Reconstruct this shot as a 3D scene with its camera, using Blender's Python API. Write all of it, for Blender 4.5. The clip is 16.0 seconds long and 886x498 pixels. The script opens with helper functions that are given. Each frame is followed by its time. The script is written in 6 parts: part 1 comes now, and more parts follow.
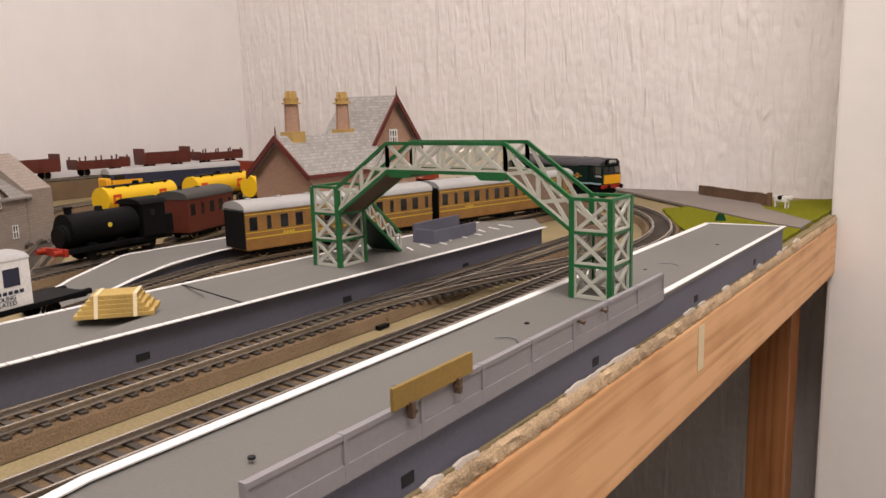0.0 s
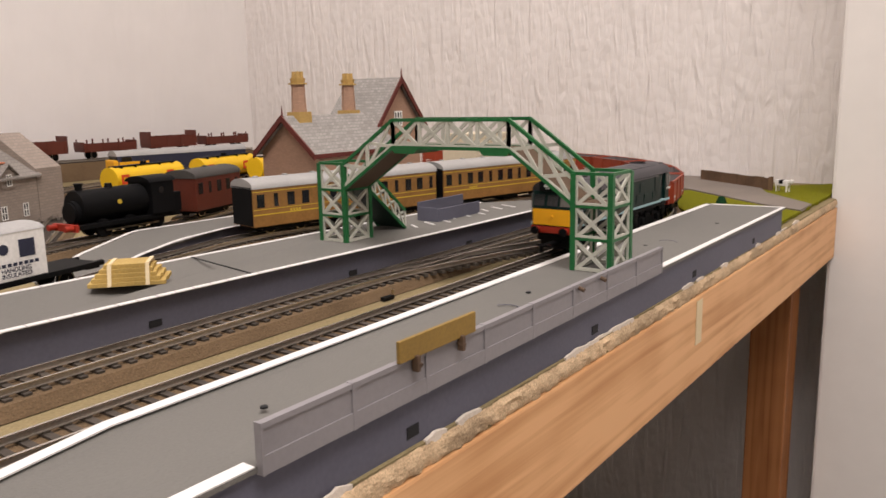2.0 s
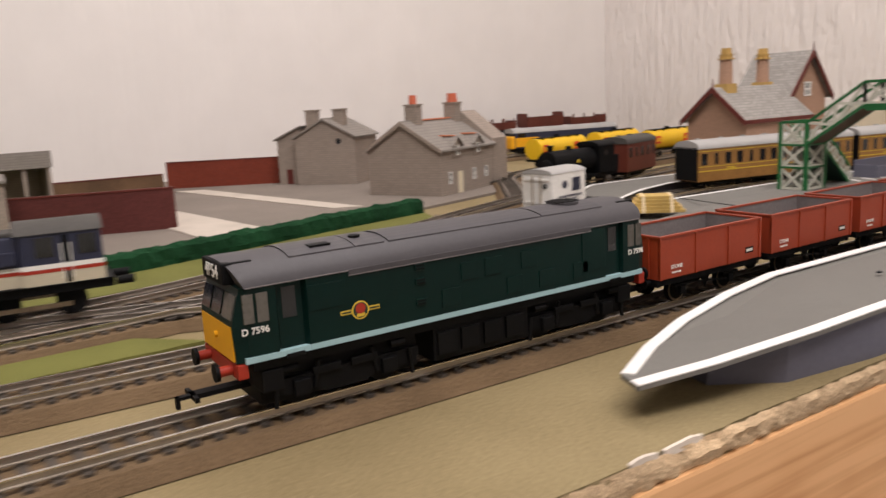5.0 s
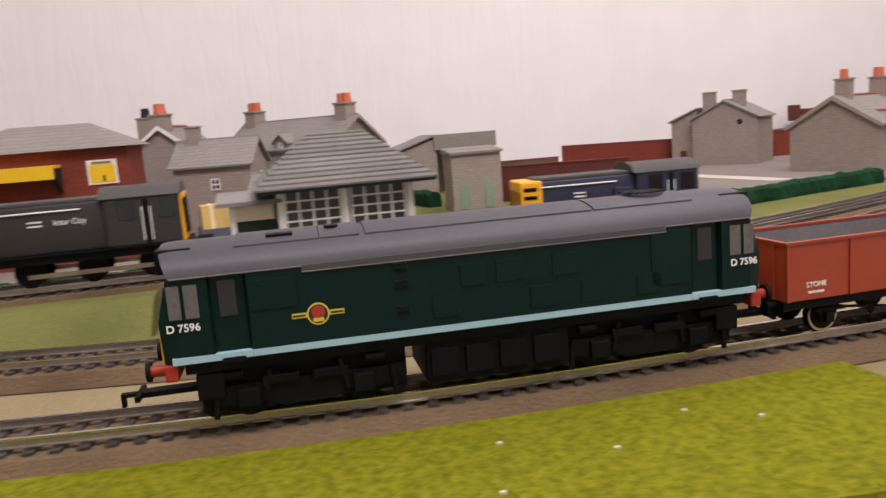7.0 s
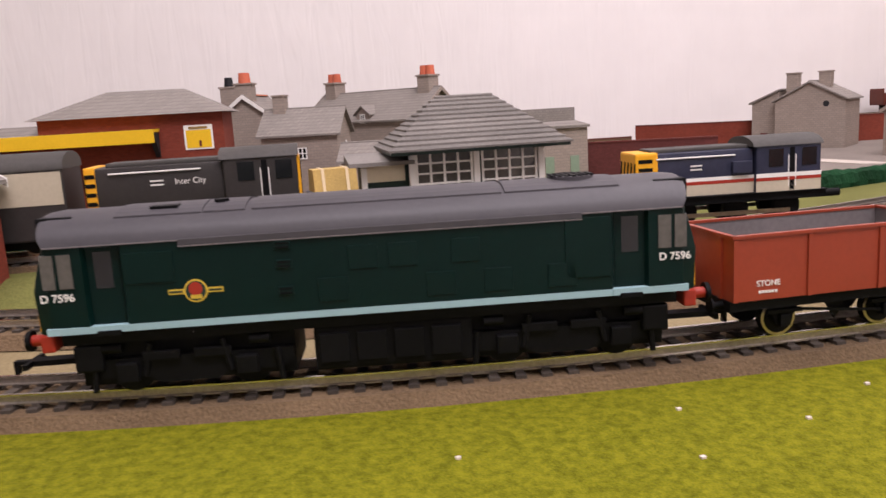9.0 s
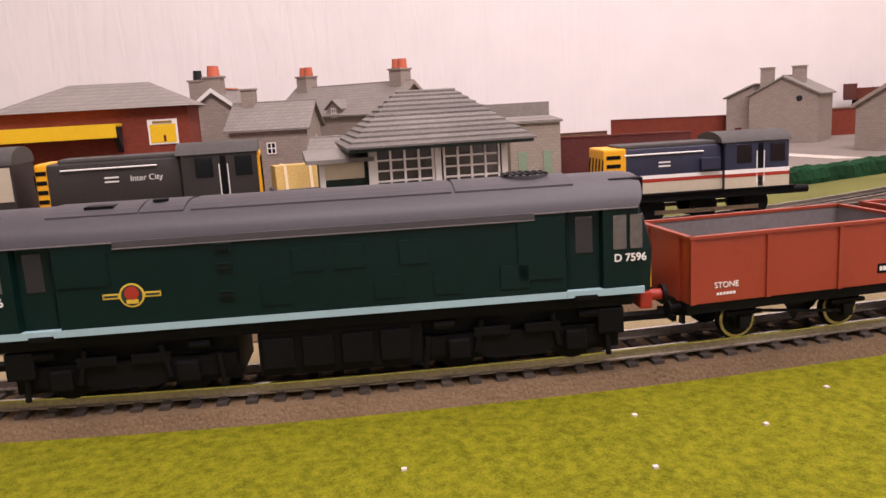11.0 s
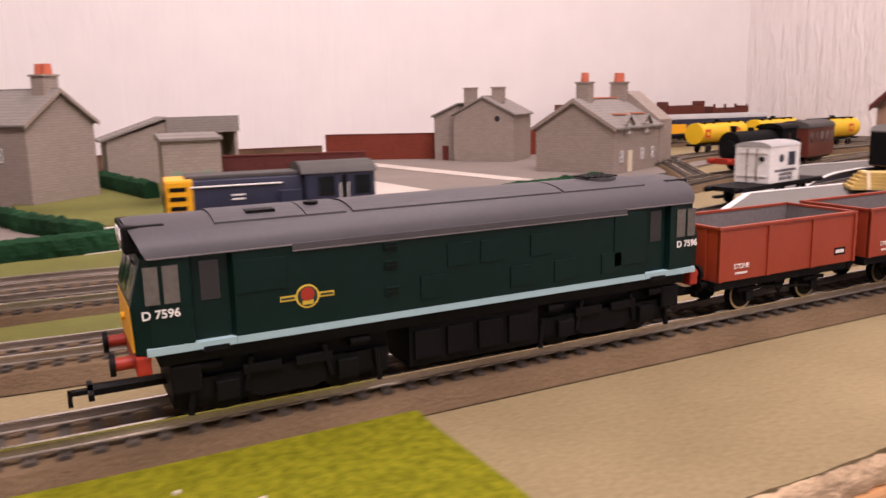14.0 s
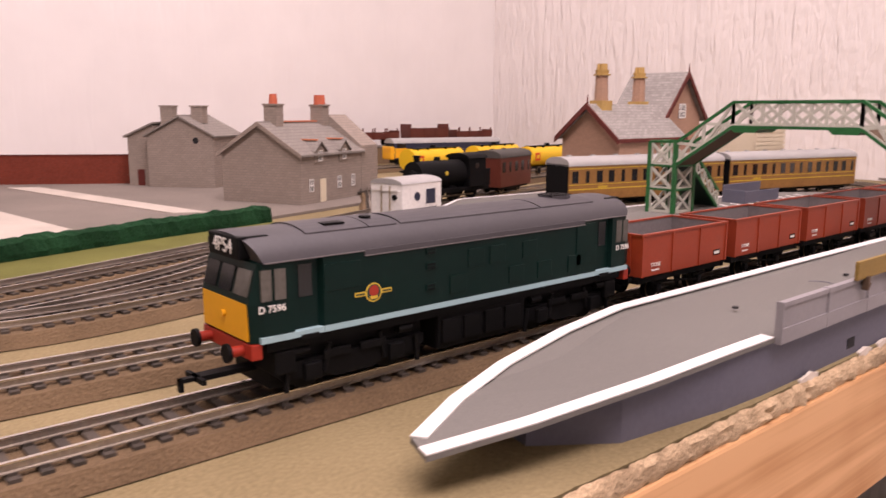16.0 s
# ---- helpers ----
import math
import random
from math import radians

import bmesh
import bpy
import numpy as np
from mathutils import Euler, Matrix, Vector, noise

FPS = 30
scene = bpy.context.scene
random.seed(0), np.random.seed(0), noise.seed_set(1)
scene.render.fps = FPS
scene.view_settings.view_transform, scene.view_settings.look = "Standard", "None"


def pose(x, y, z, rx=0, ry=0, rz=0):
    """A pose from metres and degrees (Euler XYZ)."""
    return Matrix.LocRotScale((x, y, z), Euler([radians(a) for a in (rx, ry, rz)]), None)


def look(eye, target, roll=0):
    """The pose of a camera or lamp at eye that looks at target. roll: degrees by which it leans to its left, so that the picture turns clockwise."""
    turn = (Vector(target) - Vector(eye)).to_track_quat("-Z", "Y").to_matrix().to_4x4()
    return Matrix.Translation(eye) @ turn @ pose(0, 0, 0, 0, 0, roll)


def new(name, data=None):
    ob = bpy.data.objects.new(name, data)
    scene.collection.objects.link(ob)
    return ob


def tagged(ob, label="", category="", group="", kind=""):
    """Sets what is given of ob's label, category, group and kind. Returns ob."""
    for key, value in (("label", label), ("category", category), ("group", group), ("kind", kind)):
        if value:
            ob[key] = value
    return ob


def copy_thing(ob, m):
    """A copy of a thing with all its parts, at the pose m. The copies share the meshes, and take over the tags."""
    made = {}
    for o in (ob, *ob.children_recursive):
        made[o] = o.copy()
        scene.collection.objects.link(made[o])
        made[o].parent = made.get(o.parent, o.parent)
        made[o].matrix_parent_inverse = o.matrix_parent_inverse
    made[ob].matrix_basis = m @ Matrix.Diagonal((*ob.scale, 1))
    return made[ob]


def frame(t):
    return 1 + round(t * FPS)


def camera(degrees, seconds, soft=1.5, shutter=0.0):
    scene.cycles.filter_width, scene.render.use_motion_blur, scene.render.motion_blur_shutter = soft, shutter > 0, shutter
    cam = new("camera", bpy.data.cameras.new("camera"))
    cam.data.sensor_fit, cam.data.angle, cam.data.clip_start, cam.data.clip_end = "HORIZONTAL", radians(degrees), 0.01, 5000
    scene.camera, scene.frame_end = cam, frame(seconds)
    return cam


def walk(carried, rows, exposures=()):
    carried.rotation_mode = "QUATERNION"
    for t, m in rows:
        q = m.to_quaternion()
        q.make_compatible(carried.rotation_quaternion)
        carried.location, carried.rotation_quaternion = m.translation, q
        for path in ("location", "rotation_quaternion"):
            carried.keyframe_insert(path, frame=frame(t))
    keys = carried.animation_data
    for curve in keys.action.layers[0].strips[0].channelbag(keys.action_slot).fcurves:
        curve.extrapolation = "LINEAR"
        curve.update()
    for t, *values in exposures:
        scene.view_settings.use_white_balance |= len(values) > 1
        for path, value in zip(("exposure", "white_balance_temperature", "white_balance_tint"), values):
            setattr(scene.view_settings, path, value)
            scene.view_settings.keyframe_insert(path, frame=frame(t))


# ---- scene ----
cam = camera(59.0, 16.0, shutter=0.5)
PATH = [
    (0, (0.053, 0.093, 0.132), (-1.101, 1.689, -0.213), -1.5),
    (0.5, (0.059, 0.092, 0.129), (-1.082, 1.699, -0.216), -1.2),
    (1, (0.062, 0.092, 0.127), (-1.074, 1.699, -0.231), -1.3),
    (1.5, (0.061, 0.09, 0.124), (-1.079, 1.692, -0.246), -1.2),
    (2, (0.06, 0.082, 0.124), (-1.099, 1.67, -0.247), -1.2),
    (2.5, (0.055, 0.07, 0.119), (-1.146, 1.621, -0.27), -1.7),
    (3, (0.05, 0.045, 0.117), (-1.228, 1.534, -0.271), -1.8),
    (3.5, (0.047, 0.012, 0.117), (-1.312, 1.428, -0.272), -2.2),
    (4, (0.046, -0.036, 0.117), (-1.419, 1.271, -0.266), -2.9),
    (4.5, (0.044, -0.075, 0.112), (-1.504, 1.127, -0.284), -3.2),
    (5, (0.052, -0.127, 0.114), (-1.592, 0.95, -0.257), -3.0),
    (5.2, (0.056, -0.15, 0.113), (-1.625, 0.865, -0.266), -3.0),
    (7.3, (0.0337, -0.3386, 0.0947), (-1.9005, 0.0548, -0.2277), -3.99),
    (7.5, (0.033, -0.3486, 0.0944), (-1.9059, 0.0148, -0.235), -3.72),
    (8, (0.0297, -0.3579, 0.0924), (-1.9201, -0.0391, -0.2186), -4.41),
    (8.5, (0.029, -0.362, 0.0938), (-1.9196, -0.0507, -0.2317), -3.95),
    (9, (0.0228, -0.3574, 0.0901), (-1.9153, -0.0142, -0.265), -3.32),
    (9.2, (0.0213, -0.3524, 0.0874), (-1.9177, 0.0029, -0.25), -3.69),
    (11.3, (0.0163, -0.3472, 0.0907), (-1.9084, 0.0442, -0.2863), -3.13),
    (11.5, (0.0162, -0.3465, 0.0906), (-1.9082, 0.0407, -0.292), -2.94),
    (12, (0.0171, -0.3232, 0.0909), (-1.877, 0.202, -0.2786), -2.11),
    (12.5, (0.0142, -0.2865, 0.0906), (-1.8311, 0.3921, -0.2758), -1.39),
    (13, (0.0096, -0.2752, 0.0876), (-1.8135, 0.451, -0.2982), -0.19),
    (13.5, (0.0115, -0.2533, 0.0894), (-1.7827, 0.5391, -0.3021), -0.36),
    (14, (0.0154, -0.2183, 0.0957), (-1.7369, 0.6687, -0.2817), -1.28),
    (14.5, (0.0224, -0.1598, 0.0994), (-1.6945, 0.7918, -0.2836), -1.30),
    (15, (0.0229, -0.1259, 0.1011), (-1.6154, 0.9635, -0.2586), -0.59),
    (15.5, (0.0194, -0.0832, 0.0996), (-1.5207, 1.1381, -0.2696), 0.06),
    (16, (0.0235, -0.057, 0.1037), (-1.4661, 1.2323, -0.2411), 0.25),
]
walk(cam, [(t, look(eye, target, roll)) for t, eye, target, roll in PATH],
     exposures=[(0, -0.07, 6450, 13), (5, -0.09, 6400, 12), (7.5, 0.2, 6050, 18), (9, 0.25, 6100, 22), (11.5, 0.38, 6450, 27), (12, 0.48, 6450, 26), (13, 0.32, 6500, 28), (16, 0.20, 6700, 32)])

# ---- world, light, exposure ----
world = bpy.data.worlds.new("room_air")
scene.world = world
world.use_nodes = True
world.node_tree.nodes["Background"].inputs[0].default_value = (1.0, 0.97, 0.94, 1)
world.node_tree.nodes["Background"].inputs[1].default_value = 0.3
scene.view_settings.exposure = 0.0


def area_lamp(name, m, sx, sy, watts, colour):
    d = bpy.data.lights.new(name, "AREA")
    d.shape, d.size, d.size_y, d.energy, d.color = "RECTANGLE", sx, sy, watts, colour
    ob = new(name, d)
    ob.matrix_world = m
    return ob


# two unseen area lamps, added behind the camera and over the layout
area_lamp("unseen_area_lamp", look((0.42, -0.15, 1.42), (-0.02, 0.1, 0.0)), 1.5, 0.35, 27, (1.0, 0.93, 0.88))
area_lamp("unseen_area_lamp", look((-0.55, 0.45, 1.42), (-0.55, 0.45, 0.0)), 1.2, 0.35, 12, (1.0, 0.93, 0.89))


# ---- materials ----
def mat(name, rgb, rough=0.6, metal=0.0, scale=120.0, vary=0.12, bump=0.0, bscale=None, spec=0.4, second=None, blotch=25.0, per_object=0.0):
    """Two scales of variation (blotches and grain) on a base colour, with fine relief."""
    m = bpy.data.materials.new(name)
    m.use_nodes = True
    nt = m.node_tree
    n, l = nt.nodes, nt.links
    p = n["Principled BSDF"]
    p.inputs["Roughness"].default_value, p.inputs["Metallic"].default_value = rough, metal
    p.inputs["Specular IOR Level"].default_value = spec
    co = n.new("ShaderNodeTexCoord")
    n1, n2 = n.new("ShaderNodeTexNoise"), n.new("ShaderNodeTexNoise")
    n1.inputs["Scale"].default_value, n1.inputs["Detail"].default_value = blotch, 4
    n2.inputs["Scale"].default_value, n2.inputs["Detail"].default_value = scale * 4, 3
    l.new(co.outputs["Object"], n1.inputs["Vector"]), l.new(co.outputs["Object"], n2.inputs["Vector"])
    mix = n.new("ShaderNodeMix")
    mix.data_type = "RGBA"
    lo = [c * (1 - vary) for c in rgb]
    hi = second or [min(1, c * (1 + vary)) for c in rgb]
    mix.inputs["A"].default_value, mix.inputs["B"].default_value = (*lo, 1), (*hi, 1)
    ramp = n.new("ShaderNodeMapRange")
    ramp.inputs["From Min"].default_value, ramp.inputs["From Max"].default_value = 0.36, 0.64
    add = n.new("ShaderNodeMath")
    add.operation = "MULTIPLY_ADD"
    add.inputs[1].default_value, add.inputs[2].default_value = 0.45, 0.0
    l.new(n2.outputs["Fac"], add.inputs[0])
    add2 = n.new("ShaderNodeMath")
    add2.operation = "MULTIPLY_ADD"
    add2.inputs[1].default_value = 0.55
    l.new(n1.outputs["Fac"], add2.inputs[0]), l.new(add.outputs[0], add2.inputs[2])
    l.new(add2.outputs[0], ramp.inputs["Value"]), l.new(ramp.outputs["Result"], mix.inputs["Factor"])
    out = mix.outputs["Result"]
    if per_object:
        info, hsv, rng = n.new("ShaderNodeObjectInfo"), n.new("ShaderNodeHueSaturation"), n.new("ShaderNodeMapRange")
        rng.inputs["To Min"].default_value, rng.inputs["To Max"].default_value = 1 - per_object, 1 + per_object
        l.new(info.outputs["Random"], rng.inputs["Value"]), l.new(rng.outputs["Result"], hsv.inputs["Value"])
        l.new(out, hsv.inputs["Color"])
        out = hsv.outputs["Color"]
    l.new(out, p.inputs["Base Color"])
    if bump:
        b = n.new("ShaderNodeBump")
        b.inputs["Strength"].default_value, b.inputs["Distance"].default_value = bump, 0.001
        n3 = n.new("ShaderNodeTexNoise")
        n3.inputs["Scale"].default_value, n3.inputs["Detail"].default_value = bscale or scale * 3, 5
        l.new(co.outputs["Object"], n3.inputs["Vector"]), l.new(n3.outputs["Fac"], b.inputs["Height"])
        l.new(b.outputs["Normal"], p.inputs["Normal"])
    return m


def wallpaper(name, rgb, ribs, axis):
    """Embossed wallpaper: uneven upright ribs and scattered chips, painted over."""
    m = mat(name, rgb, 0.75, scale=4, vary=0.03, blotch=1.5, spec=0.2)
    nt = m.node_tree
    n, l = nt.nodes, nt.links
    co = n.new("ShaderNodeTexCoord")
    mp = n.new("ShaderNodeMapping")
    mp.inputs["Scale"].default_value = (ribs, ribs, ribs * 0.16)
    nz, nz2, ad, b = n.new("ShaderNodeTexNoise"), n.new("ShaderNodeTexVoronoi"), n.new("ShaderNodeMath"), n.new("ShaderNodeBump")
    nz.inputs["Scale"].default_value, nz.inputs["Detail"].default_value, nz.inputs["Distortion"].default_value = 1.0, 2, 0.8
    nz2.inputs["Scale"].default_value = ribs * 0.8
    ad.operation = "MULTIPLY_ADD"
    ad.inputs[1].default_value = -0.16
    l.new(co.outputs["Object"], mp.inputs["Vector"]), l.new(mp.outputs["Vector"], nz.inputs["Vector"]), l.new(co.outputs["Object"], nz2.inputs["Vector"])
    l.new(nz2.outputs["Distance"], ad.inputs[0]), l.new(nz.outputs["Fac"], ad.inputs[2]), l.new(ad.outputs[0], b.inputs["Height"])
    b.inputs["Strength"].default_value, b.inputs["Distance"].default_value = axis, 0.008
    l.new(b.outputs["Normal"], n["Principled BSDF"].inputs["Normal"])
    return m


def timber(name, dark, light, along, rough=0.55):
    """Softwood with long grain along one axis."""
    m = mat(name, light, rough, scale=60, vary=0.1, spec=0.3)
    nt = m.node_tree
    n, l = nt.nodes, nt.links
    co, mp, w, mix, nz = n.new("ShaderNodeTexCoord"), n.new("ShaderNodeMapping"), n.new("ShaderNodeTexNoise"), n.new("ShaderNodeMix"), n.new("ShaderNodeTexNoise")
    mp.inputs["Scale"].default_value = [4 if a == along else 130 for a in "xyz"]
    w.inputs["Scale"].default_value, w.inputs["Detail"].default_value, w.inputs["Distortion"].default_value = 1, 5, 0.6
    nz.inputs["Scale"].default_value = 14
    mix.data_type = "RGBA"
    mix.inputs["A"].default_value, mix.inputs["B"].default_value = (*dark, 1), (*light, 1)
    r = n.new("ShaderNodeMapRange")
    r.inputs["From Min"].default_value, r.inputs["From Max"].default_value = 0.35, 0.6
    s = n.new("ShaderNodeMath")
    s.operation = "MULTIPLY_ADD"
    s.inputs[1].default_value = 0.35
    l.new(co.outputs["Object"], mp.inputs["Vector"]), l.new(mp.outputs["Vector"], w.inputs["Vector"]), l.new(co.outputs["Object"], nz.inputs["Vector"])
    l.new(nz.outputs["Fac"], s.inputs[0])
    k = n.new("ShaderNodeMath")
    k.operation = "MULTIPLY"
    k.inputs[1].default_value = 0.7
    l.new(w.outputs["Fac"], k.inputs[0]), l.new(k.outputs[0], s.inputs[2]), l.new(s.outputs[0], r.inputs["Value"])
    l.new(r.outputs["Result"], mix.inputs["Factor"]), l.new(mix.outputs["Result"], n["Principled BSDF"].inputs["Base Color"])
    return m


def courses(name, rgb, mortar, w, h, rough=0.8, vary=0.25):
    """Printed card masonry or slating: small courses with darker joints."""
    m = mat(name, rgb, rough, scale=200, vary=vary, spec=0.15)
    nt = m.node_tree
    n, l = nt.nodes, nt.links
    co, br, mp = n.new("ShaderNodeTexCoord"), n.new("ShaderNodeTexBrick"), n.new("ShaderNodeCombineXYZ")
    sep, ad = n.new("ShaderNodeSeparateXYZ"), n.new("ShaderNodeMath")
    l.new(co.outputs["Object"], sep.inputs[0])
    ad.operation = "ADD"
    l.new(sep.outputs["X"], ad.inputs[0]), l.new(sep.outputs["Y"], ad.inputs[1])
    l.new(ad.outputs[0], mp.inputs["X"]), l.new(sep.outputs["Z"], mp.inputs["Y"])
    l.new(mp.outputs[0], br.inputs["Vector"])
    br.inputs["Scale"].default_value = 1.0
    br.inputs["Brick Width"].default_value, br.inputs["Row Height"].default_value, br.inputs["Mortar Size"].default_value = w, h, h * 0.1
    br.inputs["Color1"].default_value = (*[c * (1 - vary) for c in rgb], 1)
    br.inputs["Color2"].default_value = (*[min(1, c * (1 + vary)) for c in rgb], 1)
    br.inputs["Mortar"].default_value = (*mortar, 1)
    mix = n.new("ShaderNodeMix")
    mix.data_type, mix.blend_type = "RGBA", "MIX"
    mix.inputs["Factor"].default_value = 0.6
    p = n["Principled BSDF"]
    old = p.inputs["Base Color"].links[0].from_socket
    l.new(old, mix.inputs["A"]), l.new(br.outputs["Color"], mix.inputs["B"]), l.new(mix.outputs["Result"], p.inputs["Base Color"])
    b = n.new("ShaderNodeBump")
    b.inputs["Strength"].default_value, b.inputs["Distance"].default_value, b.invert = 0.5, 0.0006, True
    l.new(br.outputs["Fac"], b.inputs["Height"]), l.new(b.outputs["Normal"], p.inputs["Normal"])
    return m


M_WALL = wallpaper("painted_wallpaper", (0.78, 0.73, 0.70), 75, 0.8)
M_WALL_SMOOTH = wallpaper("smoother_wallpaper", (0.80, 0.765, 0.745), 40, 0.18)
M_PLASTER = mat("white_plaster", (0.76, 0.72, 0.68), 0.7, scale=8, vary=0.03, blotch=2)
M_CEIL = mat("ceiling_paint", (0.8, 0.78, 0.75), 0.8, scale=8, vary=0.03)
M_CARPET = mat("grey_carpet", (0.30, 0.28, 0.26), 0.95, scale=90, vary=0.25, bump=0.5)
M_BOARD = mat("sandy_board", (0.225, 0.170, 0.086), 0.85, scale=150, vary=0.16, bump=0.6, bscale=500, second=(0.295, 0.233, 0.125), blotch=9, spec=0.2)
M_BALLAST = mat("brown_ballast", (0.155, 0.104, 0.060), 0.95, scale=260, vary=0.3, bump=1.0, bscale=900, spec=0.15, blotch=18)
M_ROAD = mat("grey_road", (0.215, 0.183, 0.158), 0.9, scale=160, vary=0.14, bump=0.3, spec=0.2, blotch=8)
M_PALEPATH = mat("pale_pavement", (0.52, 0.46, 0.40), 0.9, scale=160, vary=0.1, spec=0.2)
M_GRASS = mat("flock_grass", (0.130, 0.138, 0.004), 0.95, scale=420, vary=0.28, bump=1.0, bscale=700, spec=0.1, second=(0.225, 0.215, 0.009), blotch=330)
M_GRASS_B = mat("olive_grass", (0.15, 0.15, 0.045), 0.95, scale=220, vary=0.25, bump=1.0, bscale=700, spec=0.1, blotch=14)
M_HEDGE = mat("hedge_foam", (0.010, 0.044, 0.018), 0.95, scale=220, vary=0.5, bump=1.0, bscale=500, spec=0.1)
M_TIMBER = timber("planed_pine", (0.50, 0.235, 0.09), (0.75, 0.43, 0.21), "y")
M_TIMBER_UP = timber("varnished_pine", (0.20, 0.07, 0.02), (0.34, 0.14, 0.05), "z", 0.4)
M_CHIP = mat("chipboard_edge", (0.58, 0.42, 0.26), 0.9, scale=300, vary=0.4, bump=1.0, bscale=600)
M_TORN = mat("torn_paper", (0.66, 0.58, 0.50), 0.8, scale=200, vary=0.15)
M_PLAT = mat("platform_grey", (0.150, 0.143, 0.130), 0.75, scale=200, vary=0.07, bump=0.25, bscale=900, blotch=10)
M_PLATSIDE = mat("platform_side", (0.105, 0.105, 0.14), 0.6, scale=120, vary=0.1, blotch=12)
M_WHITELINE = mat("white_line", (0.74, 0.72, 0.70), 0.7, scale=200, vary=0.05)
M_FENCE = mat("grey_plastic", (0.25, 0.235, 0.245), 0.5, scale=120, vary=0.06)
M_DARK = mat("black_hole", (0.012, 0.012, 0.014), 0.8)
M_OCHRE = mat("ochre_board", (0.26, 0.16, 0.035), 0.6, scale=200, vary=0.15)
M_RAIL = mat("nickel_rail", (0.66, 0.62, 0.57), 0.27, 1.0, scale=200, vary=0.2)
M_RAILSIDE = mat("rail_side", (0.40, 0.36, 0.32), 0.36, 0.85, scale=200, vary=0.25)
M_SLEEPER = mat("brown_sleeper", (0.060, 0.048, 0.038), 0.8, scale=300, vary=0.3, per_object=0.25)
M_GREEN = mat("bridge_green", (0.012, 0.125, 0.035), 0.4, scale=150, vary=0.2)
M_CREAM = mat("bridge_cream", (0.52, 0.52, 0.45), 0.5, scale=150, vary=0.08)
M_BROWNDECK = mat("deck_brown", (0.10, 0.06, 0.035), 0.7, scale=200, vary=0.2)
M_LOCO = mat("loco_green", (0.0018, 0.0135, 0.0112), 0.36, spec=0.16, scale=60, vary=0.1, blotch=20)
M_LOCOROOF = mat("loco_roof_grey", (0.056, 0.052, 0.058), 0.55, scale=150, vary=0.08)
M_STRIPE = mat("pale_blue_stripe", (0.30, 0.46, 0.50), 0.5, vary=0.04)
M_YELLOW = mat("warning_yellow", (0.80, 0.38, 0.008), 0.45, vary=0.04)
M_RED = mat("buffer_red", (0.32, 0.024, 0.010), 0.5, vary=0.1)
M_BLACK = mat("underframe_black", (0.004, 0.004, 0.0045), 0.6, scale=150, vary=0.3, spec=0.12)
M_STEEL = mat("wheel_steel", (0.45, 0.38, 0.28), 0.3, 1.0, vary=0.2)
M_GLASSDARK = mat("dark_window", (0.012, 0.013, 0.014), 0.12, vary=0.1, spec=0.6)
M_GLASSPALE = mat("pale_window", (0.095, 0.088, 0.076), 0.15, vary=0.2, spec=0.6)
M_WHITE = mat("white_print", (0.78, 0.76, 0.72), 0.6, vary=0.03)
M_GOLD = mat("gold_print", (0.60, 0.42, 0.04), 0.5, vary=0.1)
M_WAGON = mat("bauxite", (0.285, 0.042, 0.016), 0.45, scale=120, vary=0.08, blotch=25)
M_WAGONIN = mat("wagon_inside", (0.17, 0.15, 0.15), 0.7, scale=150, vary=0.15)
M_TEAK = mat("teak_print", (0.25, 0.125, 0.035), 0.45, scale=100, vary=0.2, blotch=40)
M_CARD_GREY = courses("grey_stone_card", (0.315, 0.26, 0.22), (0.22, 0.19, 0.17), 0.006, 0.003, vary=0.12)
M_SLATE = courses("grey_slate_card", (0.255, 0.228, 0.205), (0.165, 0.15, 0.135), 0.005, 0.0032, vary=0.12)
M_PINKBRICK = courses("pink_brick_card", (0.43, 0.265, 0.185), (0.34, 0.22, 0.16), 0.0035, 0.0014, vary=0.12)
M_REDBRICK = courses("red_brick", (0.205, 0.043, 0.025), (0.15, 0.05, 0.035), 0.004, 0.0017, vary=0.2)
M_MAROONBRICK = courses("maroon_brick", (0.11, 0.032, 0.028), (0.08, 0.03, 0.028), 0.004, 0.0017, vary=0.2)
M_STATIONROOF = courses("mottled_slate", (0.30, 0.28, 0.26), (0.19, 0.18, 0.17), 0.005, 0.003, vary=0.25)
M_MAROON = mat("maroon_barge", (0.11, 0.018, 0.012), 0.6, vary=0.15)
M_OCHRESTONE = mat("ochre_stone", (0.46, 0.30, 0.10), 0.8, scale=250, vary=0.15)
M_TERRACOTTA = mat("terracotta", (0.55, 0.13, 0.065), 0.7, vary=0.15)
M_ORANGE_RIDGE = mat("orange_ridge", (0.58, 0.20, 0.10), 0.7, vary=0.1)
M_TANKYEL = mat("tank_yellow", (0.78, 0.48, 0.01), 0.4, vary=0.05)
M_TANKRED = mat("tank_red", (0.62, 0.06, 0.015), 0.5, vary=0.05)
M_BROWNCOACH = mat("crimson_brown", (0.105, 0.022, 0.012), 0.5, vary=0.15)
M_ROOFGREY = mat("roof_grey", (0.36, 0.35, 0.34), 0.7, scale=150, vary=0.1)
M_ROOFDARK = mat("roof_dark", (0.06, 0.055, 0.05), 0.7, vary=0.15)
M_NAVY = mat("shunter_navy", (0.022, 0.025, 0.05), 0.45, vary=0.15)
M_CHARCOAL = mat("shunter_charcoal", (0.030, 0.026, 0.025), 0.5, vary=0.15)
M_STONEGREY = mat("stone_beige", (0.50, 0.44, 0.33), 0.6, vary=0.06)
M_LOG = mat("log_yellow", (0.47, 0.32, 0.095), 0.7, scale=300, vary=0.25)
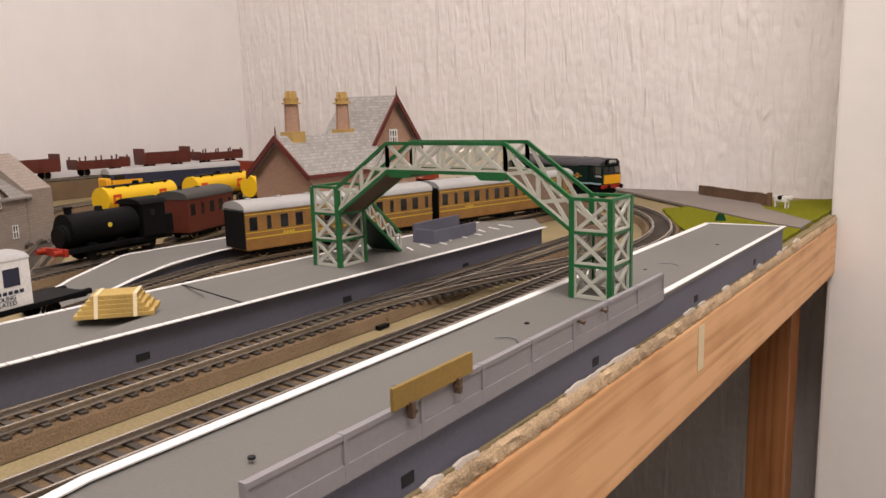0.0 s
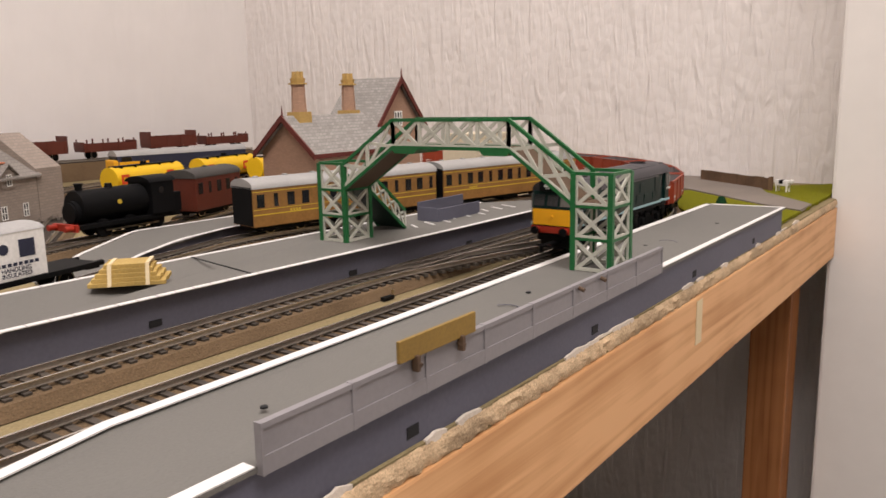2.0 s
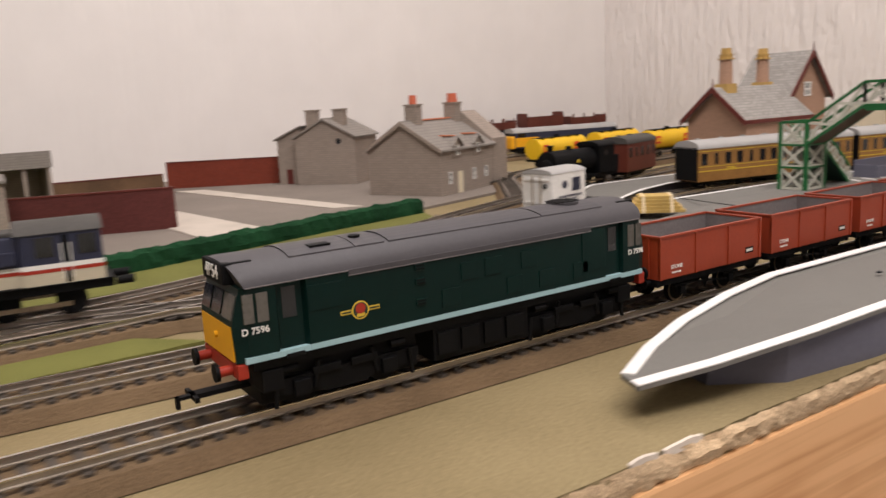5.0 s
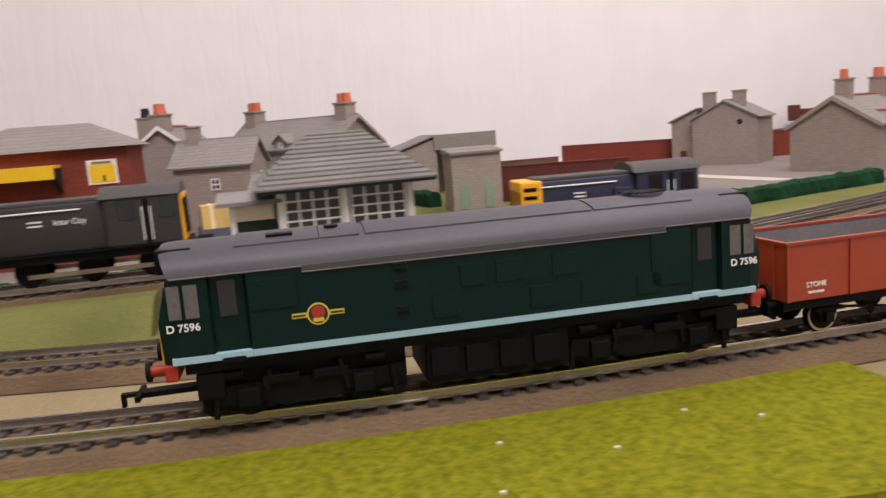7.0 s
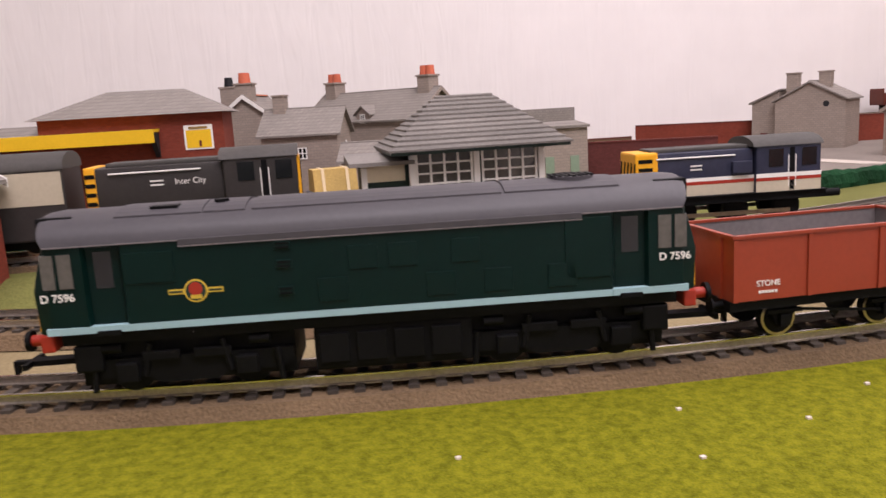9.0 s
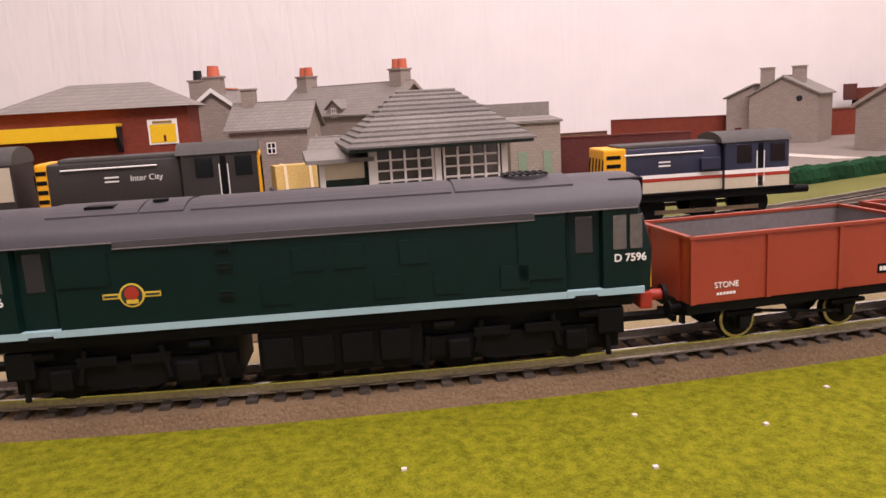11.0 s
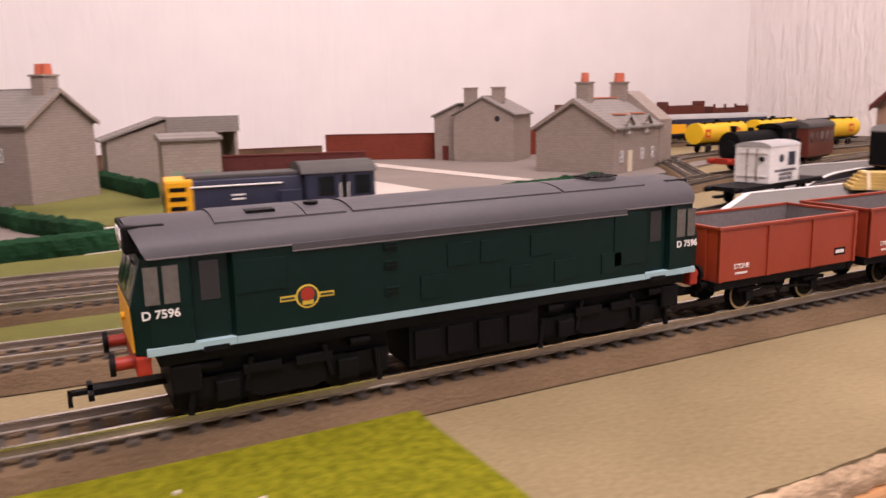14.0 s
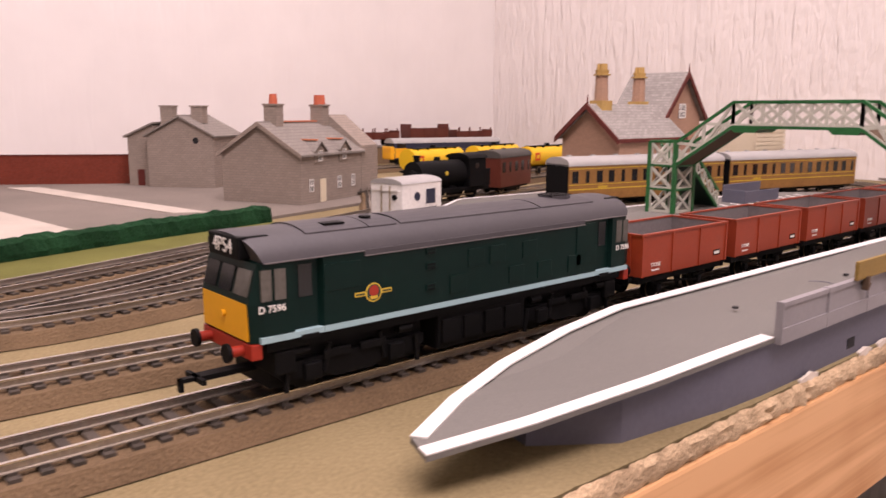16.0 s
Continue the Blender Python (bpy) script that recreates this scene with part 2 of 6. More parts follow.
M_STRAP = mat("cream_strap", (0.70, 0.57, 0.36), 0.7, vary=0.05)
M_SBROOF = mat("grey_shingle", (0.17, 0.155, 0.14), 0.85, scale=200, vary=0.2, bump=0.4, per_object=0.15)
M_CREAMWALL = mat("cream_boarding", (0.70, 0.62, 0.46), 0.6, vary=0.05)
M_DKGREEN = mat("dark_green_paint", (0.01, 0.03, 0.022), 0.5, vary=0.1)
M_SLEEPERWALL = mat("old_sleeper_wall", (0.13, 0.075, 0.04), 0.9, scale=200, vary=0.35, bump=0.8)
M_PALEGREEN = mat("faded_green_paint", (0.20, 0.27, 0.19), 0.7, vary=0.1)
M_COWW = mat("cow_white", (0.75, 0.73, 0.70), 0.6)
M_LIT = mat("window_glow", (0.6, 0.56, 0.5), 0.3)


# ---- mesh helpers ----
def box(bm, x0, x1, y0, y1, z0, z1, bevel=0.0):
    vs = [bm.verts.new((x, y, z)) for x in (x0, x1) for y in (y0, y1) for z in (z0, z1)]
    fs = [bm.faces.new([vs[i] for i in f]) for f in ((0, 1, 3, 2), (4, 6, 7, 5), (0, 4, 5, 1), (2, 3, 7, 6), (0, 2, 6, 4), (1, 5, 7, 3))]
    if bevel:
        es = list({e for f in fs for e in f.edges})
        bmesh.ops.bevel(bm, geom=es, offset=bevel, segments=2, affect="EDGES", profile=0.6)
    return bm


def prism(bm, pts, axis, a, b):
    """A polygon pts of (u, v) pushed along an axis from a to b. For x: (y, z); y: (x, z); z: (x, y)."""
    put = {"x": lambda u, v, w: (w, u, v), "y": lambda u, v, w: (u, w, v), "z": lambda u, v, w: (u, v, w)}[axis]
    lo, hi = [bm.verts.new(put(u, v, a)) for u, v in pts], [bm.verts.new(put(u, v, b)) for u, v in pts]
    n = len(pts)
    bm.faces.new(lo[::-1]), bm.faces.new(hi)
    for i in range(n):
        bm.faces.new((lo[i], lo[(i + 1) % n], hi[(i + 1) % n], hi[i]))
    return bm


def rod(bm, p, q, r, seg=8, r2=None):
    p, q = Vector(p), Vector(q)
    d = q - p
    m = Matrix.Translation((p + q) / 2) @ d.to_track_quat("Z", "Y").to_matrix().to_4x4()
    bmesh.ops.create_cone(bm, cap_ends=True, segments=seg, radius1=r, radius2=r if r2 is None else r2, depth=d.length, matrix=m)
    return bm


def bar(bm, p, q, w, t, up=(0, 0, 1)):
    """A rectangular strip from p to q, w wide and t thick (t along up crossed)."""
    p, q, up = Vector(p), Vector(q), Vector(up)
    d = (q - p).normalized()
    s = d.cross(up).normalized()
    u = s.cross(d).normalized()
    vs = [bm.verts.new(c + s * a * t / 2 + u * b * w / 2) for c in (p, q) for a, b in ((-1, -1), (1, -1), (1, 1), (-1, 1))]
    for f in ((3, 2, 1, 0), (4, 5, 6, 7), (0, 1, 5, 4), (1, 2, 6, 5), (2, 3, 7, 6), (3, 0, 4, 7)):
        bm.faces.new([vs[i] for i in f])
    return bm


def part(name, bm, material, parent=None, label="", smooth=False, m=None):
    bmesh.ops.recalc_face_normals(bm, faces=bm.faces)
    me = bpy.data.meshes.new(name)
    bm.to_mesh(me)
    bm.free()
    if smooth:
        for p in me.polygons:
            p.use_smooth = True
        me.set_sharp_from_angle(angle=radians(38))
    me.materials.append(material)
    ob = new(name, me)
    if parent:
        ob.parent = parent
    if m:
        ob.matrix_basis = m
    if label:
        tagged(ob, label)
    return ob


def share(name, me, parent, m, label=""):
    ob = new(name, me)
    ob.parent = parent
    ob.matrix_basis = m
    return tagged(ob, label)


def thing(name, label, category, group="", m=None):
    ob = new(name)
    ob.empty_display_size = 0.01
    if m:
        ob.matrix_basis = m
    return tagged(ob, label, category, group)


def B():
    return bmesh.new()


def words(name, text, size, material, parent, m, label="", bold=0.0):
    c = bpy.data.curves.new(name, "FONT")
    c.body, c.size, c.extrude, c.align_x, c.align_y = text, size, 0.00012, "CENTER", "CENTER"
    c.offset = bold
    tmp = bpy.data.objects.new(name, c)
    scene.collection.objects.link(tmp)
    dg = bpy.context.evaluated_depsgraph_get()
    me = bpy.data.meshes.new_from_object(tmp.evaluated_get(dg))
    bpy.data.objects.remove(tmp)
    me.materials.clear()
    me.materials.append(material)
    ob = new(name, me)
    ob.parent = parent
    ob.matrix_basis = m
    return tagged(ob, label)


SIDE_R = Matrix(((0, 0, 1, 0), (1, 0, 0, 0), (0, 1, 0, 0), (0, 0, 0, 1)))      # reads on a face that looks to +x
SIDE_L = Matrix(((0, 0, -1, 0), (-1, 0, 0, 0), (0, 1, 0, 0), (0, 0, 0, 1)))    # on a face that looks to -x
END_F = Matrix(((1, 0, 0, 0), (0, 0, -1, 0), (0, 1, 0, 0), (0, 0, 0, 1)))      # on a face that looks to -y
END_B = Matrix(((-1, 0, 0, 0), (0, 0, 1, 0), (0, 1, 0, 0), (0, 0, 0, 1)))      # on a face that looks to +y


def at(x, y, z):
    return Matrix.Translation((x, y, z))


# ---- room ----
def structure(name, bm, material, label):
    return tagged(part(name, bm, material), label, kind="structure")


XL, YF, FLOOR, TOP = -1.33, 1.27, -0.6, 1.5
structure("wall_left", box(B(), XL - 0.1, XL, -1.9, YF + 0.1, FLOOR, TOP), M_WALL_SMOOTH, "white painted wall with faint wallpaper relief")
structure("wall_far", box(B(), XL, -0.113, YF, YF + 0.1, FLOOR, TOP), M_WALL, "white painted wall with embossed ribbed wallpaper")
structure("chimney_breast", box(B(), -0.113, 1.3, 1.112, YF + 0.1, FLOOR, TOP, 0.004), M_PLASTER, "plain white painted projecting wall")
# unseen walls and ceiling, added to close the room and bounce light round it
structure("wall_right", box(B(), 1.3, 1.4, -1.9, YF + 0.1, FLOOR, TOP), M_PLASTER, "unseen plain white wall added to close the room")
structure("wall_back", box(B(), XL - 0.1, 1.4, -2.0, -1.9, FLOOR, TOP), M_PLASTER, "unseen plain white wall added to close the room")
structure("ceiling", box(B(), XL - 0.1, 1.4, -2.0, YF + 0.1, TOP, TOP + 0.05), M_CEIL, "unseen white ceiling added to close the room")
structure("floor", box(B(), XL - 0.1, 1.4, -2.0, YF + 0.1, FLOOR - 0.05, FLOOR), M_CARPET, "dark grey carpet floor")

# ---- baseboard ----
EDGE = -0.107
table = thing("baseboard_table", "chipboard layout table with pine frame and legs", "table")
bm = B()
y = -1.85
rim = []
while y < 1.11:
    rim.append((EDGE + 0.0012 * noise.noise((y * 25, 0, 0)) + 0.0008 * noise.noise((y * 110, 3, 0)), y))
    y += 0.006
prism(bm, [(XL + 0.002, -1.85)] + rim + [(EDGE - 0.008, 1.112), (EDGE - 0.008, YF - 0.002), (XL + 0.002, YF - 0.002)], "z", -0.010, 0.0)
part("board_top", bm, M_BOARD, table, "sandy painted chipboard top")
bm = B()
rows = []
yy = -1.2
while yy < 1.105:
    rows.append([bm.verts.new((EDGE + (0.0006 if k in (0, 4) else 0.0016) + 0.0016 * noise.noise((yy * 170, k * 1.7, 0)) + 0.001 * noise.noise((yy * 500, k * 2.3, 4)), yy, -0.0004 - k * 0.0024 + 0.0008 * noise.noise((yy * 120, k, 9)) * (k > 0))) for k in range(5)])
    yy += 0.0025
for r, q in zip(rows, rows[1:]):
    for k in range(4):
        bm.faces.new((r[k], r[k + 1], q[k + 1], q[k]))
part("rough_edge", bm, M_CHIP, table, "rough sawn chipboard edge", True)
part("frame_rail", box(B(), EDGE - 0.03, EDGE + 0.002, -1.85, 1.11, -0.071, -0.0102, 0.0015), M_TIMBER, table, "planed pine frame rail")
part("frame_rail", box(B(), XL + 0.01, XL + 0.05, -1.85, 1.25, -0.071, -0.0102), M_TIMBER, table)
for yy in (-1.5, -0.4, 0.6):
    part("cross_bearer", box(B(), XL + 0.06, EDGE - 0.032, yy, yy + 0.03, -0.07, -0.0102), M_TIMBER, table)
for yy in (1.06, -1.3):
    part("leg", box(B(), -0.185, -0.139, yy, yy + 0.045, FLOOR, -0.0102, 0.002), M_TIMBER_UP, table, "varnished pine leg")
    part("leg", box(B(), XL + 0.06, XL + 0.1, yy, yy + 0.045, FLOOR, -0.0102, 0.002), M_TIMBER_UP, table)
bm = B()
box(bm, EDGE + 0.0022, EDGE + 0.0026, 0.598, 0.610, -0.044, -0.013)
part("tape_patch", bm, M_STRAP, table, "peeling tape patch")
# torn paper along the edge
for i in range(19):
    yy = random.uniform(0.24, 0.95) if i < 17 else random.uniform(-0.2, 0.22)
    bm = B()
    w, h = random.uniform(0.008, 0.024), random.uniform(0.0016, 0.0034)
    pts = [(yy + w * k / 7, h * (0.3 + 0.7 * abs(noise.noise((yy * 90 + k * 0.9, i, 0)))) * math.sin(math.pi * (k + 0.4) / 8)) for k in range(8)]
    prism(bm, [(yy, -0.002)] + [(a, b + 0.0004) for a, b in pts] + [(yy + w, -0.002)], "x", EDGE - 0.0004 - 0.0006 * random.random(), EDGE + 0.0003 + i * 0.00003)
    part("paper_tear", bm, M_TORN, table)


# ---- ground cover ----
def sheet(name, pts, z, material, label, thick=0.0012, wobble=0.0):
    bm = B()
    out = []
    n = len(pts)
    for i in range(n):
        (x0, y0), (x1, y1) = pts[i], pts[(i + 1) % n]
        k = max(1, int(math.hypot(x1 - x0, y1 - y0) / 0.012)) if wobble else 1
        for j in range(k):
            f = j / k
            x, yv = x0 + (x1 - x0) * f, y0 + (y1 - y0) * f
            out.append((x + wobble * noise.noise((x * 60, yv * 60, 1)), yv + wobble * noise.noise((x * 60, yv * 60, 7))))
    prism(bm, out, "z", z - thick, z)
    return structure(name, bm, material, label)


sheet("ground_1", [(-0.1095, -0.124), (-0.1925, -0.124), (-0.1935, -0.23), (-0.1985, -0.33), (-0.2215, -0.44), (-0.25, -0.53), (-0.30, -0.75), (-0.36, -0.95), (-0.1095, -0.95)], 0.0022, M_GRASS, "bright green flocked grass mat", wobble=0.002, thick=0.0032)
sheet("road_1", [(-1.32, 0.62), (-0.78, 0.62), (-0.70, 0.45), (-0.655, 0.31), (-0.60, 0.06), (-0.55, -0.2), (-0.60, -0.9), (-1.32, -0.9)], 0.003, M_ROAD, "grey town road and yard", thick=0.0028)
sheet("pavement_1", [(-1.10, 0.215), (-0.72, 0.275), (-0.735, 0.245), (-1.12, 0.18)], 0.004, M_PALEPATH, "pale footpath strip", thick=0.002)
sheet("pavement_2", [(-1.0, 0.10), (-0.64, 0.14), (-0.63, 0.075), (-0.9, 0.06)], 0.004, M_PALEPATH, "pale footpath strip", thick=0.002)
sheet("pavement_3", [(-0.95, -0.19), (-0.52, -0.14), (-0.51, -0.20), (-0.95, -0.235)], 0.0042, M_PALEPATH, "pale footpath strip", thick=0.002)
sheet("ground_2", [(-0.62, 0.29), (-0.55, 0.27), (-0.48, 0.05), (-0.455, -0.2), (-0.46, -0.6), (-0.50, -0.6), (-0.515, -0.2), (-0.55, 0.04)], 0.0046, M_GRASS_B, "olive grass bank by the yard tracks", wobble=0.003, thick=0.004)
sheet("ground_3", [(-0.64, -0.23), (-0.62, -0.05), (-0.93, 0.0), (-1.2, -0.1), (-1.2, -0.3), (-0.95, -0.26)], 0.0052, M_GRASS_B, "olive garden lawn", wobble=0.003, thick=0.003)
sheet("ground_4", [(-0.328, -0.02), (-0.315, -0.3), (-0.33, -0.55), (-0.37, -0.55), (-0.36, -0.3), (-0.358, -0.05)], 0.0034, M_GRASS_B, "olive grass between the tracks", wobble=0.002, thick=0.003)
structure("ground_6", prism(B(), [(-0.350, 0.0008), (-0.362, 0.006), (-0.378, 0.0145), (-0.392, 0.0182), (-0.410, 0.0185), (-0.410, 0.0008)], "y", -0.85, -0.375), M_GRASS_B, "olive grass bank sloping up to the raised yard")
sheet("ground_5", [(-0.115, 0.82), (-0.115, 1.105), (-0.118, 1.265), (-0.26, 1.12), (-0.30, 1.06), (-0.235, 0.93), (-0.19, 0.85)], 0.0035, M_GRASS, "bright green flocked grass corner", wobble=0.003, thick=0.003)
sheet("road_2", [(-0.165, 0.99), (-0.115, 0.955), (-0.115, 1.01), (-0.185, 1.10), (-0.245, 1.265), (-0.46, 1.265), (-0.36, 1.17)], 0.005, M_ROAD, "grey lane running to the wall", thick=0.003)


# ---- tracks ----
RAILZ, R_ARC, Y_ARC, X_MAIN = 0.011, 0.369, 0.75, -0.210


def main_path(s, off=0.0):
    """Centre line of the main line by its length s (equal to y on the straight); off: to the left, for the next line."""
    r, x0 = R_ARC - off, X_MAIN - off
    if s < -0.2:
        u = -0.2 - s
        return (x0 - 0.428 * u * u, -0.2 - u, math.atan2(-0.856 * u, 1) * -1 * -1)
    if s < Y_ARC:
        return (x0, s, 0.0)
    a = (s - Y_ARC) / R_ARC
    if a < math.pi / 2:
        return (x0 - r + r * math.cos(a), Y_ARC + r * math.sin(a), a)
    return (x0 - r - (s - Y_ARC - R_ARC * math.pi / 2), Y_ARC + r, math.pi / 2)


def tie_mesh():
    bm = box(B(), -0.0134, 0.0134, -0.0017, 0.0017, -0.0058, -0.0036)
    for sx in (-1, 1):
        box(bm, sx * 0.0092 - 0.0018, sx * 0.0092 + 0.0018, -0.0013, 0.0013, -0.0037, -0.0027)
    me = bpy.data.meshes.new("sleeper")
    bmesh.ops.recalc_face_normals(bm, faces=bm.faces)
    bm.to_mesh(me)
    bm.free()
    me.materials.append(M_SLEEPER)
    return me


TIE = tie_mesh()


def track(name, pts, label, ties="parts", bed=True, pitch=0.0082, z=RAILZ):
    """Rails, sleepers and ballast bed along a line of (x, y)."""
    tr = tagged(new(name), label, kind="structure")
    P = [Vector((a, b, 0)) for a, b in pts]
    dirs = [((P[min(i + 1, len(P) - 1)] - P[max(i - 1, 0)]).normalized()) for i in range(len(P))]
    nor = [Vector((d.y, -d.x, 0)) for d in dirs]

    def strip(section, material, nm, lab):
        bm = B()
        rings = [[bm.verts.new(p + n * u + Vector((0, 0, v))) for u, v in section] for p, n in zip(P, nor)]
        k = len(section)
        for a, b in zip(rings, rings[1:]):
            for i in range(k):
                bm.faces.new((a[i], a[(i + 1) % k], b[(i + 1) % k], b[i]))
        bm.faces.new(rings[0][::-1]), bm.faces.new(rings[-1])
        return part(nm, bm, material, tr, lab)

    if bed:
        zb = z - 0.0047
        strip([(-0.0205, 0.0005), (0.0205, 0.0005), (0.0165, zb), (-0.0165, zb)], M_BALLAST, "ballast_bed", "brown foam ballast bed")
    for sx in (-1, 1):
        c = sx * 0.0092
        strip([(c - 0.0012, z - 0.0030), (c + 0.0012, z - 0.0030), (c + 0.0012, z - 0.0026), (c + 0.0003, z - 0.0024), (c + 0.0003, z - 0.0009), (c + 0.0006, z - 0.0007), (c + 0.0006, z),
               (c - 0.0006, z), (c - 0.0006, z - 0.0007), (c - 0.0003, z - 0.0009), (c - 0.0003, z - 0.0024), (c - 0.0012, z - 0.0026)], M_RAILSIDE, "rail", "dull metal rail")
        strip([(c - 0.00065, z - 0.0004), (c + 0.00065, z - 0.0004), (c + 0.00065, z + 0.0001), (c - 0.00065, z + 0.0001)], M_RAIL, "rail_head", "bright nickel rail head")
    # sleepers at an even pitch
    left, n = 0.0, 0
    spots = []
    for a, b, d in zip(P, P[1:], dirs):
        seg = (b - a).length
        f = left
        while f < seg:
            spots.append((a + (b - a) * (f / seg), math.atan2(-(b - a).x, (b - a).y)))
            f += pitch
        left = f - seg
    if ties == "parts":
        for p, ang in spots[:300]:
            share("sleeper", TIE, tr, Matrix.Translation((p.x, p.y, z)) @ Matrix.Rotation(ang, 4, "Z"))
        spots = spots[300:]
    if spots:
        bm = B()
        for p, ang in spots:
            m = Matrix.Translation((p.x, p.y, z)) @ Matrix.Rotation(ang, 4, "Z")
            vs = len(bm.verts)
            box(bm, -0.0134, 0.0134, -0.0017, 0.0017, -0.0058, -0.0036)
            bm.verts.ensure_lookup_table()
            for v in bm.verts[vs:]:
                v.co = m @ v.co
        tagged(part("sleepers", bm, M_SLEEPER, tr), kind="stuff")
    return tr


def arange(a, b, d):
    return [a + (b - a) * i / max(1, round((b - a) / d)) for i in range(max(1, round((b - a) / d)) + 1)]


def curve(pts, k=10):
    """A smooth line through a few points."""
    P = [Vector((*p, 0)) for p in pts]
    P = [2 * P[0] - P[1]] + P + [2 * P[-1] - P[-2]]
    out = []
    for i in range(1, len(P) - 2):
        for j in range(k):
            t = j / k
            q = 0.5 * ((2 * P[i]) + (P[i + 1] - P[i - 1]) * t + (2 * P[i - 1] - 5 * P[i] + 4 * P[i + 1] - P[i + 2]) * t * t + (3 * P[i] - P[i - 1] - 3 * P[i + 1] + P[i + 2]) * t ** 3)
            out.append((q.x, q.y))
    return out + [tuple(P[-2].xy)]


OFF2 = 0.068
track("track_1", [main_path(s)[:2] for s in arange(-0.78, 2.0, 0.02)], "main line track with nickel rails and brown sleepers")
# the second line draws away from the first beyond the platform end
track("track_2", [main_path(s, OFF2 + 0.05 * max(0.0, 0.1 - s))[:2] for s in arange(-0.78, 2.0, 0.02)], "second main line track on brown ballast")
track("track_3", curve([(-0.424, -0.27), (-0.422, -0.2), (-0.395, -0.06), (-0.368, 0.02), (-0.375, 0.10), (-0.402, 0.20), (-0.436, 0.34), (-0.468, 0.45), (-0.482, 0.55), (-0.444, 0.742), (-0.41, 0.88), (-0.40, 1.0)]), "loop track beside the island platform", "joined")
track("track_4", curve([(-0.415, -0.16), (-0.432, -0.02), (-0.49, 0.16), (-0.555, 0.31), (-0.598, 0.43), (-0.612, 0.55), (-0.640, 0.63), (-0.67, 0.76), (-0.70, 0.95)]), "yard track curving past the houses", "joined")
track("track_5", curve([(-0.60, 0.40), (-0.70, 0.47), (-0.79, 0.54), (-0.83, 0.65), (-0.858, 0.79), (-0.88, 0.90), (-0.90, 1.05)]), "yard siding", "joined")
track("track_11", curve([(-0.66, 0.60), (-0.74, 0.70), (-0.785, 0.80), (-0.80, 0.92), (-0.81, 1.03)]), "short yard siding", "joined")
track("track_6", curve([(-0.76, 0.50), (-0.92, 0.58), (-1.04, 0.66), (-1.085, 0.775), (-1.065, 0.89), (-1.045, 1.0), (-1.03, 1.08)]), "yard siding by the wall", "joined")
track("track_7", curve([(-0.385, -0.30), (-0.375, -0.1), (-0.40, 0.06), (-0.455, 0.17), (-0.545, 0.27)]), "yard ladder track", "joined")
# crossover between the two main lines
track("track_10", [(-0.424, -0.90 + 0.1 * i) for i in range(7)], "raised yard track", "joined", z=0.026)
track("track_8", curve([(-0.278, 0.42), (-0.2755, 0.48), (-0.257, 0.57), (-0.232, 0.65), (-0.213, 0.725), (-0.2105, 0.75)]), "crossover track between the main lines", "joined", bed=False, z=RAILZ + 0.0003)
pm = thing("point_motor", "black point lever box with a metal pin", "point motor", m=at(-0.2545, 0.452, 0.0025))
part("case", box(B(), -0.0018, 0.0018, -0.005, 0.005, -0.002, 0.0004, 0.0004), M_BLACK, pm)
part("lever", rod(B(), (0.001, 0.004, 0.0014), (0.001, 0.004, 0.0042), 0.0010), M_STEEL, pm, "bright metal pin")


# ---- platforms ----
def slab(parent, outline, z_of, side, top):
    """A platform from an outline of (x, y), top height by place; a thin cap over set-back sides."""
    n = len(outline)
    cx, cy = sum(p[0] for p in outline) / n, sum(p[1] for p in outline) / n
    bm = B()
    a = [bm.verts.new((x, y, z_of(x, y))) for x, y in outline]
    b = [bm.verts.new((x, y, z_of(x, y) - 0.0018)) for x, y in outline]
    bm.faces.new(a), bm.faces.new(b[::-1])
    for i in range(n):
        bm.faces.new((a[i], b[i], b[(i + 1) % n], a[(i + 1) % n]))
    part("surface", bm, top, parent, "smooth grey platform surface")
    return bm


def band(parent, name, line, w, z_of, material, lift=0.0004, label="", dash=0.0, gap=0.0007):
    """A painted strip on a surface along a line, w wide to the left of its way."""
    P = [Vector((x, y, 0)) for x, y in line]
    bm = B()
    if dash:
        Q = [P[0]]
        for a, b in zip(P, P[1:]):
            k = max(1, round((b - a).length / dash))
            Q += [a + (b - a) * (j + 1) / k for j in range(k)]
        P = Q
    for i in range(len(P) - 1):
        d = (P[i + 1] - P[i]).normalized()
        a, b = (P[i] + d * gap / 2, P[i + 1] - d * gap / 2) if dash else (P[i], P[i + 1])
        d0 = (P[i] - P[i - 1]).normalized() if i else d
        d2 = (P[i + 2] - P[i + 1]).normalized() if i + 2 < len(P) else d
        n0, n1 = (Vector((-v.y, v.x, 0)).normalized() for v in (d + d0, d + d2))
        q = [a, b, b + n1 * w, a + n0 * w]
        lo = [bm.verts.new((v.x, v.y, z_of(v.x, v.y) - 0.0002)) for v in q]
        hi = [bm.verts.new((v.x, v.y, z_of(v.x, v.y) + lift)) for v in q]
        bm.faces.new(hi)
        for j in range(4):
            bm.faces.new((lo[j], lo[(j + 1) % 4], hi[(j + 1) % 4], hi[j]))
    return part(name, bm, material, parent, label)


def platform_side(parent, line, z_of, inset_bottom=0.0):
    P = line
    bm = B()
    a = [bm.verts.new((x, y, z_of(x, y) - 0.0018)) for x, y in P]
    b = [bm.verts.new((x, y, inset_bottom)) for x, y in P]
    for i in range(len(P) - 1):
        bm.faces.new((a[i], b[i], b[i + 1], a[i + 1]))
    r = bmesh.ops.extrude_face_region(bm, geom=list(bm.faces))
    return part("side_wall", bm, M_PLATSIDE, parent, "blue-grey platform wall")


